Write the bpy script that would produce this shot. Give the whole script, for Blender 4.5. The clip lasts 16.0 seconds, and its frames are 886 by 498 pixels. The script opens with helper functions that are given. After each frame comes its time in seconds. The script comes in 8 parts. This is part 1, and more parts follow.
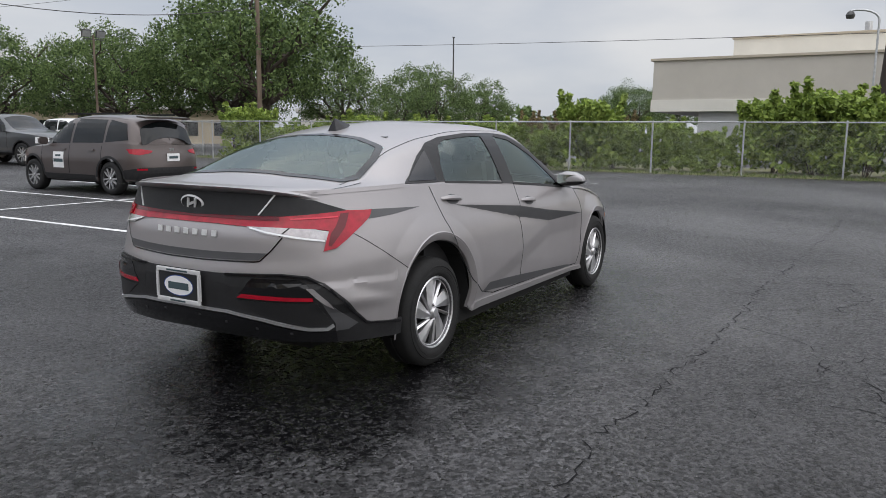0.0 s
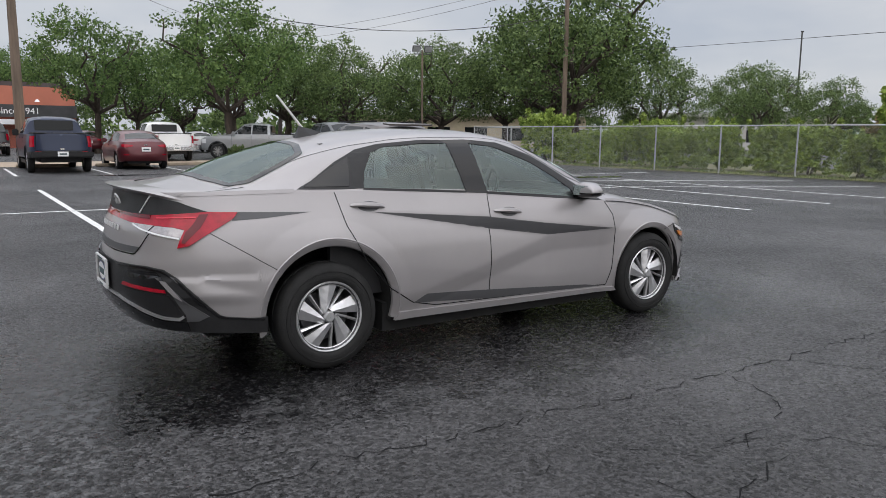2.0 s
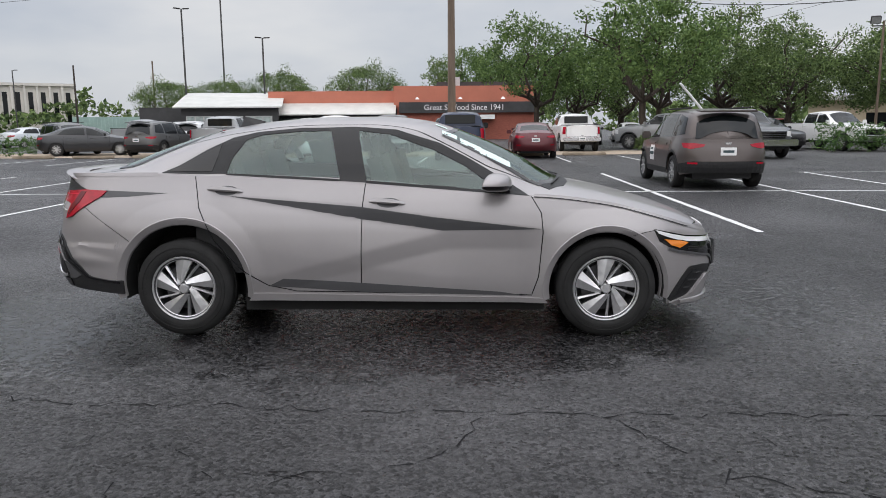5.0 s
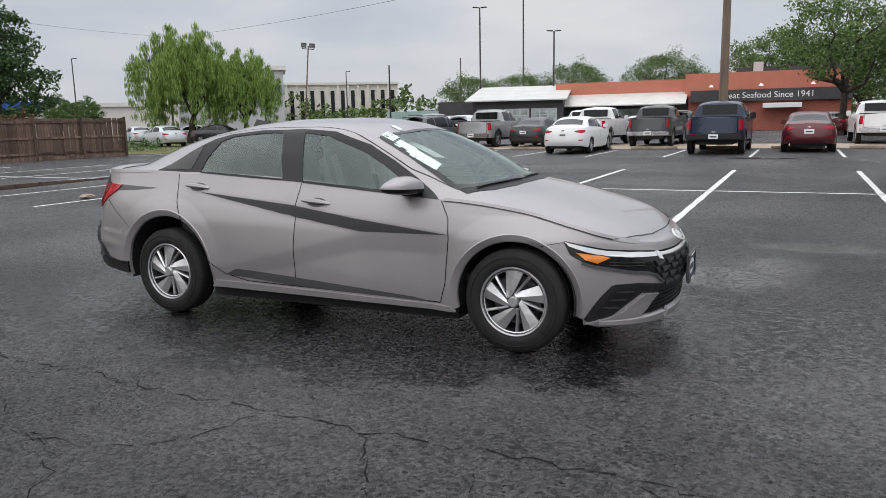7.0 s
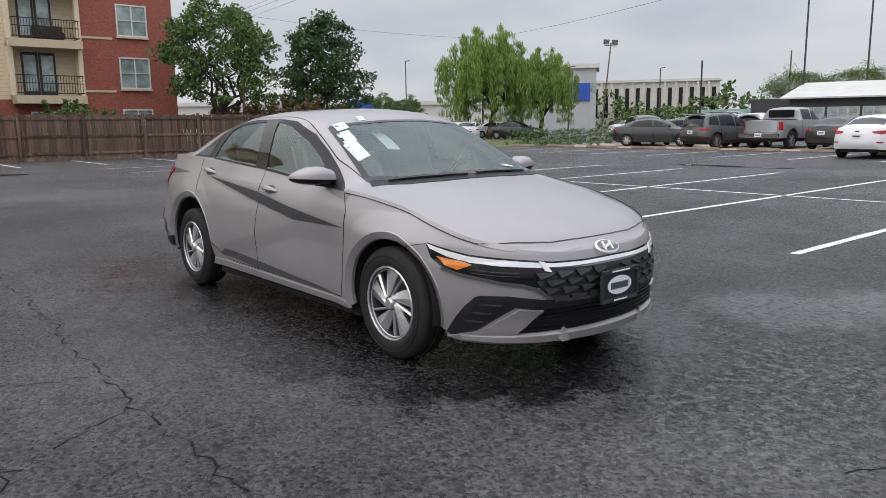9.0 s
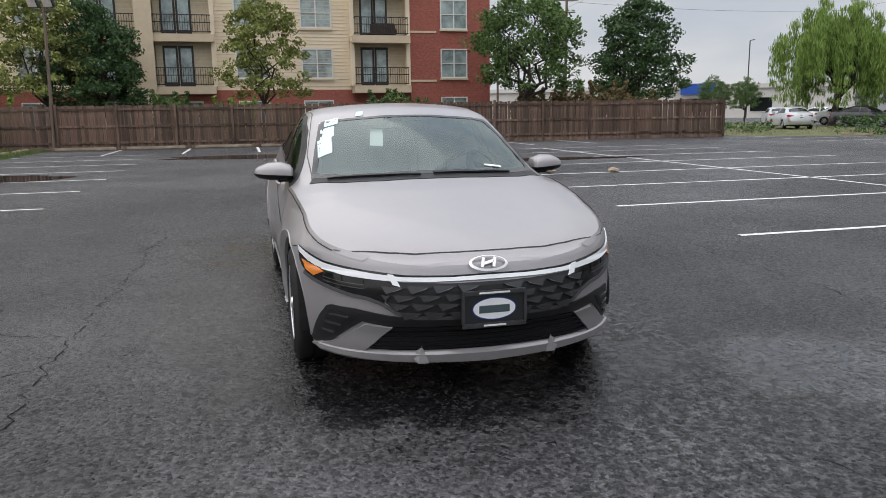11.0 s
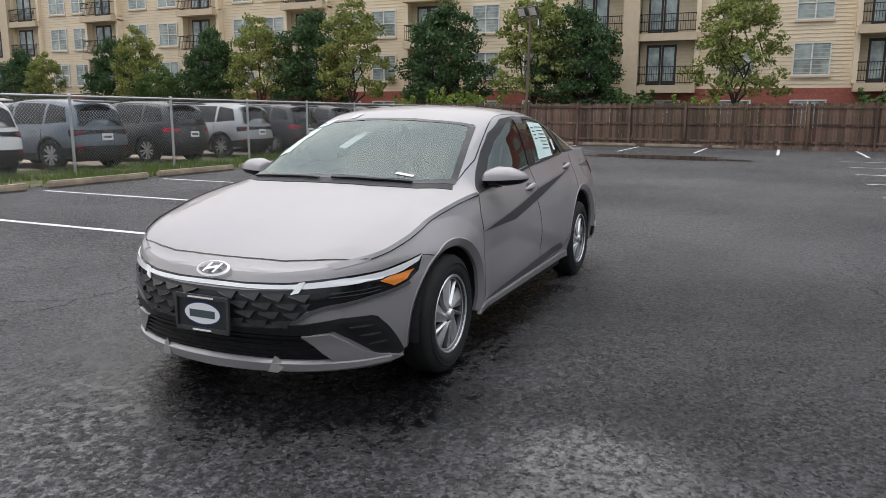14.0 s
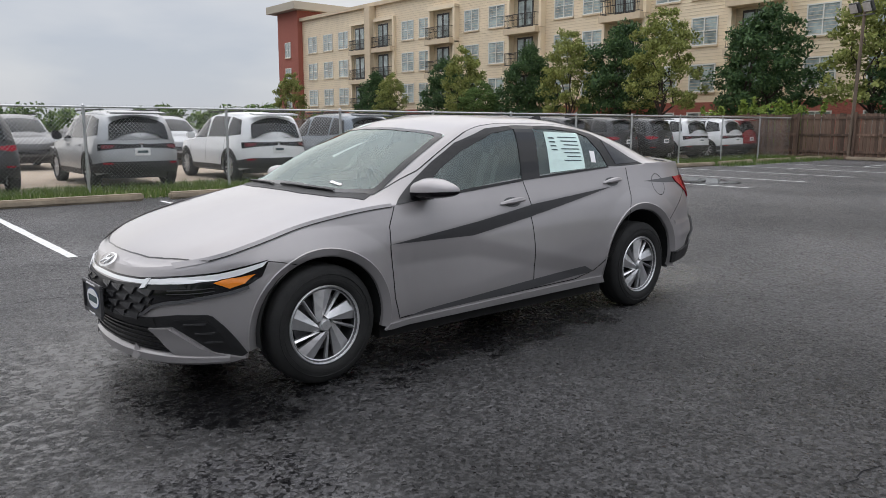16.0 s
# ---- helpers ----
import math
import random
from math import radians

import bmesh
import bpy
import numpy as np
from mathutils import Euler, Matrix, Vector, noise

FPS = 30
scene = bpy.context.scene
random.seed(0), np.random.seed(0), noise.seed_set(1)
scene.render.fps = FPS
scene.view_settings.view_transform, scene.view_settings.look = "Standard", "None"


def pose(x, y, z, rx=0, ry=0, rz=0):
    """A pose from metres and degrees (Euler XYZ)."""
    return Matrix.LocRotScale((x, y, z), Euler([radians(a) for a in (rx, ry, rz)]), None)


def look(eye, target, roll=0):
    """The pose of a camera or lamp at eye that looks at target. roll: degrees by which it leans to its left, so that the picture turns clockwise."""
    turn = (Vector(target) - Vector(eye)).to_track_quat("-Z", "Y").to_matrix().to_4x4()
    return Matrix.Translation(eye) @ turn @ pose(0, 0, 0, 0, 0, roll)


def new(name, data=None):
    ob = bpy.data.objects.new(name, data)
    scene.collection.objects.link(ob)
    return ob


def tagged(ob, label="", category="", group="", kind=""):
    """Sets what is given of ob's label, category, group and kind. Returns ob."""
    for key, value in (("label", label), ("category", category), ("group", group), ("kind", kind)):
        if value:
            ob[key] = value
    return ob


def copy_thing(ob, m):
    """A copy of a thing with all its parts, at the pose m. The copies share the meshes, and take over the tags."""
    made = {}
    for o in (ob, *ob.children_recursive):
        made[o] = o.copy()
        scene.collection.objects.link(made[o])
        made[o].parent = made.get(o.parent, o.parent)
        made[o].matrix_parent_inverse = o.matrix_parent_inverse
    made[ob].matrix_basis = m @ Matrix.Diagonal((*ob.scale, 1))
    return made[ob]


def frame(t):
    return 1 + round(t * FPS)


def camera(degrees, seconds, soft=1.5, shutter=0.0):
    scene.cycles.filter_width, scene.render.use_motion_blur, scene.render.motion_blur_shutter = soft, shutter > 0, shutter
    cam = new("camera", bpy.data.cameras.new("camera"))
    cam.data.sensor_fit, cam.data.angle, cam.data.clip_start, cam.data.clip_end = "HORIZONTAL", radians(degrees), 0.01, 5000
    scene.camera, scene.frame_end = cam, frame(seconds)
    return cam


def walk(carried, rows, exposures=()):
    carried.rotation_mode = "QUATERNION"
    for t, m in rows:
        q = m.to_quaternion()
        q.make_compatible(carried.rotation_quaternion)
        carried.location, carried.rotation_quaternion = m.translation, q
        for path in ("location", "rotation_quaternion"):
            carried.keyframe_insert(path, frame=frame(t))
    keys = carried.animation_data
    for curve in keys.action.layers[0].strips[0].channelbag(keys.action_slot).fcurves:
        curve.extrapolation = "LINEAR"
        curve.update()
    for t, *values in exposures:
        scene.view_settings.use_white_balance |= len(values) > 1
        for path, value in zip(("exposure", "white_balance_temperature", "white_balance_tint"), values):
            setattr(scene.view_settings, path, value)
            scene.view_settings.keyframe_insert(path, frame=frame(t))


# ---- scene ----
cam = camera(61.4, 16.0, 0.6)
PATH = [
    (0, (-4.955, -3.044, 1.337), (-3.252, -2.041, 1.03), 0.6),
    (0.5, (-4.613, -3.591, 1.35), (-3.037, -2.401, 1.038), 0.5),
    (1, (-4.184, -4.042, 1.366), (-2.752, -2.682, 1.051), 0.5),
    (1.5, (-3.712, -4.458, 1.369), (-2.439, -2.946, 1.063), 0.5),
    (2, (-3.168, -4.778, 1.374), (-2.072, -3.132, 1.071), 0.5),
    (2.5, (-2.606, -5.088, 1.373), (-1.698, -3.333, 1.063), 0.4),
    (3, (-2.01, -5.295, 1.373), (-1.29, -3.455, 1.059), 0.2),
    (3.5, (-1.395, -5.49, 1.374), (-0.865, -3.588, 1.055), 0.2),
    (4, (-0.771, -5.567, 1.374), (-0.436, -3.622, 1.048), -0.0),
    (4.2, (-0.513, -5.596, 1.347), (-0.259, -3.639, 1.023), -0.1),
    (6.3, (2.081, -5.282, 1.356), (1.496, -3.4, 1.014), -1.2),
    (6.5, (2.316, -5.215, 1.381), (1.657, -3.358, 1.039), -1.3),
    (7, (2.841, -4.918, 1.38), (1.991, -3.14, 1.041), -1.2),
    (7.5, (3.366, -4.585, 1.369), (2.334, -2.908, 1.022), -1.2),
    (8, (3.856, -4.176, 1.357), (2.651, -2.617, 1.011), -1.4),
    (8.2, (4.045, -4.004, 1.34), (2.774, -2.498, 0.997), -1.3),
    (10.3, (5.28, -1.906, 1.279), (3.485, -1.093, 0.94), -0.5),
    (10.5, (5.382, -1.691, 1.314), (3.551, -0.966, 0.969), -0.7),
    (11, (5.462, -1.09, 1.335), (3.56, -0.589, 0.977), -0.8),
    (11.5, (5.498, -0.5, 1.341), (3.553, -0.217, 0.975), -0.7),
    (12, (5.455, 0.095, 1.345), (3.491, 0.148, 0.973), -0.5),
    (12.5, (5.443, 0.709, 1.359), (3.484, 0.533, 0.995), -0.3),
    (13, (5.324, 1.301, 1.361), (3.395, 0.909, 1.006), -0.0),
    (13.5, (5.144, 1.886, 1.355), (3.271, 1.283, 0.999), 0.1),
    (14, (4.862, 2.408, 1.357), (3.068, 1.598, 1.0), 0.3),
    (14.5, (4.564, 2.974, 1.367), (2.887, 1.947, 1.003), 0.1),
    (15, (4.183, 3.368, 1.35), (2.624, 2.165, 1.0), -0.0),
    (15.5, (3.784, 3.807, 1.347), (2.367, 2.437, 1.01), -0.0),
    (16, (3.311, 4.149, 1.341), (2.043, 2.637, 1.014), 0.1),
]
walk(cam, [(t, look(eye, target, roll)) for t, eye, target, roll in PATH])

# ---- sky and light: a bright overcast afternoon ----
world = bpy.data.worlds.new("overcast_sky")
scene.world = world
world.use_nodes = True
wn, wl = world.node_tree.nodes, world.node_tree.links
wn.clear()
sky = wn.new("ShaderNodeTexSky")
sky.sky_type, sky.sun_disc = "NISHITA", False
sky.sun_elevation, sky.sun_rotation = radians(49), radians(190)
wtc = wn.new("ShaderNodeTexCoord")
wmap = wn.new("ShaderNodeMapping")
wmap.inputs["Scale"].default_value = (1.6, 1.6, 5.0)
wl.new(wtc.outputs["Generated"], wmap.inputs["Vector"])
wno = wn.new("ShaderNodeTexNoise")
wno.inputs["Scale"].default_value, wno.inputs["Detail"].default_value = 1.3, 5.0
wl.new(wmap.outputs["Vector"], wno.inputs["Vector"])
wramp = wn.new("ShaderNodeValToRGB")
wramp.color_ramp.elements[0].position, wramp.color_ramp.elements[0].color = 0.36, (0.53, 0.572, 0.655, 1)
wramp.color_ramp.elements[1].position, wramp.color_ramp.elements[1].color = 0.66, (0.80, 0.80, 0.815, 1)
wl.new(wno.outputs["Fac"], wramp.inputs["Fac"])
wsky = wn.new("ShaderNodeMix")
wsky.data_type, wsky.blend_type = "RGBA", "MULTIPLY"
wsky.inputs[0].default_value = 1.0
wsky.inputs[7].default_value = (0.1, 0.1, 0.1, 1)
wl.new(sky.outputs["Color"], wsky.inputs[6])
wmix = wn.new("ShaderNodeMix")
wmix.data_type = "RGBA"
wmix.inputs[0].default_value = 0.9
wl.new(wsky.outputs[2], wmix.inputs[6])
wl.new(wramp.outputs["Color"], wmix.inputs[7])
# an overcast sky is brighter overhead than at the horizon
wsep = wn.new("ShaderNodeSeparateXYZ")
wl.new(wtc.outputs["Generated"], wsep.inputs["Vector"])
wrise = wn.new("ShaderNodeMapRange")
wrise.inputs["From Min"].default_value, wrise.inputs["From Max"].default_value = 0.28, 0.85
wrise.inputs["To Min"].default_value, wrise.inputs["To Max"].default_value = 1.0, 2.85
wl.new(wsep.outputs["Z"], wrise.inputs["Value"])
wbg = wn.new("ShaderNodeBackground")
wscale = wn.new("ShaderNodeMath")
wscale.operation = "MULTIPLY"
wscale.inputs[1].default_value = 0.94
wl.new(wrise.outputs["Result"], wscale.inputs[0])
wl.new(wscale.outputs[0], wbg.inputs["Strength"])
wl.new(wmix.outputs[2], wbg.inputs["Color"])
wout = wn.new("ShaderNodeOutputWorld")
wl.new(wbg.outputs["Background"], wout.inputs["Surface"])
sun_data = bpy.data.lights.new("sun", "SUN")
sun_data.energy, sun_data.angle, sun_data.color = 1.35, radians(120), (1.0, 0.92, 0.85)
sun = new("sun", sun_data)
sun.matrix_world = look((-3, -16, 19), (0, 0, 0))


# ---- materials ----
def mk(name, base, rough=0.6, metal=0.0, vary=0.0, vscale=3.0, bump=0.0, bscale=60.0, coat=0.0, rvary=0.0, rand=0.0, second=None, stretch=(1, 1, 1)):
    """A procedural surface: base colour varied at two scales, roughness variation and fine relief, in metres."""
    m = bpy.data.materials.new(name)
    m.use_nodes = True
    n, l = m.node_tree.nodes, m.node_tree.links
    b = n["Principled BSDF"]
    b.inputs["Base Color"].default_value = (*base, 1)
    b.inputs["Roughness"].default_value, b.inputs["Metallic"].default_value = rough, metal
    b.inputs["Coat Weight"].default_value, b.inputs["Coat Roughness"].default_value = coat, 0.04
    tc = n.new("ShaderNodeTexCoord")
    mp = n.new("ShaderNodeMapping")
    mp.inputs["Scale"].default_value = stretch
    l.new(tc.outputs["Object"], mp.inputs["Vector"])
    col = None
    if vary or second:
        big = n.new("ShaderNodeTexNoise")
        big.inputs["Scale"].default_value, big.inputs["Detail"].default_value = vscale, 6.0
        big.inputs["Roughness"].default_value = 0.65
        l.new(mp.outputs["Vector"], big.inputs["Vector"])
        ramp = n.new("ShaderNodeValToRGB")
        lo = tuple(c * (1 - vary) for c in base)
        hi = second or tuple(min(1, c * (1 + vary)) for c in base)
        ramp.color_ramp.elements[0].position, ramp.color_ramp.elements[0].color = 0.32, (*lo, 1)
        ramp.color_ramp.elements[1].position, ramp.color_ramp.elements[1].color = 0.68, (*hi, 1)
        l.new(big.outputs["Fac"], ramp.inputs["Fac"])
        col = ramp.outputs["Color"]
        if rvary:
            mr = n.new("ShaderNodeMapRange")
            mr.inputs["From Min"].default_value, mr.inputs["From Max"].default_value = 0.3, 0.7
            mr.inputs["To Min"].default_value, mr.inputs["To Max"].default_value = max(0.02, rough - rvary), min(1, rough + rvary)
            l.new(big.outputs["Fac"], mr.inputs["Value"])
            l.new(mr.outputs["Result"], b.inputs["Roughness"])
    if rand:
        oi = n.new("ShaderNodeObjectInfo")
        hs = n.new("ShaderNodeHueSaturation")
        mr2 = n.new("ShaderNodeMapRange")
        mr2.inputs["To Min"].default_value, mr2.inputs["To Max"].default_value = 1 - rand, 1 + rand
        l.new(oi.outputs["Random"], mr2.inputs["Value"])
        l.new(mr2.outputs["Result"], hs.inputs["Value"])
        if col:
            l.new(col, hs.inputs["Color"])
        else:
            hs.inputs["Color"].default_value = (*base, 1)
        col = hs.outputs["Color"]
    if col:
        l.new(col, b.inputs["Base Color"])
    if bump:
        fine = n.new("ShaderNodeTexNoise")
        fine.inputs["Scale"].default_value, fine.inputs["Detail"].default_value = bscale, 4.0
        l.new(mp.outputs["Vector"], fine.inputs["Vector"])
        bp = n.new("ShaderNodeBump")
        bp.inputs["Strength"].default_value, bp.inputs["Distance"].default_value = bump, 0.01
        l.new(fine.outputs["Fac"], bp.inputs["Height"])
        l.new(bp.outputs["Normal"], b.inputs["Normal"])
    return m


def mk_leaf(name, dark, light):
    m = mk(name, dark, 0.65)
    n, l = m.node_tree.nodes, m.node_tree.links
    b = n["Principled BSDF"]
    g = n.new("ShaderNodeNewGeometry")
    ramp = n.new("ShaderNodeValToRGB")
    ramp.color_ramp.elements[0].color, ramp.color_ramp.elements[1].color = (*dark, 1), (*light, 1)
    l.new(g.outputs["Random Per Island"], ramp.inputs["Fac"])
    l.new(ramp.outputs["Color"], b.inputs["Base Color"])
    tr = n.new("ShaderNodeBsdfTranslucent")
    l.new(ramp.outputs["Color"], tr.inputs["Color"])
    mx = n.new("ShaderNodeMixShader")
    mx.inputs[0].default_value = 0.18
    b.inputs["Specular IOR Level"].default_value = 0.25
    l.new(b.outputs["BSDF"], mx.inputs[1])
    l.new(tr.outputs["BSDF"], mx.inputs[2])
    l.new(mx.outputs["Shader"], n["Material Output"].inputs["Surface"])
    return m


def mk_glass(name, tint):
    """Thin tinted glazing: clear through, with a Fresnel gloss."""
    m = bpy.data.materials.new(name)
    m.use_nodes = True
    n, l = m.node_tree.nodes, m.node_tree.links
    n.remove(n["Principled BSDF"])
    tr, gl, fr, mx = n.new("ShaderNodeBsdfTransparent"), n.new("ShaderNodeBsdfGlossy"), n.new("ShaderNodeFresnel"), n.new("ShaderNodeMixShader")
    tr.inputs["Color"].default_value = (*tint, 1)
    gl.inputs["Roughness"].default_value = 0.02
    fr.inputs["IOR"].default_value = 1.85
    gl.inputs["Color"].default_value = (0.86, 0.98, 0.95, 1)
    l.new(fr.outputs["Fac"], mx.inputs[0])
    l.new(tr.outputs["BSDF"], mx.inputs[1])
    l.new(gl.outputs["BSDF"], mx.inputs[2])
    l.new(mx.outputs["Shader"], n["Material Output"].inputs["Surface"])
    return m


def mk_asphalt(name="damp_asphalt"):
    """Worn, damp asphalt: chippings in relief, lighter dry wear, damp patches with more sheen, and the sedan's shade
    painted in.
    """
    m = bpy.data.materials.new(name)
    m.use_nodes = True
    n, l = m.node_tree.nodes, m.node_tree.links
    b = n["Principled BSDF"]
    tc = n.new("ShaderNodeTexCoord")

    def noise_tex(scale, detail=5.0, rough=0.6, stretch=(1, 1, 1)):
        mp = n.new("ShaderNodeMapping")
        mp.inputs["Scale"].default_value = stretch
        l.new(tc.outputs["Object"], mp.inputs["Vector"])
        t = n.new("ShaderNodeTexNoise")
        t.inputs["Scale"].default_value, t.inputs["Detail"].default_value, t.inputs["Roughness"].default_value = scale, detail, rough
        l.new(mp.outputs["Vector"], t.inputs["Vector"])
        return t.outputs["Fac"]

    def rng(src, a, bb, c, d):
        r = n.new("ShaderNodeMapRange")
        r.inputs["From Min"].default_value, r.inputs["From Max"].default_value = a, bb
        r.inputs["To Min"].default_value, r.inputs["To Max"].default_value = c, d
        l.new(src, r.inputs["Value"])
        return r.outputs["Result"]

    def math_node(op, a, bb):
        r = n.new("ShaderNodeMath")
        r.operation = op
        for k, v in enumerate((a, bb)):
            if isinstance(v, (int, float)):
                r.inputs[k].default_value = v
            else:
                l.new(v, r.inputs[k])
        return r.outputs[0]

    sep = n.new("ShaderNodeSeparateXYZ")
    l.new(tc.outputs["Object"], sep.inputs["Vector"])
    edge = noise_tex(2.2, 8, 0.72)

    def ragged_oval(cx, cy, rx, ry, soft):
        """1 inside a ragged oval, 0 outside."""
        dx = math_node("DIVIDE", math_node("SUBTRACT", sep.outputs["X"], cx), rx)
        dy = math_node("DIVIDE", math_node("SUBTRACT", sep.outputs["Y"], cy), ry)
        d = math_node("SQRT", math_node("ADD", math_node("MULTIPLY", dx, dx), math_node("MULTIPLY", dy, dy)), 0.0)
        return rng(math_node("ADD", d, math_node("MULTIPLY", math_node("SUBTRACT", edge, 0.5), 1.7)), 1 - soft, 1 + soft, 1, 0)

    wet = rng(noise_tex(0.33, 6, 0.6, (0.6, 1.3, 1)), 0.42, 0.6, 0, 1)
    wear = noise_tex(1.6, 8, 0.7)
    grit = noise_tex(130, 3, 0.7)
    stones = noise_tex(42, 6, 0.8)
    broad = rng(noise_tex(0.22, 7, 0.62, (1.0, 0.7, 1)), 0.38, 0.62, -0.13, 0.12)
    vor = n.new("ShaderNodeTexVoronoi")
    vor.inputs["Scale"].default_value = 62
    l.new(tc.outputs["Object"], vor.inputs["Vector"])
    chip = n.new("ShaderNodeSeparateColor")
    l.new(vor.outputs["Color"], chip.inputs["Color"])
    # rain drips and painted shade round the parked sedan, and undried films of water
    drip_shade = math_node("MAXIMUM", ragged_oval(-0.1, -0.35, 2.5, 1.45, 0.12), math_node("MAXIMUM", ragged_oval(1.8, 0.0, 0.85, 1.1, 0.12), ragged_oval(-2.3, -0.3, 0.9, 1.1, 0.12)))
    film = math_node("MAXIMUM", ragged_oval(2.3, 1.8, 0.55, 0.5, 0.3), math_node("MAXIMUM", ragged_oval(2.7, 2.4, 0.35, 0.5, 0.3), ragged_oval(3.1, 3.6, 0.6, 0.3, 0.3)))
    film = math_node("MULTIPLY", film, rng(noise_tex(21, 8, 0.78), 0.42, 0.52, 0.2, 1))
    # a broken water film in the hollows ahead of the sedan and along its sides
    zone = math_node("MAXIMUM", ragged_oval(2.7, 0.2, 0.95, 1.5, 0.5), math_node("MAXIMUM", ragged_oval(-2.6, -1.2, 1.5, 1.0, 0.5), ragged_oval(1.5, 1.0, 1.2, 0.6, 0.5)))
    speck = math_node("MULTIPLY", rng(noise_tex(17, 8, 0.78), 0.48, 0.55, 0, 1), zone)
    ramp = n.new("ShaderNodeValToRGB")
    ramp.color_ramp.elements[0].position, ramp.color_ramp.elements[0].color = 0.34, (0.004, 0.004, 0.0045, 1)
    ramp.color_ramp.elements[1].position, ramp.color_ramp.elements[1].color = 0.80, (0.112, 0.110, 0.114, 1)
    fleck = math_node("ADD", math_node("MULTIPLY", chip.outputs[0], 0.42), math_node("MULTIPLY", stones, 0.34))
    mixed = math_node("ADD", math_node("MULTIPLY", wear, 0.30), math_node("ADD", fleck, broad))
    # the sedan's shade and the damp are both darkened into the asphalt colour
    l.new(math_node("SUBTRACT", mixed, math_node("ADD", math_node("MULTIPLY", drip_shade, 0.22), math_node("MULTIPLY", zone, 0.02))), ramp.inputs["Fac"])
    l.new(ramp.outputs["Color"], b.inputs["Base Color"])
    rough = math_node("SUBTRACT", rng(chip.outputs[1], 0, 1, 0.28, 0.78), math_node("MULTIPLY", wet, 0.12))
    rough = math_node("MULTIPLY", rough, rng(drip_shade, 0, 1, 1.0, 0.5))
    rough = math_node("MULTIPLY", rough, rng(film, 0, 1, 1.0, 0.22))
    rough = math_node("MULTIPLY", rough, rng(speck, 0, 1, 1.0, 0.4))
    l.new(rough, b.inputs["Roughness"])
    bp = n.new("ShaderNodeBump")
    bp.inputs["Distance"].default_value = 0.03
    height = math_node("ADD", math_node("MULTIPLY", vor.outputs["Distance"], -0.8), math_node("ADD", math_node("MULTIPLY", grit, 0.6), math_node("MULTIPLY", stones, 1.2)))
    l.new(height, bp.inputs["Height"])
    l.new(math_node("MULTIPLY", math_node("MULTIPLY", rng(wet, 0, 1, 0.9, 0.65), rng(drip_shade, 0, 1, 1.0, 0.35)), math_node("MULTIPLY", rng(film, 0, 1, 1.0, 0.03), rng(speck, 0, 1, 1.0, 0.12))), bp.inputs["Strength"])
    l.new(bp.outputs["Normal"], b.inputs["Normal"])
    return m


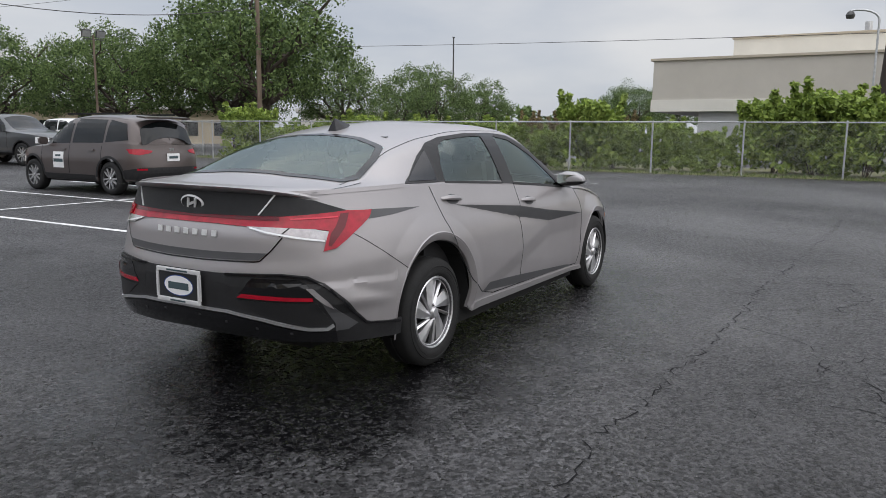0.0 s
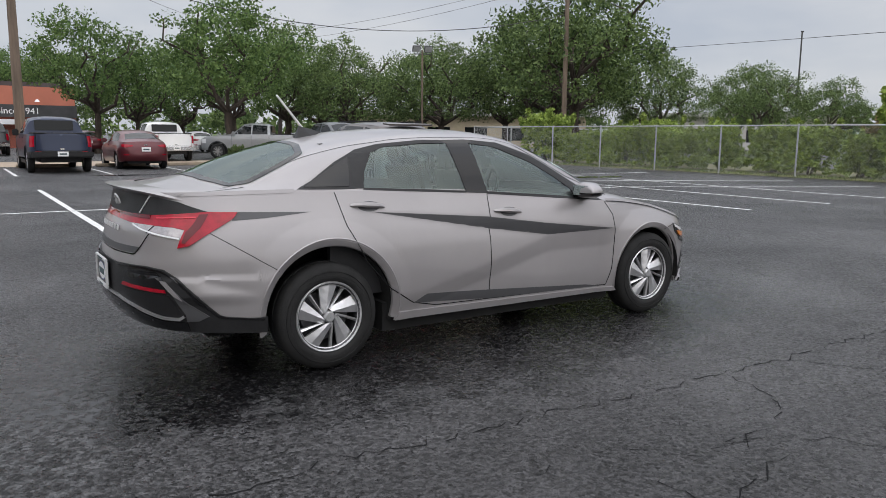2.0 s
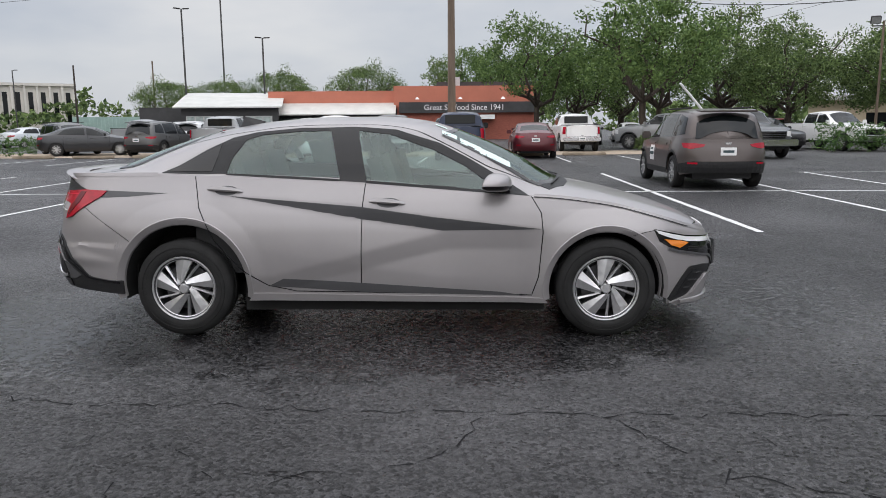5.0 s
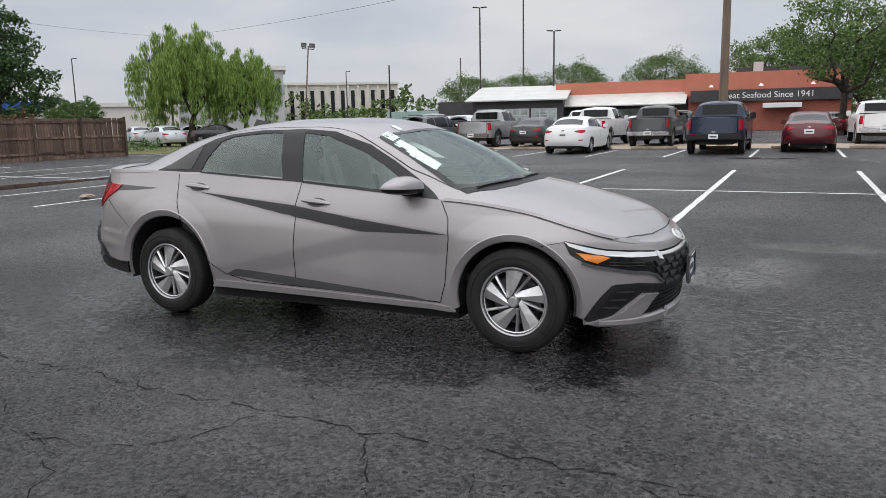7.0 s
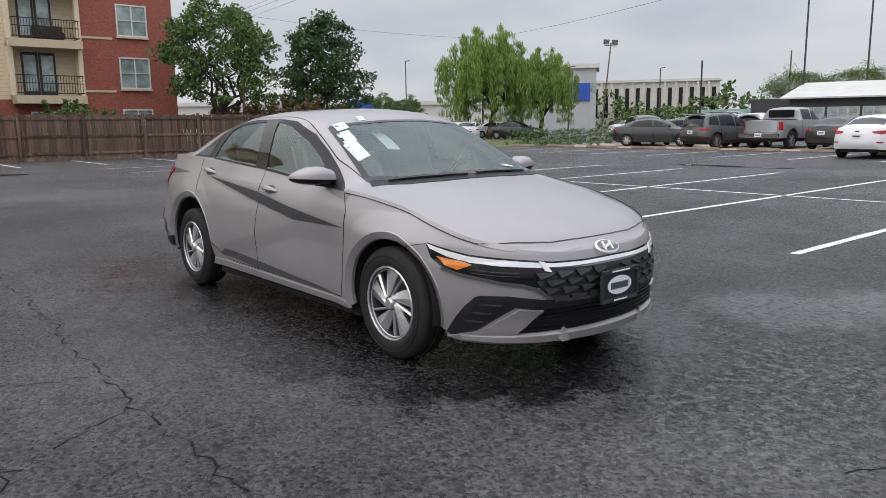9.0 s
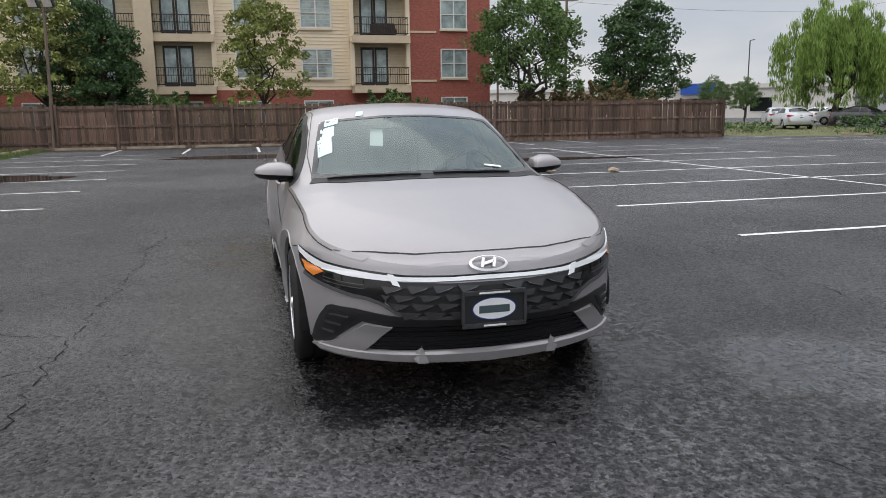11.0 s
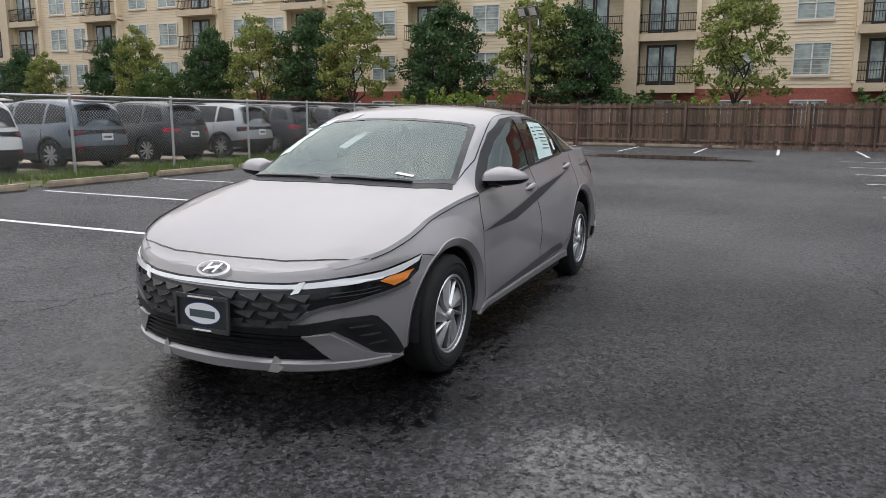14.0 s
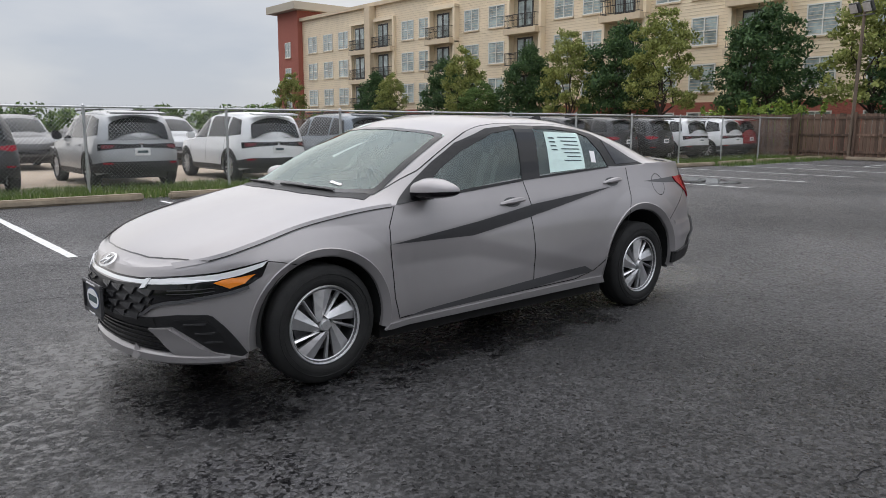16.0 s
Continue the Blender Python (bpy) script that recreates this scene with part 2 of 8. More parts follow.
M = dict(
    asphalt=mk_asphalt(),
    puddle=mk("still_puddle_water", (0.012, 0.013, 0.014), 0.04, vary=0.3, vscale=2),
    crack=mk("crack_shadow", (0.012, 0.012, 0.013), 0.95),
    line=mk("worn_white_line_paint", (0.62, 0.62, 0.61), 0.6, vary=0.28, vscale=14, bump=0.3, bscale=70),
    concrete=mk("stained_concrete", (0.33, 0.27, 0.20), 0.85, vary=0.3, vscale=3, bump=0.4, bscale=40),
    grass=mk_leaf("grass_blades", (0.06, 0.11, 0.025), (0.17, 0.22, 0.07)),
    earth=mk("verge_earth", (0.12, 0.12, 0.05), 0.95, vary=0.4, vscale=2, bump=0.5, bscale=20),
    sand=mk("pale_gravel", (0.36, 0.29, 0.22), 0.95, vary=0.2, vscale=2, bump=0.5, bscale=30),
    galv=mk("galvanised_steel", (0.50, 0.51, 0.52), 0.45, 0.7, vary=0.15, vscale=8),
    wood=mk("weathered_fence_boards", (0.105, 0.062, 0.045), 0.85, vary=0.55, vscale=5, bump=0.6, bscale=30, rand=0.45, second=(0.22, 0.145, 0.105), stretch=(1, 1, 0.12)),
    pole=mk("weathered_pole_wood", (0.16, 0.12, 0.09), 0.85, vary=0.35, vscale=4, bump=0.5, bscale=25, stretch=(1, 1, 0.1)),
    darkpole=mk("dark_creosote_pole", (0.045, 0.035, 0.03), 0.8, vary=0.3, vscale=4, bump=0.4, bscale=25, stretch=(1, 1, 0.1)),
    metalpole=mk("dark_painted_pole", (0.05, 0.05, 0.05), 0.5, vary=0.2, vscale=3),
    bark=mk("tree_bark", (0.055, 0.042, 0.033), 0.9, vary=0.4, vscale=6, bump=0.8, bscale=18, stretch=(1, 1, 0.3)),
    oak=mk_leaf("live_oak_leaves", (0.036, 0.068, 0.024), (0.19, 0.265, 0.09)),
    oak2=mk_leaf("light_oak_leaves", (0.042, 0.085, 0.024), (0.169, 0.254, 0.079)),
    pear=mk_leaf("dark_glossy_leaves", (0.026, 0.06, 0.026), (0.10, 0.168, 0.062)),
    cypress=mk_leaf("feathery_cypress_leaves", (0.11, 0.135, 0.035), (0.35, 0.38, 0.12)),
    willow=mk_leaf("willow_leaves", (0.114, 0.19, 0.038), (0.305, 0.432, 0.114)),
    shrub=mk_leaf("shrub_leaves", (0.08, 0.13, 0.025), (0.34, 0.44, 0.10)),
    hedge=mk_leaf("hedge_leaves", (0.032, 0.076, 0.025), (0.127, 0.216, 0.064)),
    rusty=mk_leaf("rusty_shrub_leaves", (0.093, 0.093, 0.039), (0.264, 0.186, 0.093)),
    wire=mk("wire", (0.05, 0.05, 0.05), 0.6),
    black_plastic=mk("black_textured_plastic", (0.018, 0.018, 0.019), 0.5, vary=0.2, vscale=20, bump=0.15, bscale=300),
    gloss_black=mk("gloss_black", (0.007, 0.007, 0.008), 0.12, coat=0.1),
    rubber=mk("tyre_rubber", (0.02, 0.02, 0.02), 0.75, vary=0.25, vscale=9, bump=0.2, bscale=120),
    alloy=mk("machined_alloy", (0.66, 0.66, 0.67), 0.34, 0.85, vary=0.08, vscale=20),
    darkalloy=mk("dark_alloy", (0.10, 0.10, 0.105), 0.4, 0.7, vary=0.15, vscale=20),
    chrome=mk("chrome", (0.75, 0.75, 0.76), 0.12, 1.0),
    white=mk("white_enamel", (0.8, 0.8, 0.8), 0.4),
    red_lens=mk("red_lamp_lens", (0.34, 0.004, 0.018), 0.10, vary=0.25, vscale=25),
    dark_red=mk("dark_red_lamp_lens", (0.11, 0.003, 0.008), 0.08),
    amber=mk("amber_lens", (0.75, 0.22, 0.02), 0.15, coat=0.8),
    lamp_white=mk("clear_lamp_lens", (0.78, 0.79, 0.80), 0.12, coat=0.8),
    dark_glass=mk("dark_window_glass", (0.008, 0.010, 0.011), 0.05),
    glass=mk_glass("tinted_car_glass", (0.66, 0.79, 0.75)),
    screen=mk_glass("windscreen_glass", (0.76, 0.87, 0.83)),
    cloth=mk("grey_seat_cloth", (0.17, 0.17, 0.175), 0.9, vary=0.2, vscale=12, bump=0.3, bscale=200),
    cabin=mk("dark_cabin_plastic", (0.035, 0.035, 0.037), 0.6, vary=0.15, vscale=8),
    headliner=mk("pale_headliner", (0.42, 0.42, 0.40), 0.9),
    paper=mk("sticker_paper", (0.62, 0.78, 0.74), 0.6, vary=0.06, vscale=10),
    ink=mk("printed_ink", (0.05, 0.08, 0.09), 0.7),
    blue=mk("oval_blue", (0.02, 0.06, 0.25), 0.4),
    plate_black=mk("plate_black", (0.02, 0.022, 0.024), 0.35),
)

for key, level in (("dark_glass", 0.35), ("black_plastic", 0.22), ("rubber", 0.3), ("gloss_black", 0.35)):
    M[key].node_tree.nodes["Principled BSDF"].inputs["Specular IOR Level"].default_value = level


def paint(name, base, metal=0.35, rough=0.38):
    m = mk(name, base, rough, metal, vary=0.05, vscale=1.2, coat=0.6)
    n, l = m.node_tree.nodes, m.node_tree.links
    b = n["Principled BSDF"]
    t = n.new("ShaderNodeTexNoise")
    t.inputs["Scale"].default_value = 900
    bp = n.new("ShaderNodeBump")
    bp.inputs["Strength"].default_value, bp.inputs["Distance"].default_value = 0.04, 0.001
    l.new(t.outputs["Fac"], bp.inputs["Height"])
    l.new(bp.outputs["Normal"], b.inputs["Normal"])
    return m


# ---- building helpers ----
def part(name, bm, material, parent=None, label="", smooth=False, sharp=None):
    """Links a bmesh as one mesh object under a thing or a part."""
    me = bpy.data.meshes.new(name)
    if bm.faces and sharp is None:
        bmesh.ops.recalc_face_normals(bm, faces=bm.faces)
    elif bm.faces:
        # an open sheet: all faces look away from the point given
        bmesh.ops.recalc_face_normals(bm, faces=bm.faces)
        if sum(f.normal.dot(f.calc_center_median() - Vector(sharp)) * f.calc_area() for f in bm.faces) < 0:
            bmesh.ops.reverse_faces(bm, faces=bm.faces)
    bm.to_mesh(me)
    bm.free()
    if smooth:
        for p in me.polygons:
            p.use_smooth = True
        me.set_sharp_from_angle(angle=radians(smooth if smooth is not True else 35))
    me.materials.append(material)
    ob = new(name, me)
    if parent:
        ob.parent = parent
    if label:
        ob["label"] = label
    return ob


def empty(name, label, category, group="", kind="", m=None):
    ob = tagged(new(name), label, category, group, kind)
    ob.empty_display_size = 0.2
    if m is not None:
        ob.matrix_world = m
    return ob


def box(bm, cx, cy, cz, sx, sy, sz, rot=None, bevel=0.0):
    r = bmesh.ops.create_cube(bm, size=1)
    vs = r["verts"]
    for v in vs:
        v.co = Vector((v.co.x * sx, v.co.y * sy, v.co.z * sz))
    if bevel:
        es = {e for v in vs for e in v.link_edges}
        nv = bmesh.ops.bevel(bm, geom=list(es), offset=bevel, segments=2, affect="EDGES")["verts"]
        vs = list({*nv, *[v for v in vs if v.is_valid]})
    m = Matrix.Translation((cx, cy, cz)) @ (rot or Matrix())
    for v in vs:
        v.co = m @ v.co
    return vs


def cyl(bm, p0, p1, r0, r1=None, seg=10):
    p0, p1 = Vector(p0), Vector(p1)
    d = p1 - p0
    r = bmesh.ops.create_cone(bm, cap_ends=True, segments=seg, radius1=r0, radius2=r0 if r1 is None else r1, depth=d.length)
    m = Matrix.Translation((p0 + p1) / 2) @ d.to_track_quat("Z", "Y").to_matrix().to_4x4()
    for v in r["verts"]:
        v.co = m @ v.co
    return r["verts"]


def lathe(bm, prof, axis="y", seg=36, at=(0, 0, 0)):
    """Turns a profile of (along, radius) about an axis through at."""
    rings = []
    for a, r in prof:
        ring = []
        for k in range(seg):
            t = 2 * math.pi * k / seg
            c, s = r * math.cos(t), r * math.sin(t)
            p = (c, a, s) if axis == "y" else (c, s, a)
            ring.append(bm.verts.new(Vector(p) + Vector(at)))
        rings.append(ring)
    for a, b in zip(rings, rings[1:]):
        for k in range(seg):
            bm.faces.new((a[k], a[(k + 1) % seg], b[(k + 1) % seg], b[k]))
    return rings


def text_mesh(name, body, size, material, m, parent=None, extrude=0.001, align="CENTER", label="", bold=0.0):
    """Lettering in the built-in font, turned into a mesh."""
    cu = bpy.data.curves.new(name, "FONT")
    cu.body, cu.size, cu.extrude, cu.align_x, cu.align_y = body, size, extrude, align, "CENTER"
    cu.offset = bold
    tmp = new(name + "_curve", cu)
    dg = bpy.context.evaluated_depsgraph_get()
    me = bpy.data.meshes.new_from_object(tmp.evaluated_get(dg))
    bpy.data.objects.remove(tmp)
    me.transform(m)
    me.materials.clear()
    me.materials.append(material)
    ob = new(name, me)
    if parent:
        ob.parent = parent
    if label:
        ob["label"] = label
    return ob


# ---- ground, lines and puddles ----
bm = bmesh.new()
for i, (x0, x1) in enumerate(((-1500, -60), (-60, 60), (60, 1500))):
    for y0, y1 in ((-1500, -60), (-60, 60), (60, 1500)):
        bm.faces.new([bm.verts.new(p) for p in ((x0, y0, 0), (x1, y0, 0), (x1, y1, 0), (x0, y1, 0))])
bmesh.ops.remove_doubles(bm, verts=bm.verts, dist=0.001)
tagged(part("ground", bm, M["asphalt"]), "dark worn damp asphalt parking lot, shade painted round the sedan", "ground", kind="structure")


def patch(name, pts, z, material, label, kind="structure", category="ground"):
    bm = bmesh.new()
    ring = [bm.verts.new((x, y, z)) for x, y in pts]
    if len(pts) > 8:
        mid = bm.verts.new((sum(p[0] for p in pts) / len(pts), sum(p[1] for p in pts) / len(pts), z))
        for v0, v1 in zip(ring, ring[1:] + ring[:1]):
            bm.faces.new((v0, v1, mid))
    else:
        bm.faces.new(ring)
    return tagged(part(name, bm, material), label, category, kind=kind)


def blob(cx, cy, rx, ry, seed, rough=0.3, n=120, ragged=0.1):
    rnd = random.Random(seed)
    ph = [rnd.uniform(0, 6.3) for _ in range(5)]
    out = []
    for k in range(n):
        t = 2 * math.pi * k / n
        r = 1 + rough * sum(math.sin((j + 2) * t + ph[j]) / (j + 1.5) for j in range(5))
        c, s = math.cos(t), math.sin(t)
        r *= 1 + ragged * (noise.noise((c * 4, s * 4, seed)) + 0.5 * noise.noise((c * 11, s * 11, seed)) + 0.16 * noise.noise((c * 26, s * 26, seed)))
        r = max(0.25, r)
        out.append((cx + rx * r * c, cy + ry * r * s))
    return out


def stroke(x0, y0, x1, y1, w=0.1, seed=0):
    """A painted line with slightly ragged ends and edges."""
    rnd = random.Random(seed)
    bm = bmesh.new()
    d = Vector((x1 - x0, y1 - y0))
    n = max(2, int(d.length / 0.35))
    nrm = Vector((-d.y, d.x)).normalized()
    prev = None
    for k in range(n + 1):
        c = Vector((x0, y0)) + d * (k / n)
        ww = w / 2 * rnd.uniform(0.85, 1.1)
        cur = [bm.verts.new((*(c + nrm * ww), 0.004)), bm.verts.new((*(c - nrm * ww), 0.004))]
        if prev:
            bm.faces.new((prev[0], prev[1], cur[1], cur[0]))
        prev = cur
    return tagged(part("parking_line", bm, M["line"]), "worn white painted parking bay line on asphalt", "road marking", "parking bay lines", "structure")


X0, STEP = 1.38, 2.74
for k in range(-10, 6):
    x = X0 + STEP * k
    if x > -22:
        stroke(x, 4.0 if k < 1 else 3.8, x, 15.2, 0.105, k + 50)
    if -24 < x < 2:
        stroke(x, -4.05, x, -9.25, 0.105, k + 90)
    if x < 9:
        stroke(x, 21.5, x, 27.0, 0.105, k + 130)
stroke(-20.5, 9.65, 12.5, 9.55, 0.105, 5)
for k in range(8):
    stroke(-28.2, -6 + 2.75 * k, -23.5, -6 + 2.75 * k, 0.105, 200 + k)
for k, (a, b) in enumerate((((9.5, 15.3), (19.5, 15.0)), ((13.5, 12.2), (19.5, 9.0)), ((12.2, 9.6), (19.0, 6.2)))):
    stroke(*a, *b, 0.12, 300 + k)

PUDDLES = ((-20.2, -1.2, 1.1, 2.6, 1), (-13.5, -6.6, 1.0, 1.6, 2), (-14.5, 7.6, 0.5, 3.0, 3), (12.4, 12.6, 0.7, 0.5, 4), (10.6, 10.9, 0.8, 0.35, 5),
           (-11.5, -7.6, 0.9, 0.8, 6), (-6.5, 16.9, 1.6, 0.35, 7), (-9.7, -6.9, 1.0, 0.7, 8), (15.2, 13.4, 0.9, 0.4, 9), (1.6, 20.8, 1.0, 0.25, 10))
for x, y, rx, ry, s in PUDDLES:
    patch("puddle", blob(x, y, rx, ry, s), 0.006, M["puddle"], "shallow rain puddle lying on the asphalt", category="puddle")


def crack(pts, seed, w=0.014, jag=0.05):
    rnd = random.Random(seed)
    bm = bmesh.new()
    prev = None
    for (ax, ay), (bx, by) in zip(pts, pts[1:]):
        n = max(3, int(math.hypot(bx - ax, by - ay) / 0.06))
        for k in range(n):
            t = k / n
            x, y = ax + (bx - ax) * t, ay + (by - ay) * t
            ox, oy = rnd.uniform(-jag, jag) * 0.5, rnd.uniform(-jag, jag) * 0.6 + 0.09 * noise.noise((x * 1.3, y * 1.3, seed))
            ww = w * rnd.uniform(0.15, 1.2)
            d = Vector((bx - ax, by - ay)).normalized()
            nr = Vector((-d.y, d.x))
            c = Vector((x + ox, y + oy))
            cur = [bm.verts.new((*(c + nr * ww), 0.0028)), bm.verts.new((*(c - nr * ww), 0.0028))]
            if prev and rnd.random() > 0.22:
                bm.faces.new((prev[0], prev[1], cur[1], cur[0]))
            prev = cur
    return tagged(part("crack", bm, M["crack"]), "jagged crack in the worn asphalt", "crack", "asphalt cracks", "structure")


CRACKS = ([(-3.4, -2.0), (-1.8, -2.08), (1.8, -2.2), (4, -2.3), (9, -2.55)], [(-0.3, -2.85), (0.1, -3.0), (0.5, -3.5), (0.6, -4.1)], [(1.1, -2.2), (1.5, -2.8), (1.4, -3.4), (1.9, -3.9)],
          [(1.5, -2.8), (2.1, -3.0), (2.6, -2.8)], [(0.5, -3.5), (1.4, -3.4)], [(2.4, -2.3), (2.9, -3.1), (3.4, -3.3)], [(-0.1, -3.0), (-0.9, -3.2)],
          [(3.6, -0.4), (3.9, 0.1), (4.6, 0.3)], [(3.2, 1.0), (3.9, 1.2)], [(-6, -1.2), (-5.2, 0.4)], [(-3.5, 3.0), (-1, 3.2), (2, 3.0)], [(0.6, -2.2), (0.3, -2.7), (-0.3, -2.85)])
for k, c in enumerate(CRACKS):
    crack(c, 400 + k, 0.0052 if k == 0 else 0.0042, 0.07)
for k in range(46):
    rnd = random.Random(900 + k)
    x, y = rnd.uniform(-1.2, 4.6), rnd.uniform(-4.6, -2.4)
    a = rnd.uniform(0, 6.3)
    ln = rnd.uniform(0.15, 0.5)
    crack([(x, y), (x + ln * math.cos(a), y + ln * math.sin(a))], 700 + k, 0.0035)


# ---- verges, kerbs and wheel stops ----
def wheel_stop(x, y, rz, length=2.35):
    bm = bmesh.new()
    box(bm, 0, 0, 0.065, length, 0.15, 0.13, bevel=0.03)
    ob = tagged(part("wheel_stop", bm, M["concrete"]), "worn concrete wheel stop lying on the asphalt", "wheel stop", "wheel stops")
    ob.matrix_world = pose(x, y, 0, 0, 0, rz)


for k in range(-10, 1):
    wheel_stop(X0 + STEP * (k - 0.5) + 0.1 * math.sin(k * 7), -9.6 + 0.06 * math.sin(k * 5), 2 * math.sin(k * 3))
for k in range(-9, 3):
    wheel_stop(X0 + STEP * (k - 0.5), 27.6, 0, 1.9)
for k in range(9):
    wheel_stop(-28.5, -7.4 + 2.75 * k, 90 + 2 * math.sin(k * 3))
patch("verge", [(6, -10.0), (-29, -10.0), (-29, -13.6), (6, -13.6)], 0.008, M["earth"], "rough grass verge under the chain-link fence")
patch("gravel_lot", [(8, -13.6), (-60, -13.6), (-60, -40), (8, -40)], 0.008, M["sand"], "pale gravel car storage lot")
patch("gravel_strip", [(12, 28.2), (-22, 28.2), (-26, 34.5), (12, 33.0)], 0.008, M["sand"], "pale gravel strip past the wheel stops")
patch("lawn", [(-27, 23), (-23, 28.2), (-26, 34.5), (-60, 48), (-60, 23)], 0.012, M["earth"], "grass lawn past the wooden fence")
patch("fence_verge", [(22.2, -30), (21.0, 28.6), (29, 28.6), (29, -30)], 0.01, M["earth"], "leaf-strewn verge at the fence foot")


def grass_patch(name, regions, n, seed, hmax, label):
    rnd = random.Random(seed)
    vs, fs = [], []
    for x0, x1, y0, y1, share in regions:
        for _ in range(int(n * share)):
            x, y = rnd.uniform(x0, x1), rnd.uniform(y0, y1)
            if noise.noise((x * 0.8, y * 0.8, seed)) < -0.25:
                continue
            h, a, b = rnd.uniform(0.3, 1) * hmax, rnd.uniform(0, 6.3), rnd.uniform(-0.5, 0.5)
            w = 0.012
            i = len(vs)
            vs += [(x - w * math.cos(a), y - w * math.sin(a), 0), (x + w * math.cos(a), y + w * math.sin(a), 0), (x + b * h * math.sin(a), y + b * h * math.cos(a), h)]
            fs.append((i, i + 1, i + 2))
    me = bpy.data.meshes.new(name)
    me.from_pydata(vs, [], fs)
    me.materials.append(M["grass"])
    tagged(new(name, me), label, "grass", kind="stuff")


grass_patch("grass", [(-29, 6, -12.6, -10.0, 0.75), (-29, 6, -10.2, -9.8, 0.1), (-29, -20, -10, -8.8, 0.08)], 26000, 5, 0.2, "tufts of unmown grass along the fence")
grass_patch("grass", [(-45, -26, 23.5, 40, 1.0)], 7000, 6, 0.12, "mown green grass of the lawn")
grass_patch("grass", [(21.3, 23.2, -10, 28, 1.0)], 5000, 7, 0.15, "weeds at the foot of the front fence")

for key, level in (("black_plastic", 0.3), ("rubber", 0.25), ("cabin", 0.3), ("crack", 0.1)):
    M[key].node_tree.nodes["Principled BSDF"].inputs["Specular IOR Level"].default_value = level


# ---- fences ----
def chain_fence(p0, p1, height, spacing, label, pitch=0.075, wire=0.0025):
    """A chain-link fence: posts, top rail, woven wire with knuckled ends, tension wire."""
    p0, p1 = Vector((*p0, 0)), Vector((*p1, 0))
    d = p1 - p0
    length = d.length
    ux = d.normalized()
    m = Matrix.Translation(p0) @ Matrix(((ux.x, -ux.y, 0, 0), (ux.y, ux.x, 0, 0), (0, 0, 1, 0), (0, 0, 0, 1)))
    fence = empty("chain_link_fence", label, "fence", m=m)
    n = max(1, round(length / spacing))
    post = None
    for k in range(n + 1):
        if post is None:
            bm = bmesh.new()
            cyl(bm, (0, 0, 0), (0, 0, height + 0.03), 0.03, seg=8)
            cyl(bm, (0, 0, height + 0.03), (0, 0, height + 0.06), 0.034, 0.01, seg=8)
            post = part("post", bm, M["galv"], fence, smooth=True)
        else:
            o = new("post", post.data)
            o.parent = fence
            o.location = (length * k / n, 0, 0)
    bm = bmesh.new()
    cyl(bm, (0, 0, height), (length, 0, height), 0.021, seg=8)
    part("top_rail", bm, M["galv"], fence, smooth=True)
    vs, fs = [], []

    def strand(x0, z0, x1, z1, y):
        i = len(vs)
        w = wire
        vs.extend([(x0 - w, y, z0), (x0 + w, y, z0), (x0, y + w, z0), (x1 - w, y, z1), (x1 + w, y, z1), (x1, y + w, z1)])
        fs.extend([(i, i + 1, i + 4, i + 3), (i + 1, i + 2, i + 5, i + 4), (i + 2, i, i + 3, i + 5)])

    hz = height - 0.04
    x = -hz
    while x < length:
        for s in (1, -1):
            a, b = (x, x + hz) if s > 0 else (x + hz, x)
            za, zb = 0.03, height + 0.03
            if a < 0 and b <= 0 or a > length and b > length:
                continue
            if a < 0:
                za, a = za + (0 - a), 0
            if b < 0:
                zb, b = zb - (0 - b), 0
            if a > length:
                za, a = za + (a - length), length
            if b > length:
                zb, b = zb - (b - length), length
            if zb - za > 0.05:
                strand(a, za, b, zb, 0.028 + 0.004 * s)
        x += pitch
    x = 0
    while x < length:
        strand(x, height, x + 0.01, height + 0.055, 0.028)
        x += pitch
    me = bpy.data.meshes.new("wire_mesh")
    me.from_pydata(vs, [], fs)
    me.materials.append(M["galv"])
    o = new("wire_mesh", me)
    o.parent = fence
    o["label"] = "galvanised woven wire mesh"
    return fence


chain_fence((5.0, -11.35), (-29.3, -11.2), 1.68, 2.86, "galvanised chain-link fence beside a grass verge")
chain_fence((22.5, -14.0), (20.9, 28.4), 1.8, 3.05, "galvanised chain-link fence with shrubs growing behind it", 0.09, 0.0019)
chain_fence((-29.4, -11.2), (-29.4, -8.9), 1.7, 1.2, "short chain-link panel closing the fence corner")
chain_fence((20.9, 28.4), (36.0, 33.0), 1.8, 3.05, "chain-link fence turning along the far hedge", 0.09, 0.0019)


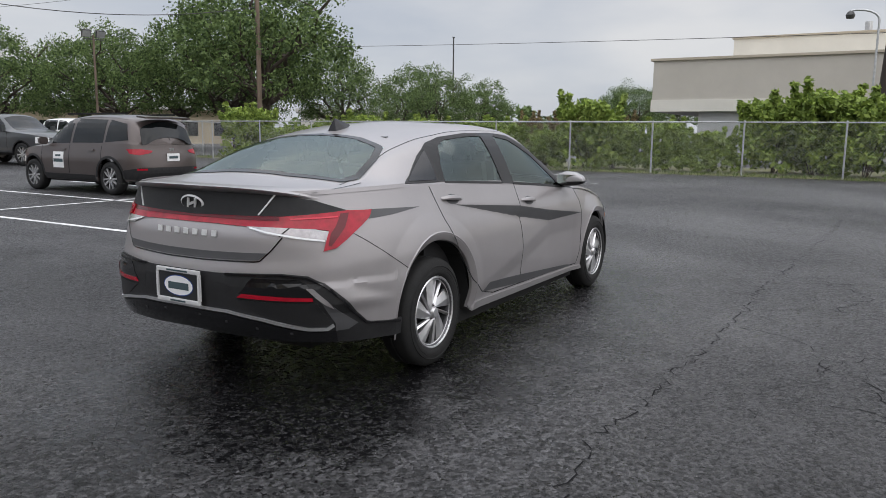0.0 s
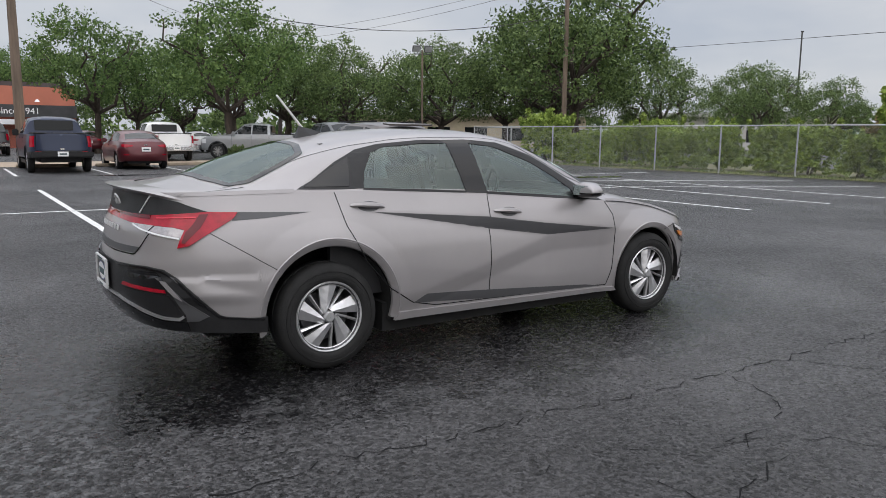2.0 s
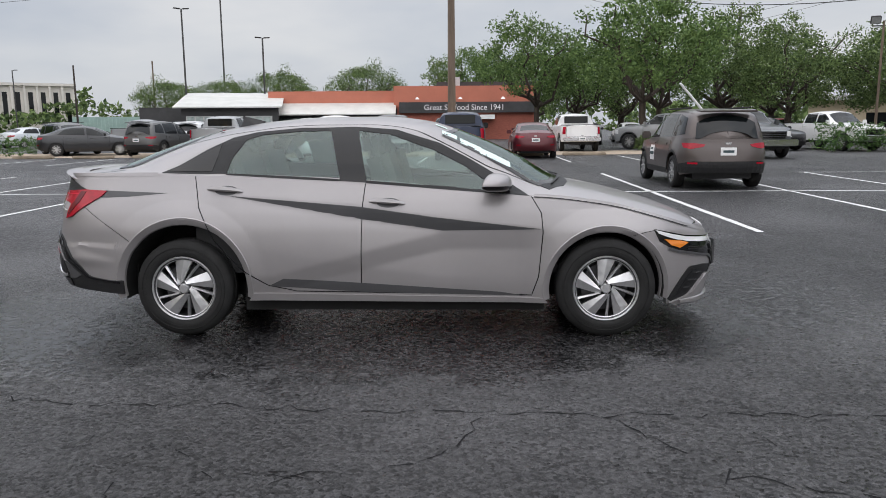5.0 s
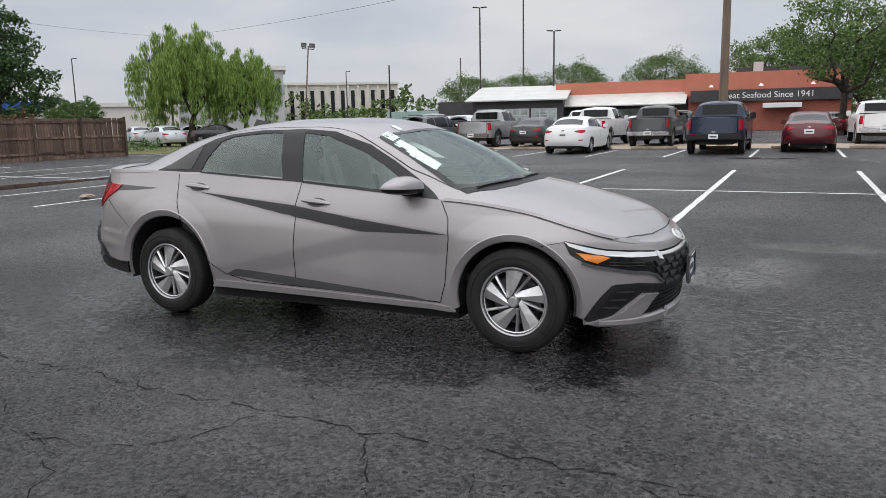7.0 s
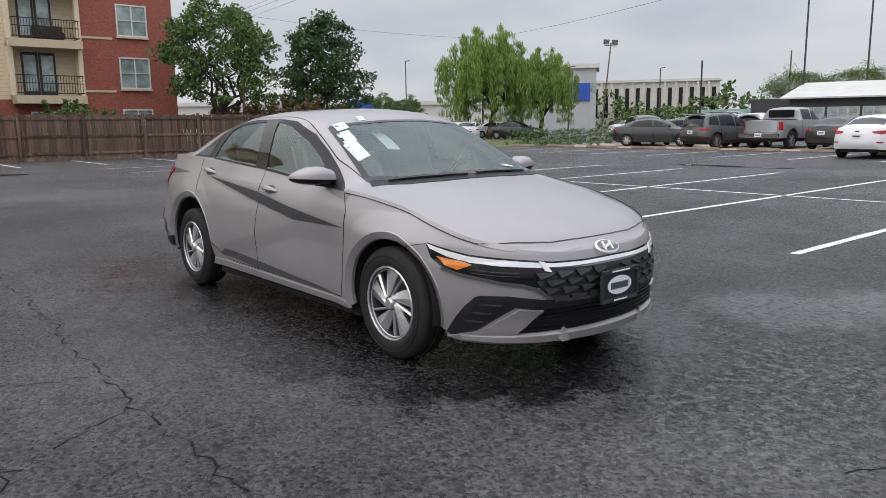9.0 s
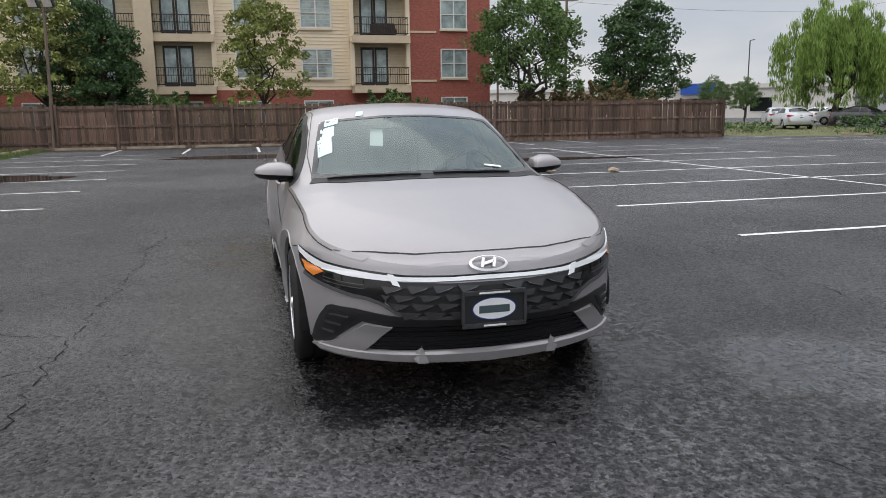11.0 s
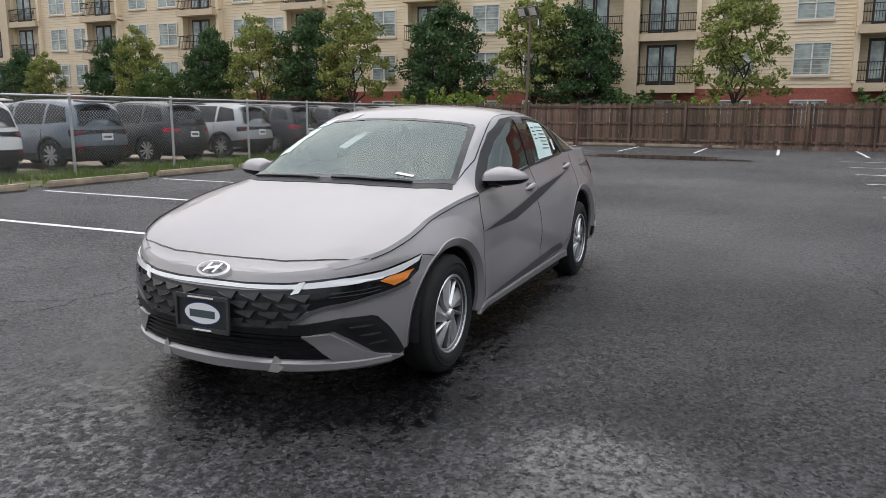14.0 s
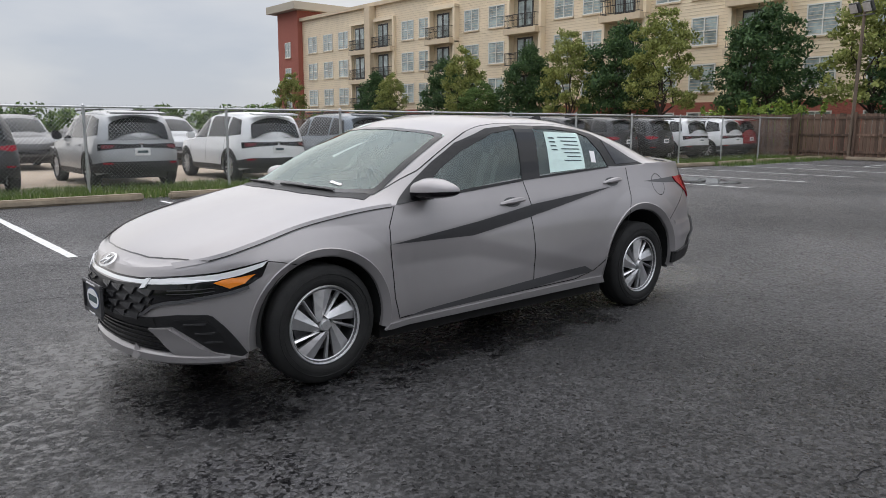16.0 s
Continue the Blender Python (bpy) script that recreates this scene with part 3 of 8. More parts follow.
def wood_fence(x0, y0, x1, y1, single):
    d = Vector((x1 - x0, y1 - y0, 0))
    length = d.length
    u = d.normalized()
    m = Matrix.Translation((x0, y0, 0)) @ Matrix(((u.x, -u.y, 0, 0), (u.y, u.x, 0, 0), (0, 0, 1, 0), (0, 0, 0, 1)))
    f = empty("wooden_fence", "weathered dark brown wooden picket fence", "fence", m=m)
    step, rnd = 0.145, random.Random(11)
    shapes = []
    for k in range(6):
        bm = bmesh.new()
        w, h = rnd.uniform(0.125, 0.14), 1.8 + rnd.uniform(-0.025, 0.025)
        box(bm, 0, -0.03, h / 2 + 0.03, w, 0.018, h)
        me = bpy.data.meshes.new("picket")
        bm.to_mesh(me)
        bm.free()
        me.materials.append(M["wood"])
        shapes.append(me)
    if single:
        for k in range(int(length / step)):
            o = new("picket", shapes[rnd.randrange(6)])
            o.parent = f
            o.location = (k * step, rnd.uniform(-0.006, 0.006), rnd.uniform(-0.02, 0.02))
            o.rotation_euler = (0, rnd.uniform(-0.012, 0.012), rnd.uniform(-0.05, 0.05))
    else:
        bm = bmesh.new()
        for k in range(int(length / step)):
            box(bm, k * step, -0.03, 0.93, 0.135, 0.018, 1.8)
        tagged(part("pickets", bm, M["wood"], f), kind="stuff")
    for k in range(int(length / 2.35) + 1):
        bm = bmesh.new()
        box(bm, k * 2.35, 0.05, 0.95, 0.1, 0.1, 1.9, bevel=0.01)
        part("post", bm, M["wood"], f)
        if k:
            for z in (0.3, 0.98, 1.68):
                bm = bmesh.new()
                box(bm, (k - 0.5) * 2.35, 0.0, z, 2.24, 0.04, 0.09)
                part("rail", bm, M["wood"], f)
    bm = bmesh.new()
    box(bm, length / 2, 0.03, 0.06, length, 0.05, 0.16)
    part("kick_board", bm, M["wood"], f)


wood_fence(-27.3, 22.0, -29.6, -20.0, True)
wood_fence(-29.6, -20.0, -30.4, -62.0, False)


# ---- poles, lamps and overhead wires ----
def utility_pole(x, y, h, r, material, label, arms=0, arm_rz=0, lean=0):
    p = empty("utility_pole", label, "utility pole", m=pose(x, y, 0, 0, lean, arm_rz))
    bm = bmesh.new()
    cyl(bm, (0, 0, 0), (0, 0, h), r, r * 0.7, 12)
    part("shaft", bm, material, p, smooth=True)
    for k in range(arms):
        z = h - 0.4 - 1.1 * k
        bm = bmesh.new()
        box(bm, 0, 0.12, z, 2.2 - 0.5 * k, 0.09, 0.11)
        part("crossarm", bm, material, p)
        for dx in (-0.9, -0.4, 0.4, 0.9):
            bm = bmesh.new()
            cyl(bm, (dx * (1 - 0.2 * k), 0.12, z + 0.05), (dx * (1 - 0.2 * k), 0.12, z + 0.2), 0.04, 0.025, 6)
            part("insulator", bm, M["galv"], p)
    return p


utility_pole(-0.4, 31.4, 9.8, 0.21, M["pole"], "tall brown wooden utility pole beside the gravel strip")
utility_pole(27.0, 28.0, 10.5, 0.16, M["pole"], "brown wooden utility pole among trees behind the fence", 0)
utility_pole(29.0, -2.55, 11.0, 0.2, M["darkpole"], "dark wooden utility pole behind the front fence", 1, 80, -3)


def mast(x, y, h):
    t = empty("radio_mast", "tall thin grey radio mast far beyond the shed", "mast", m=pose(x, y, 0))
    bm = bmesh.new()
    cyl(bm, (0, 0, 0), (0, 0, h), 0.13, 0.09, 8)
    part("shaft", bm, M["metalpole"], t, smooth=True)
    bm = bmesh.new()
    box(bm, 0, 0, 0.15, 0.6, 0.6, 0.3, bevel=0.03)
    part("footing", bm, M["concrete"], t)


mast(-33.5, 99.0, 32.0)


def street_lamp(x, y, h, rz):
    t = empty("street_lamp", "grey street lamp with a curved arm beside a dark pole", "street lamp", m=pose(x, y, 0, 0, 0, rz))
    bm = bmesh.new()
    cyl(bm, (0, 0, 0), (0, 0, h - 0.5), 0.05, 0.04, 8)
    pts = [(0.75 * (1 - math.cos(a)), 0, h - 0.5 + 0.42 * math.sin(a)) for a in np.linspace(0, 1.9, 7)]
    for p, q in zip(pts, pts[1:]):
        cyl(bm, p, q, 0.04, seg=8)
    part("arm", bm, M["galv"], t, smooth=True)
    bm = bmesh.new()
    lathe(bm, [(-0.16, 0.001), (-0.15, 0.13), (-0.02, 0.17), (0.08, 0.12), (0.14, 0.05), (0.16, 0.001)], "z", 14, (pts[-1][0], 0, pts[-1][2] - 0.14))
    part("lamp_head", bm, M["metalpole"], t, "dark round lamp head", smooth=True)


street_lamp(28.7, -2.35, 6.25, 95)
utility_pole(-62.0, 29.0, 12.0, 0.16, M["pole"], "grey wooden utility pole with crossarms", 2, 75)
utility_pole(-76.0, 27.0, 11.0, 0.14, M["pole"], "far wooden utility pole with crossarm", 1, 75)
utility_pole(-62.0, 60.0, 11.5, 0.13, M["darkpole"], "thin dark pole near the willow", 0)
utility_pole(24.5, 66.0, 11.5, 0.2, M["darkpole"], "leaning dark utility pole behind the car park", 1, 20, 4)
utility_pole(-42.0, 75.0, 8.0, 0.12, M["darkpole"], "far dark pole before the white office block", 0)
utility_pole(-46.0, 105.0, 11.0, 0.14, M["pole"], "far utility pole beyond the car park", 0)


def lot_lamp(x, y, h, heads=2, rz=0):
    p = empty("parking_lot_lamp", "tall dark metal parking lot lamp with flat heads", "street lamp", "lot lamps", m=pose(x, y, 0, 0, 0, rz))
    bm = bmesh.new()
    cyl(bm, (0, 0, 0), (0, 0, h), 0.1, 0.075, 10)
    part("shaft", bm, M["metalpole"], p, smooth=True)
    for s in ((-1, 1) if heads == 2 else (1,)):
        bm = bmesh.new()
        box(bm, 0.4 * s, 0, h + 0.02, 0.62, 0.3, 0.1, Matrix.Rotation(radians(-4 * s), 4, "Y"), 0.03)
        part("lamp_head", bm, M["metalpole"], p)


lot_lamp(-26.5, 66.0, 12.3, 2, 25)
lot_lamp(-19.5, 68.0, 9.8, 2, 25)
for x, y, h in ((70.0, 40.0, 12.0), (-64.0, 100.0, 9.5), (-90.0, 70.0, 11.0), (-52.0, 64.0, 7.5), (-110, 30, 15), (-58, 33, 11)):
    lot_lamp(x, y, h, 1, 30)


def flood_pole(x, y, h, rz, lean, label, r=0.075):
    p = empty("floodlight_pole", label, "floodlight", m=pose(x, y, 0, 0, lean, rz))
    bm = bmesh.new()
    cyl(bm, (0, 0, 0), (0, 0, h), r, r * 0.75, 10)
    part("shaft", bm, M["pole"] if r > 0.07 else M["metalpole"], p, smooth=True)
    bm = bmesh.new()
    box(bm, 0, 0, h - 0.25, 1.1, 0.06, 0.06)
    part("bracket", bm, M["metalpole"], p)
    for dx in (-0.4, 0.35):
        bm = bmesh.new()
        box(bm, dx, -0.12, h + 0.05, 0.5, 0.16, 0.42, Matrix.Rotation(radians(25), 4, "X"), 0.03)
        f = part("floodlight", bm, M["metalpole"], p)
        bm = bmesh.new()
        box(bm, dx, -0.21, h + 0.01, 0.42, 0.015, 0.34, Matrix.Rotation(radians(25), 4, "X"))
        part("lens", bm, M["galv"], f)


flood_pole(22.3, 36.0, 6.6, -20, 0, "weathered pole with two floodlights beside oak trees")
flood_pole(-29.0, -8.7, 5.9, 60, 2, "leaning wooden pole with floodlight at the fence corner")
flood_pole(-38.5, 52.5, 8.3, 32, 5, "leaning pole with twin floodlights near the willow")


def wires(name, a, b, sag, r=0.012):
    cu = bpy.data.curves.new(name, "CURVE")
    cu.dimensions, cu.bevel_depth, cu.bevel_resolution = "3D", r, 0
    sp = cu.splines.new("POLY")
    n = 24
    sp.points.add(n)
    for k in range(n + 1):
        t = k / n
        p = Vector(a).lerp(Vector(b), t)
        sp.points[k].co = (p.x, p.y, p.z - sag * 4 * t * (1 - t), 1)
    cu.materials.append(M["wire"])
    return tagged(new(name, cu), "dark overhead utility wire strung between poles", "wire", "overhead wires")


wires("overhead_wire", (29.0, -2.9, 8.0), (27.0, 28.0, 9.3), 0.35)
wires("overhead_wire", (29.0, -2.9, 5.3), (34.0, 60.0, 8.3), 0.3)
wires("overhead_wire", (27.0, 28.0, 8.2), (4.0, 36.0, 9.0), 1.7, 0.02)
wires("overhead_wire", (24.5, 66.0, 11.0), (26.5, 28.0, 10.3), 0.5)
wires("overhead_wire", (24.5, 66.0, 10.2), (26.5, 28.0, 9.9), 0.5)
wires("overhead_wire", (-0.4, 31.4, 9.5), (-62.0, 60.0, 11.2), 0.6)
wires("overhead_wire", (-0.4, 31.4, 9.3), (24.5, 66.0, 10.5), 0.8)
wires("overhead_wire", (-62.0, 60.0, 11.3), (-62.0, 29.0, 11.5), 0.4)
for dz in (0.0, 0.35, 0.9):
    wires("overhead_wire", (-62.0, 29.0, 11.8 - dz), (-0.4, 31.4, 17.0 - dz), 0.3)


# ---- trees ----
def leaf_mesh(name, material, clumps, per, size, seed, droop=0.0, aspect=0.5):
    """Leaves as small folded quads round clump centres (x, y, z, radius)."""
    rs = np.random.RandomState(seed)
    c = np.array(clumps, float)
    k = len(c) * per
    base = np.repeat(c, per, 0)
    d = rs.normal(size=(k, 3))
    d /= np.linalg.norm(d, axis=1, keepdims=True)
    rad = rs.rand(k, 1) ** 0.45
    pos = base[:, :3] + d * rad * base[:, 3:4] * np.array([1, 1, 0.75])
    a = rs.normal(size=(k, 3))
    a[:, 2] -= droop
    a /= np.linalg.norm(a, axis=1, keepdims=True)
    b = np.cross(a, rs.normal(size=(k, 3)))
    b /= np.linalg.norm(b, axis=1, keepdims=True) + 1e-9
    s = size * rs.uniform(0.6, 1.3, (k, 1))
    v = np.stack([pos - a * s, pos + b * s * aspect, pos + a * s, pos - b * s * aspect], 1).reshape(-1, 3)
    f = np.arange(4 * k).reshape(-1, 4)
    me = bpy.data.meshes.new(name)
    me.from_pydata(v.tolist(), [], f.tolist())
    me.materials.append(material)
    return me


def limb(bm, p0, p1, r0, r1, rnd, bend=0.12, n=4, seg=7):
    p0, p1 = Vector(p0), Vector(p1)
    pts = [p0.lerp(p1, k / n) + Vector((rnd.uniform(-1, 1), rnd.uniform(-1, 1), rnd.uniform(-0.5, 0.5))) * bend * (p1 - p0).length * (0 if k in (0, n) else 1) for k in range(n + 1)]
    for k in range(n):
        cyl(bm, pts[k], pts[k + 1] + (pts[k + 1] - pts[k]) * 0.05, r0 + (r1 - r0) * k / n, r0 + (r1 - r0) * (k + 1) / n, seg)
    return pts


def tree(name, label, height, spread, trunk_h, trunk_r, material, seed, style="oak", clumps=120, per=70, leaf=0.13):
    rnd = random.Random(seed)
    t = empty(name, label, "tree", "trees")
    bm = bmesh.new()
    cl = []
    if style in ("oak", "pear"):
        top = limb(bm, (0, 0, 0), (rnd.uniform(-.2, .2), rnd.uniform(-.2, .2), trunk_h), trunk_r, trunk_r * 0.75, rnd, 0.05)[-1]
        nb = 7 if style == "oak" else 5
        lobes = []
        for k in range(nb):
            a = 2 * math.pi * (k + rnd.uniform(-.3, .3)) / nb
            rr = spread * rnd.uniform(0.45, 0.75) * (1 if style == "oak" else 0.55)
            zz = trunk_h + (height - trunk_h) * rnd.uniform(0.3, 0.75)
            end = (rr * math.cos(a), rr * math.sin(a), zz)
            pts = limb(bm, top, end, trunk_r * 0.5, trunk_r * 0.12, rnd, 0.14, 5, 6)
            for _ in range(3):
                q = pts[rnd.randrange(2, 5)]
                e2 = q + Vector((rnd.uniform(-1, 1), rnd.uniform(-1, 1), rnd.uniform(0, .9))) * spread * 0.28
                limb(bm, q, e2, trunk_r * 0.18, trunk_r * 0.05, rnd, 0.12, 3, 5)
                lobes.append(e2)
            lobes.append(Vector(end))
        limb(bm, top, (0, 0, height * 0.86), trunk_r * 0.5, trunk_r * 0.1, rnd, 0.1, 5, 6)
        for k in range(clumps):
            u = rnd.uniform(-0.55, 1)
            a = rnd.uniform(0, 6.283)
            w = math.sqrt(max(0, 1 - u * u)) if style == "oak" else math.sqrt(max(0, 1 - u * u)) * (1 - 0.28 * u)
            lump = 0.8 + 0.35 * noise.noise((math.cos(a) * 1.7, math.sin(a) * 1.7, u * 2 + seed))
            r = spread * w * lump * rnd.uniform(0.55, 1)
            mid = trunk_h + (height - trunk_h) * 0.42
            z = mid + u * (height - mid) * (lump if u > 0 else 1)
            cl.append((r * math.cos(a), r * math.sin(a), max(trunk_h * 0.75, z), spread * rnd.uniform(0.1, 0.2)))
        for e in lobes:
            cl.append((e.x, e.y, e.z, spread * 0.16))
    elif style == "cypress":
        limb(bm, (0, 0, 0), (0, 0, height * 0.97), trunk_r, trunk_r * 0.1, rnd, 0.015, 7, 7)
        n = clumps // 3
        for k in range(n):
            f = k / n
            z = trunk_h + (height - trunk_h) * f
            rr = spread * (1 - 0.85 * f) ** 0.8 * rnd.uniform(0.45, 1.0) + 0.15
            a = k * 2.4 + rnd.uniform(-.4, .4)
            end = Vector((rr * math.cos(a), rr * math.sin(a), z + rr * 0.12))
            limb(bm, (0, 0, z), end, trunk_r * 0.22, trunk_r * 0.04, rnd, 0.06, 2, 4)
            for s in (0.45, 0.75, 1.0):
                cl.append((end.x * s, end.y * s, z + rr * 0.12 * s - 0.1, max(0.22, rr * 0.27)))
    elif style == "willow":
        top = limb(bm, (0, 0, 0), (0.3, 0, trunk_h), trunk_r, trunk_r * 0.8, rnd, 0.05)[-1]
        for k in range(9):
            a = 0.7 * k + rnd.uniform(-.2, .2)
            rr = spread * rnd.uniform(0.35, 0.7)
            end = Vector((rr * math.cos(a), rr * math.sin(a), height * rnd.uniform(0.7, 0.95)))
            limb(bm, top, end, trunk_r * 0.45, trunk_r * 0.08, rnd, 0.12, 5, 6)
        for k in range(clumps):
            a, rr = rnd.uniform(0, 6.283), spread * math.sqrt(rnd.random())
            lump = 0.85 + 0.3 * noise.noise((math.cos(a) * 1.5, math.sin(a) * 1.5, seed))
            ztop = height * (1 - 0.38 * (rr / spread) ** 2) * lump
            drop = rnd.uniform(0.2, 0.75) * height * 0.75
            for j in range(5):
                z = ztop - drop * j / 5
                if z > 0.9:
                    cl.append((rr * lump * math.cos(a), rr * lump * math.sin(a), z, 0.26))
    part("trunk", bm, M["bark"], t, smooth=True)
    me = leaf_mesh("crown", material, cl, per, leaf, seed, 5.0 if style == "willow" else 0.0, 0.1 if style == "willow" else 0.5)
    o = new("crown", me)
    o.parent = t
    return t


def plant(proto, spots):
    for k, (x, y, s) in enumerate(spots):
        m = pose(x, y, 0, 0, 0, 67 * k + 20 * s) @ Matrix.Diagonal((s, s, s * (0.95 + 0.03 * (k % 4)), 1))
        if k == 0:
            proto.matrix_world = m
        else:
            base = proto.scale.copy()
            o = copy_thing(proto, m @ Matrix.Diagonal((1 / base.x, 1 / base.y, 1 / base.z, 1)))


plant(tree("oak_tree", "spreading live oak tree with dark green leaves", 9.5, 5.6, 2.3, 0.32, M["oak"], 3, clumps=150, per=100, leaf=0.10),
      [(27.5, 41.5, 0.92), (31.0, 31.5, 1.32), (36.0, 45.0, 0.98), (18.5, 49.0, 0.95), (25.0, 57.0, 0.95), (44.0, 36.0, 0.85), (50.0, 30.0, 0.72), (20.5, 43.0, 0.8), (70.0, 36.0, 0.8), (62.0, 41.0, 0.9)])
plant(tree("oak_tree", "broad live oak tree with dense dark crown", 8.6, 6.0, 2.0, 0.35, M["oak"], 8, clumps=150, per=100, leaf=0.10),
      [(34.0, 37.0, 1.25), (31.0, 50.0, 1.0), (13.0, 58.0, 0.95), (44.0, 46.0, 1.1), (78.0, 22.0, 0.85), (86.0, 19.0, 0.9), (-24.0, 92.0, 1.0), (-14.0, 98.0, 1.1), (-30.0, 88.0, 0.9), (8.0, 84.0, 1.2), (-40.0, 95.0, 0.9)])
plant(tree("oak_tree", "open light green oak tree on a kerbed island", 9.2, 5.0, 2.6, 0.24, M["oak2"], 21, clumps=105, per=80, leaf=0.11),
      [(9.9, 35.6, 1.0), (12.5, 43.0, 0.9), (5.0, 47.0, 0.95), (3.0, 86.0, 1.05), (8.5, 52.0, 0.85), (-0.5, 78.0, 1.1)])
plant(tree("pear_tree", "dense oval tree with dark glossy leaves", 7.6, 3.0, 1.3, 0.18, M["pear"], 31, "pear", clumps=200, per=75, leaf=0.1),
      [(-40.5, 24.5, 1.24), (-35.0, -15.6, 1.02), (-35.0, -24.6, 1.0), (-35.5, -33.0, 0.9), (-35.5, -8.0, 1.0), (-36.0, -42.0, 0.9), (-36.0, -52.0, 0.8)])
plant(tree("cypress_tree", "feathery yellow-green cypress tree", 8.2, 2.7, 1.9, 0.11, M["cypress"], 41, "pear", clumps=100, per=75, leaf=0.10),
      [(-34.0, 0.2, 1.0), (-33.5, -20.6, 1.0), (-33.5, -27.5, 0.9), (-34.0, -38.0, 0.85), (-34.0, -9.9, 1.05), (-35.0, -66.0, 0.85), (-34.0, -47.0, 0.7)])
plant(tree("broad_tree", "loose green tree behind the wooden fence", 6.6, 3.0, 1.6, 0.14, M["oak2"], 51, "oak", clumps=170, per=70, leaf=0.085),
      [(-35.0, 14.6, 1.35), (-60.0, 44.0, 0.7), (-66.0, 52.0, 0.7), (-70.0, 40.0, 0.7), (-33.8, -36.0, 0.7), (-70.0, -108.0, 1.1), (-60.0, -100.0, 0.9)])
plant(tree("willow_tree", "weeping willow tree with drooping bright green branches", 7.4, 3.3, 1.6, 0.2, M["willow"], 61, "willow", clumps=210, per=30, leaf=0.2),
      [(-42.3, 42.0, 1.36), (-39.2, 45.0, 1.06)])


def palm(x, y, h):
    """A cabbage palm: a rough trunk and a head of folded fan leaves."""
    rnd = random.Random(77)
    t = empty("palm_tree", "small fan palm with a ragged green head", "palm tree", "trees", m=pose(x, y, 0))
    bm = bmesh.new()
    limb(bm, (0, 0, 0), (0.1, 0, h), 0.2, 0.16, rnd, 0.01, 6, 8)
    part("trunk", bm, M["bark"], t, smooth=True)
    bm = bmesh.new()
    for k in range(34):
        a, tilt = k * 2.4, radians(rnd.uniform(-55, 75))
        m = Matrix.Translation((0.1, 0, h)) @ Matrix.Rotation(a, 4, "Z") @ Matrix.Rotation(-tilt, 4, "Y")
        cyl(bm, m @ Vector((0, 0, 0)), m @ Vector((0.75, 0, 0)), 0.02, 0.012, 4)
        for j in range(-5, 6):
            b = j * 0.22
            e = Vector((0.7 + 0.75 * math.cos(b), 0.75 * math.sin(b), -0.12 - 0.1 * abs(j) / 5))
            w = Vector((-math.sin(b), math.cos(b), 0)) * 0.045
            c = Vector((0.7, 0, 0))
            mid = c.lerp(e, 0.6)
            bm.faces.new([bm.verts.new(m @ p) for p in (c, mid + w, e, mid - w)])
    part("fronds", bm, M["oak"], t)


palm(69.5, 7.9, 5.2)


def bush(name, label, material, clumps, per, leaf, seed):
    rnd = random.Random(seed)
    t = empty(name, label, "bush", "shrubs")
    bm = bmesh.new()
    cl = []
    for k in range(9):
        a, r = rnd.uniform(0, 6.3), rnd.uniform(0.2, 0.8)
        cyl(bm, (0.2 * r * math.cos(a), 0.2 * r * math.sin(a), 0), (r * math.cos(a), r * math.sin(a), rnd.uniform(0.9, 1.7)), 0.015, 0.006, 4)
    part("stems", bm, M["bark"], t)
    for k in range(clumps):
        a, r, z = rnd.uniform(0, 6.3), math.sqrt(rnd.random()), rnd.uniform(0.05, 1)
        w = 1.15 * (1 - 0.5 * z * z)
        cl.append((w * r * math.cos(a), w * r * math.sin(a), z * 1.75 + 0.2 * rnd.random(), 0.22))
    for k in range(clumps // 9):
        # shoots that stand out of the mass
        a, r, top = rnd.uniform(0, 6.3), rnd.uniform(0.2, 1.15), rnd.uniform(1.4, 2.25)
        for j in range(11):
            f = j / 10
            cl.append((r * (0.8 + 0.35 * f) * math.cos(a), r * (0.8 + 0.35 * f) * math.sin(a), 0.9 + (top - 0.9) * f, 0.15 - 0.05 * f))
    o = new("foliage", leaf_mesh("foliage", material, cl, per, leaf, seed))
    o.parent = t
    return t


rb = random.Random(5)
plant(bush("shrub", "bright green shrub growing behind the chain-link fence", M["shrub"], 130, 30, 0.085, 71),
      [(23.6 + rb.uniform(-.2, .7), -8 + 1.75 * k + rb.uniform(-.5, .5), rb.choice((0.8, 0.95, 1.1, 1.3))) for k in range(20) if k not in (4, 5)] + [(24.6, -0.9, 1.45), (24.8, 0.6, 1.3), (25.5, -8.0, 1.3)])
plant(bush("shrub", "low dark shrub near the apartment wall", M["oak"], 85, 26, 0.07, 72),
      [(-33.0, 6.3, 1.3), (-33.2, 8.0, 1.05), (-33.0, -4.2, 1.2), (-33.0, -2.0, 0.9), (-33.5, -58.0, 1.3), (14.5, 33.2, 0.5), (12.0, 33.5, 0.45), (10.8, 33.0, 0.4), (9.2, 32.8, 0.4)])
plant(bush("shrub", "young bright shrub behind the wooden fence", M["shrub"], 60, 20, 0.08, 73),
      [(-31.2, -1.2, 1.05), (-31.2, -13.8, 1.2), (-31.0, -12.0, 1.1), (-31.3, -16.0, 1.0), (-31.4, 1.0, 0.9)])
plant(bush("shrub", "rust-tinged shrub behind the wooden fence", M["rusty"], 85, 26, 0.08, 74),
      [(-36.5 - 0.6 * (k % 3), 15.5 + 1.7 * k, 1.25 + 0.1 * (k % 2)) for k in range(5)] + [(60, 22, 1.6), (58, 25, 1.5), (64, 19, 1.6)])


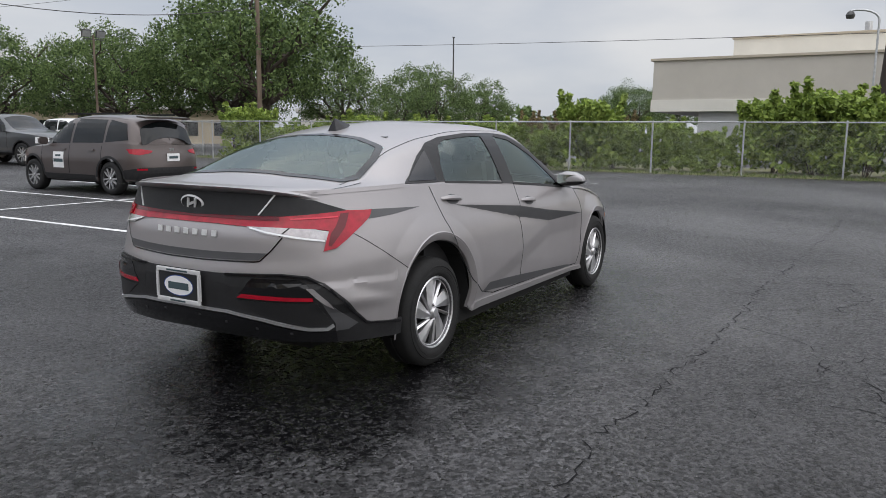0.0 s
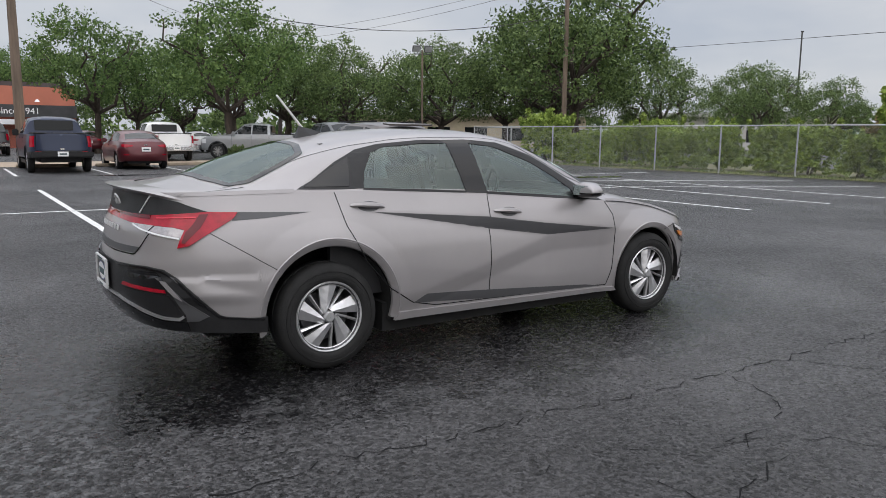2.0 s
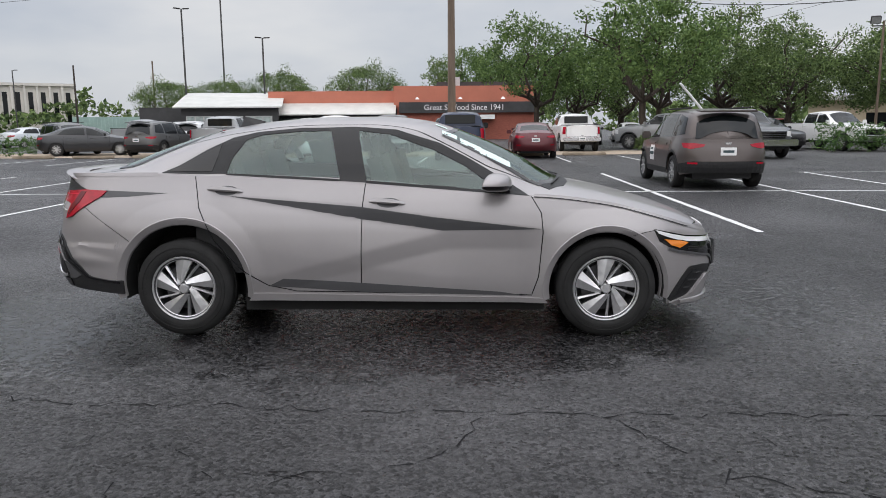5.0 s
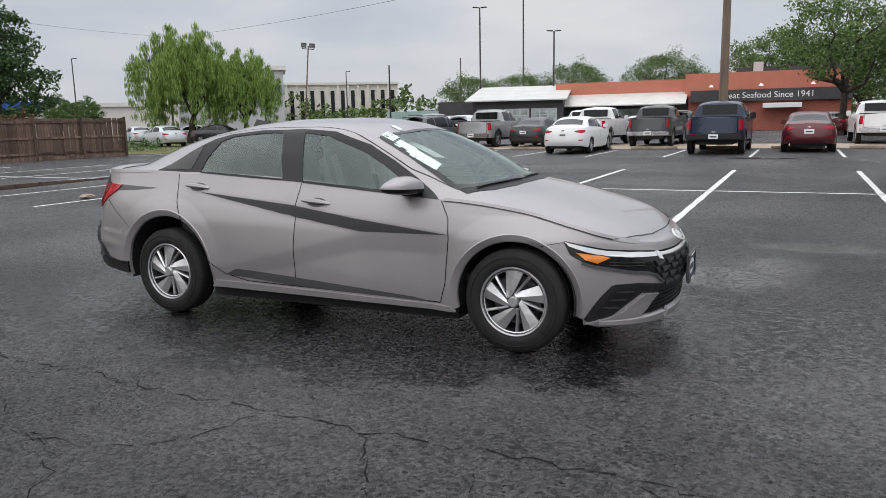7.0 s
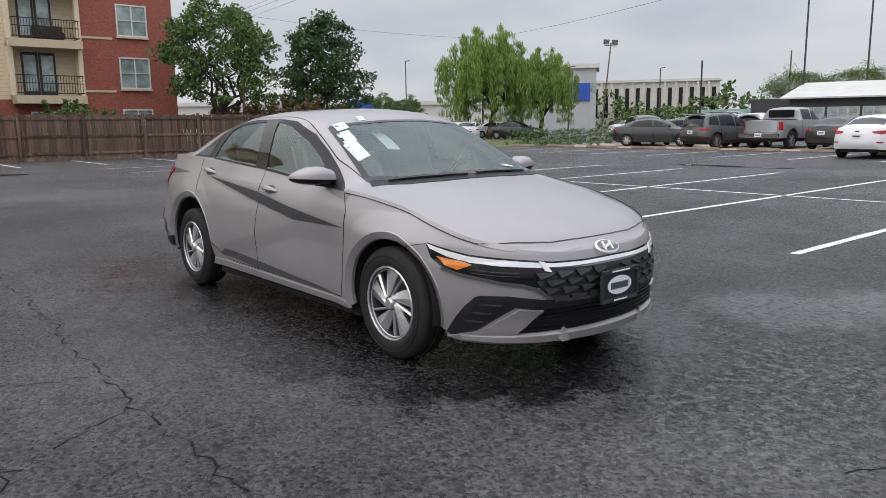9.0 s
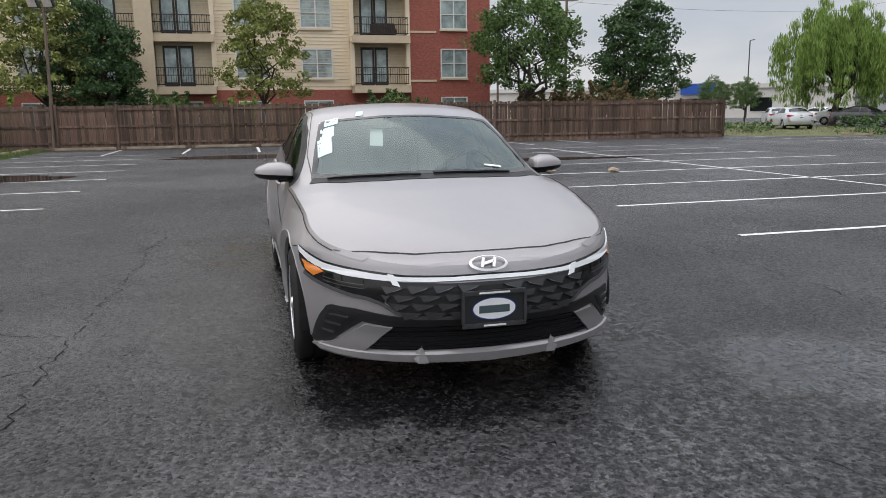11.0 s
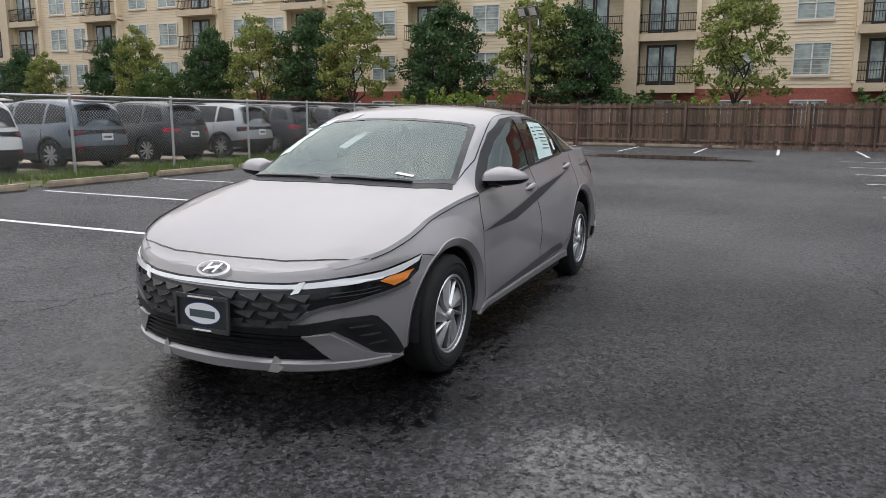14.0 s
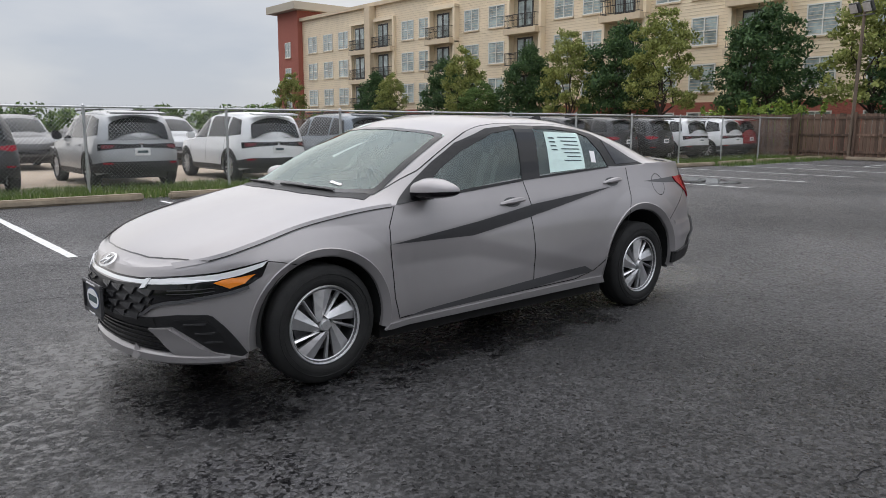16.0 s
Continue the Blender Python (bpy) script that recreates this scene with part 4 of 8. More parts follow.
def hedge(x0, y0, x1, y1, w, h, seed):
    rnd = random.Random(seed)
    d = Vector((x1 - x0, y1 - y0))
    t = tagged(empty("hedge", "clipped low green hedge", "hedge"))
    cl = []
    n = int(d.length / 0.16)
    for k in range(n):
        for j in range(int(w * h / 0.12) + 2):
            c = Vector((x0, y0)) + d * rnd.random()
            o = Vector((-d.y, d.x)).normalized() * rnd.uniform(-w / 2, w / 2)
            cl.append((c.x + o.x, c.y + o.y, rnd.uniform(0.08, h), 0.14))
    ob = new("foliage", leaf_mesh("foliage", M["hedge"], cl, 9, 0.055, seed))
    ob.parent = t


hedge(-26.5, 28.3, -20.6, 30.3, 1.2, 0.95, 1)
hedge(16.3, 29.6, 20.4, 29.8, 1.2, 1.3, 2)
hedge(-33.0, 25.5, -30.0, 27.0, 1.0, 0.6, 3)


# ---- buildings ----
B = dict(
    siding=mk("cream_lap_siding", (0.83, 0.70, 0.51), 0.7, vary=0.06, vscale=0.8),
    brick=mk("red_brickwork", (0.33, 0.105, 0.075), 0.85, vary=0.35, vscale=9, bump=0.5, bscale=30, stretch=(1, 1, 2.5)),
    trim=mk("tan_trim_paint", (0.62, 0.50, 0.35), 0.7, vary=0.06),
    recess=mk("balcony_recess_paint", (0.52, 0.44, 0.31), 0.8, vary=0.08),
    frame=mk("white_window_frame", (0.72, 0.71, 0.66), 0.5),
    pane=mk("pale_reflecting_pane", (0.30, 0.36, 0.35), 0.05, vary=0.6, vscale=0.9, coat=0.4),
    rail=mk("dark_balcony_rail", (0.025, 0.022, 0.022), 0.5),
    roof=mk("flat_roof_cap", (0.45, 0.40, 0.32), 0.8),
    beige=mk("beige_stucco", (0.50, 0.47, 0.42), 0.85, vary=0.05, vscale=0.6, bump=0.2, bscale=20),
    cream=mk("cream_band", (0.68, 0.66, 0.60), 0.8, vary=0.05, vscale=0.6),
    greywall=mk("grey_wall", (0.44, 0.45, 0.45), 0.8, vary=0.06, vscale=0.6),
    salmon=mk("salmon_parapet", (0.50, 0.17, 0.11), 0.75, vary=0.08, vscale=0.6),
    tin=mk("pale_metal_roof", (0.55, 0.55, 0.52), 0.5, 0.2, vary=0.1, vscale=0.8),
    charcoal=mk("charcoal_boarding", (0.05, 0.05, 0.052), 0.7, vary=0.2, vscale=1.0),
    office=mk("white_office_concrete", (0.66, 0.63, 0.58), 0.8, vary=0.05, vscale=0.4),
    greenbox=mk("pale_green_steel", (0.30, 0.42, 0.38), 0.6, vary=0.15, vscale=1.0),
    bluesign=mk("blue_sign_panel", (0.02, 0.09, 0.42), 0.5),
)


def slab(name, mat, parent, x0, x1, y0, y1, z0, z1, label="", bevel=0.0):
    bm = bmesh.new()
    box(bm, (x0 + x1) / 2, (y0 + y1) / 2, (z0 + z1) / 2, abs(x1 - x0), abs(y1 - y0), abs(z1 - z0), bevel=bevel)
    return part(name, bm, mat, parent, label)


def window(parent, x, y, z, w, h, lights=2):
    """A window in a wall that faces +x: proud white frame, sill, and recessed panes."""
    bm = bmesh.new()
    t = 0.07
    loops = []
    for dx in (-0.01, 0.07):
        for g in (t / 2, -t / 2):
            loops.append([bm.verts.new((x + dx, y + sy * (w / 2 + g), z + sz * (h / 2 + g))) for sy, sz in ((-1, -1), (1, -1), (1, 1), (-1, 1))])
    for p, q in ((0, 2), (2, 3), (3, 1), (1, 0)):
        for k in range(4):
            bm.faces.new((loops[p][k], loops[p][(k + 1) % 4], loops[q][(k + 1) % 4], loops[q][k]))
    win = part("window", bm, B["frame"], parent)
    slab("crossbar", B["frame"], win, x - 0.008, x + 0.066, y - w / 2 + t / 2, y + w / 2 - t / 2, z - 0.022, z + 0.022)
    for k in range(1, lights):
        ym = y - w / 2 + w * k / lights
        slab("mullion", B["frame"], win, x - 0.006, x + 0.072, ym - t / 2, ym + t / 2, z - h / 2 + t / 2, z + h / 2 - t / 2)
    for k in range(lights):
        for s in (-1, 1):
            slab("pane", B["pane"], win, x + 0.006, x + 0.018, y - w / 2 + w * k / lights + 0.03, y - w / 2 + w * (k + 1) / lights - 0.03, z + (0.0 if s > 0 else -h / 2) + 0.03, z + (h / 2 if s > 0 else 0.0) - 0.03)
    slab("sill", B["trim"], win, x, x + 0.12, y - w / 2 - 0.08, y + w / 2 + 0.08, z - h / 2 - 0.14, z - h / 2 - 0.04)


def balcony(parent, x, y, z, w, h=2.5, proj=0.7):
    """A recessed balcony with door, slab and dark railing."""
    b = slab("balcony", B["trim"], parent, x - 0.02, x + proj + 0.08, y - w / 2 - 0.15, y + w / 2 + 0.15, z - 0.42, z, "tan balcony slab")
    slab("recess", B["recess"], b, x - 0.02, x + 0.012, y - w / 2, y + w / 2, z + 0.004, z + h)
    for yy in (y - w / 2 - 0.12, y + w / 2 + 0.12):
        slab("cheek", B["siding"], b, x, x + proj * 0.55, yy - 0.12, yy + 0.12, z, z + h + 0.1)
    slab("soffit", B["siding"], b, x, x + proj * 0.6, y - w / 2 - 0.24, y + w / 2 + 0.24, z + h, z + h + 0.3)
    for dy in (-0.42, 0.42):
        slab("door", B["rail"], b, x + 0.012, x + 0.05, y - 0.3 + dy - 0.4, y - 0.3 + dy + 0.4, z + 0.01, z + 2.25)
        slab("door_glass", B["pane"], b, x + 0.05, x + 0.062, y - 0.3 + dy - 0.29, y - 0.3 + dy + 0.29, z + 0.25, z + 2.1)
    bm = bmesh.new()
    for zz in (0.12, 0.62, 1.02):
        box(bm, x + proj, y, z + zz, 0.05, w + 0.1, 0.045)
    n = int(w / 0.13)
    for k in range(n + 1):
        box(bm, x + proj, y - w / 2 + w * k / n, z + 0.55, 0.022, 0.022, 0.95)
    for s in (-1, 1):
        for zz in (0.12, 1.02):
            box(bm, x + proj / 2, y + s * w / 2, z + zz, proj, 0.04, 0.04)
    part("railing", bm, B["rail"], b, "dark metal balcony railing")
    return b


def apartments():
    a = empty("apartment_building", "four-storey cream and red brick apartment building with balconies", "building")
    X, Y0, Y1, H = -40.0, -72.0, 13.9, 12.7
    slab("wall", B["siding"], a, X - 14, X, Y0, Y1 - 5.0, 2.75, H, "cream lap siding wall")
    slab("brick_base", B["brick"], a, X - 14, X + 0.06, Y0, Y1 - 5.0, 0, 2.8, "red brick base course")
    slab("brick_tower", B["brick"], a, X - 12, X + 0.5, Y1 - 5.0, Y1, 0, H + 0.6, "red brick corner bay")
    slab("brick_tower", B["brick"], a, X - 6, X + 0.6, Y0 - 4.6, Y0, 0, H + 1.2, "red brick end tower")
    slab("tower_cap", B["roof"], a, X - 7, X + 1.5, Y0 - 5.6, Y0 + 1, H + 1.2, H + 2.0, "flared cream tower cap")
    slab("cornice", B["trim"], a, X - 14, X + 0.35, Y0, Y1 - 5.0, H, H + 0.35)
    bm = bmesh.new()
    z = 3.0
    while z < H:
        box(bm, X + 0.006, (Y0 + Y1 - 5.0) / 2, z, 0.03, Y1 - 5.0 - Y0, 0.02)
        z += 0.2
    tagged(part("lap_edge", bm, B["trim"], a), kind="stuff")
    storeys = (0.2, 3.05, 5.9, 8.75)
    bays = [(7.1, "b"), (3.4, "w"), (-0.3, "w"), (-4.0, "bb"), (-7.9, "bb"), (-11.6, "w"), (-15.0, "w"), (-18.6, "b"), (-22.2, "w"), (-24.9, "w"), (-28.0, "b"), (-31.0, "w"), (-33.7, "w"), (-37.3, "b"),
            (-40.8, "w"), (-43.8, "w"), (-47.2, "b"), (-50.0, "w"), (-52.6, "w"), (-56.2, "bb"), (-60.2, "bb"), (-63.6, "w"), (-66.6, "w"), (-69.8, "w")]
    for y, kind in bays:
        for z in storeys:
            if kind in ("b", "bb") and z > 3:
                balcony(a, X, y, z - 0.05, 3.1 if kind == "b" else 3.0, proj=1.0 if kind == "b" else 0.55)
            elif z > 3:
                window(a, X, y, z + 1.25, 1.75, 1.65)
            else:
                window(a, X + 0.06, y, z + 1.3, 1.7, 1.3)
    for y in (-5.95, -58.2):
        slab("column", B["trim"], a, X, X + 0.75, y - 0.45, y + 0.45, 0, H)
    for z in storeys:
        window(a, X + 0.5, 11.6, z + 1.25, 1.6, 1.65)
        window(a, X + 0.6, Y0 - 2.3, z + 1.0, 1.2, 1.6)
    for z in (3.3, 6.15, 9.0):
        slab("band", B["trim"], a, X + 0.5, X + 0.54, Y1 - 5.0, Y1 - 3.4, z - 0.08, z + 0.04)


apartments()


def balcony_sofa():
    """Dark sofa on a balcony."""
    s = empty("balcony_sofa", "dark brown sofa standing on an apartment balcony", "sofa", m=pose(-39.45, 7.3, 5.86))
    bm = bmesh.new()
    box(bm, 0, 0, 0.22, 0.6, 1.5, 0.36, bevel=0.06)
    part("seat", bm, M["bark"], s)
    bm = bmesh.new()
    box(bm, -0.26, 0, 0.5, 0.16, 1.5, 0.5, bevel=0.05)
    part("backrest", bm, M["bark"], s)


balcony_sofa()


def barrier(x, y, rz):
    """A raised white barrier arm on a dark post."""
    s = empty("barrier_gate", "raised white barrier arm on a short dark post", "barrier", m=pose(x, y, 0, 0, 0, rz))
    bm = bmesh.new()
    box(bm, 0, 0, 0.55, 0.3, 0.3, 1.1, bevel=0.03)
    part("post", bm, M["metalpole"], s)
    bm = bmesh.new()
    cyl(bm, (0, -0.2, 0.9), (-2.3, -0.2, 3.1), 0.07, 0.05, 8)
    part("arm", bm, M["white"], s)


barrier(11.9, 29.6, 20)


def litter(x, y, seed):
    """A crumpled pale paper bag."""
    bm = bmesh.new()
    bmesh.ops.create_icosphere(bm, subdivisions=2, radius=0.09)
    for v in bm.verts:
        v.co *= 1 + 0.5 * noise.noise(v.co * 18 + Vector((seed, 0, 0)))
        v.co.z = max(0, v.co.z * 0.6 + 0.045)
        v.co.x *= 1.5
    o = tagged(part("crumpled_bag", bm, M["sand"]), "small crumpled pale paper bag lying on the asphalt", "litter")
    o.matrix_world = pose(x, y, 0.004, 0, 0, 40 * seed)


litter(-9.6, 6.8, 1)
litter(-9.9, 5.4, 2)


def warehouse():
    w = empty("warehouse", "long beige stucco warehouse behind the front fence", "building")
    X = 34.5
    slab("wall", B["beige"], w, X, X + 20, -45, 7.7, 2.75, 5.1, "beige stucco upper wall")
    slab("band", B["cream"], w, X - 0.05, X + 20, -45, 7.75, 2.55, 3.15, "cream band")
    slab("lower_wall", B["greywall"], w, X + 0.3, X + 20, -45, 5.4, 0, 2.55, "pale grey lower wall")
    slab("cap", B["roof"], w, X - 0.1, X + 20, -45, 7.85, 5.1, 5.22)
    slab("upper_wall", B["cream"], w, X + 10, X + 20, -45, 5.6, 5.2, 7.2, "cream raised roof wall")
    slab("upper_cap", B["roof"], w, X + 9.9, X + 20, -45, 5.7, 7.2, 7.3)
    for y in (-4.2, -12.0):
        bm = bmesh.new()
        cyl(bm, (X - 0.12, y, 0), (X - 0.12, y, 4.8), 0.07, seg=8)
        part("downpipe", bm, M["galv"], w)
    for y in (-1.5, -5.5):
        bm = bmesh.new()
        cyl(bm, (X + 11, y, 7.3), (X + 11, y, 7.9), 0.2, seg=10)
        part("roof_vent", bm, M["galv"], w)
    for y in (-8, -14, -20):
        slab("window", M["dark_glass"], w, X + 0.24, X + 0.3, y - 1.2, y + 1.2, 1.0, 2.2)


warehouse()


def seafood():
    s = empty("restaurant", "single-storey restaurant with salmon parapet and black sign band", "building", m=pose(-6.5, 66.0, 0, 0, 0, 4))
    slab("wall", B["charcoal"], s, -24, 12.5, 0, 12, 0, 3.2, "dark restaurant wall")
    slab("parapet", B["salmon"], s, -12, 0, 0.2, 12, 3.2, 4.6, "salmon parapet")
    slab("parapet_front", B["salmon"], s, -0.2, 13, -0.4, 12, 3.0, 5.0, "salmon front parapet")
    slab("brick_front", B["brick"], s, 0.1, 13, -0.5, 12, 0, 3.1, "red brick front")
    bm = bmesh.new()
    vs = [bm.verts.new(p) for p in ((-11.5, -2.6, 2.45), (0, -2.6, 2.45), (0, 0.2, 3.5), (-11.5, 0.2, 3.5), (-11.5, -2.6, 2.35), (0, -2.6, 2.35), (0, 0.2, 3.4), (-11.5, 0.2, 3.4))]
    for f in ((0, 1, 2, 3), (4, 7, 6, 5), (0, 4, 5, 1), (1, 5, 6, 2), (3, 2, 6, 7), (0, 3, 7, 4)):
        bm.faces.new([vs[i] for i in f])
    part("awning_roof", bm, B["tin"], s, "pale metal lean-to roof")
    slab("sign_band", B["charcoal"], s, 0.3, 13, -0.9, -0.5, 2.5, 3.5, "black sign band")
    text_mesh("sign_text", "Great Seafood Since 1941", 0.72, M["white"], pose(6.4, -0.92, 2.98, 90, 0, 0), s, 0.01)
    slab("window_band", B["pane"], s, -11, -1, -0.06, 0.0, 0.9, 2.1)
    slab("door_canopy", M["white"], s, 6.2, 9.2, -1.6, -0.5, 1.9, 2.3, "white canopy")
    for k in range(3):
        bm = bmesh.new()
        cyl(bm, (2 + 4 * k, -1.1, 3.75), (2 + 4 * k, -1.1, 3.95), 0.22, 0.06, 8)
        part("sign_lamp", bm, M["white"], s)
    slab("roof_box", M["galv"], s, 5.4, 6.2, 3, 4, 5.0, 6.0)
    slab("roof_wall", B["charcoal"], s, 4, 13.5, 4, 12, 5.0, 5.6)
    g = empty("garage_shed", "charcoal shed with pale metal roof and glazed doors", "building", m=pose(-21.0, 60.0, 0, 0, 0, 12))
    slab("wall", B["charcoal"], g, -3.6, 4.6, 0, 8, 0, 3.1)
    bm = bmesh.new()
    vs = [bm.verts.new(p) for p in ((-4.2, -0.6, 3.1), (5.0, -0.6, 3.1), (5.0, 8, 4.6), (-4.2, 8, 4.6), (-4.2, -0.6, 2.98), (5.0, -0.6, 2.98), (5.0, 8, 4.5), (-4.2, 8, 4.5))]
    for f in ((0, 1, 2, 3), (4, 7, 6, 5), (0, 4, 5, 1), (1, 5, 6, 2), (3, 2, 6, 7), (0, 3, 7, 4)):
        bm.faces.new([vs[i] for i in f])
    part("roof", bm, B["tin"], g, "pale metal roof")
    for k in range(3):
        d = slab("glazed_door", B["greywall"], g, -3.2 + 2.5 * k, -0.9 + 2.5 * k, -0.08, 0, 0, 2.3)
        for j in range(3):
            for i in range(4):
                slab("pane", B["pane"], d, -3.1 + 2.5 * k + 0.72 * j, -2.5 + 2.5 * k + 0.72 * j, -0.1, -0.08, 0.1 + 0.55 * i, 0.58 + 0.55 * i)


seafood()


def office():
    o = empty("office_block", "white concrete office block with narrow dark windows", "building", m=pose(-87.5, 133.2, 0, 0, 0, 35))
    slab("wall", B["office"], o, -13, 13, 0, 14, 0, 9.4, "white concrete wall")
    for k in range(12):
        slab("window", M["dark_glass"], o, -12.2 + 2.15 * k, -11.4 + 2.15 * k, -0.05, 0.0, 2.2, 8.2)
        slab("fin", B["office"], o, -13.0 + 2.15 * k, -12.6 + 2.15 * k, -0.5, 0, 0, 9.5)
    slab("roof_cap", B["office"], o, -13.3, 13.3, -0.6, 14, 9.4, 9.9)
    t = empty("office_tower", "far pale office building with blue sign", "building", m=pose(-86.0, 96.0, 0, 0, 0, 38))
    slab("wall", B["greywall"], t, -10, 10, 0, 12, 0, 10.5)
    slab("glazing", B["pane"], t, -10.1, 10.1, -0.1, 0, 6.3, 8.0)
    slab("roof_cap", B["cream"], t, -10.5, 10.5, -0.5, 12, 10.5, 11.2)
    slab("sign", B["bluesign"], t, 2, 9, -0.3, -0.1, 5.0, 8.0, "plain blue sign panel")
    f = empty("retail_shed", "long low white retail building beyond the lawn", "building", m=pose(-105.0, 52.0, 0, 0, 0, 58))
    slab("wall", B["office"], f, -38, 38, 0, 20, 0, 4.4)
    slab("parapet", B["cream"], f, -38.5, 38.5, -0.4, 20, 4.4, 5.0)
    slab("sign", B["bluesign"], f, 14, 19, -0.7, -0.4, 3.6, 5.2, "plain blue sign panel")
    for k in range(7):
        slab("window", M["dark_glass"], f, -30 + 9 * k, -27 + 9 * k, -0.08, 0, 1.0, 3.0)
    c = empty("storage_container", "pale green steel storage container", "container", m=pose(-40.6, 79.5, 0, 0, 0, 15))
    slab("body", B["greenbox"], c, -4, 4, 0, 2.4, 0, 2.6)
    for k in range(20):
        slab("rib", B["greenbox"], c, -3.9 + 0.4 * k, -3.75 + 0.4 * k, -0.05, 0, 0.1, 2.5)


office()


def far_shop(x, y, rz, w, h, mat, label):
    s = empty("far_shop", label, "building", m=pose(x, y, 0, 0, 0, rz))
    slab("wall", B[mat], s, -w / 2, w / 2, 0, 8, 0, h)
    slab("roof", B["tin"], s, -w / 2 - 0.6, w / 2 + 0.6, -1, 8.5, h, h + 0.4)
    for k in range(int(w / 4)):
        slab("window", M["dark_glass"], s, -w / 2 + 1 + 4 * k, -w / 2 + 3.4 + 4 * k, -0.06, 0, 0.8, 2.2)


far_shop(44.0, 62.0, -35, 26, 3.4, "recess", "low brown shop behind the oak trees")
far_shop(70.0, 48.0, -50, 22, 3.6, "cream", "low cream shop behind the oak trees")


def far_woods(name, arcs, seed, label):
    """A distant belt of trees all round, beyond the buildings."""
    rnd = random.Random(seed)
    cl = []
    for a0, a1, d, h, n in arcs:
        for _ in range(n):
            a, dd = radians(rnd.uniform(a0, a1)), d * rnd.uniform(0.95, 1.1)
            hh = h * (0.75 + 0.5 * noise.noise((math.cos(a) * 14, math.sin(a) * 14, seed)))
            cl.append((dd * math.cos(a), dd * math.sin(a), hh * rnd.uniform(0.05, 1), 1.5))
    tagged(new(name, leaf_mesh(name, M["oak"], cl, 26, 0.55, seed)), label, "trees", kind="stuff")


far_woods("far_trees", [(15, 75, 115, 6.5, 420), (75, 130, 150, 8, 420), (130, 170, 170, 7, 260), (225, 262, 150, 5.5, 300), (-70, 12, 130, 7, 260)], 91, "distant dark belt of trees on the horizon")


from mathutils.geometry import tessellate_polygon


# ---- car bodies ----
def crv(pts):
    """A smooth curve through (x, value) points."""
    pts = sorted(pts)
    xs, ys = np.array([p[0] for p in pts], float), np.array([p[1] for p in pts], float)
    h, dl = np.diff(xs), np.diff(ys) / np.diff(xs)
    m = np.zeros(len(xs))
    m[0], m[-1] = dl[0], dl[-1]
    for k in range(1, len(xs) - 1):
        m[k] = 0 if dl[k - 1] * dl[k] <= 0 else 2 * dl[k - 1] * dl[k] / (dl[k - 1] + dl[k])

    def f(x):
        if x <= xs[0]:
            return float(ys[0])
        if x >= xs[-1]:
            return float(ys[-1])
        k = int(np.searchsorted(xs, x) - 1)
        t = (x - xs[k]) / h[k]
        return float((2 * t**3 - 3 * t**2 + 1) * ys[k] + (t**3 - 2 * t**2 + t) * h[k] * m[k] + (-2 * t**3 + 3 * t**2) * ys[k + 1] + (t**3 - t**2) * h[k] * m[k + 1])

    return f


SECTION = [(1, 0), (.975, .12), (.945, .28), (.91, .44), (.87, .60), (.825, .745), (.775, .845), (.70, .905), (.58, .942), (.42, .970), (.22, .992), (0, 1)]


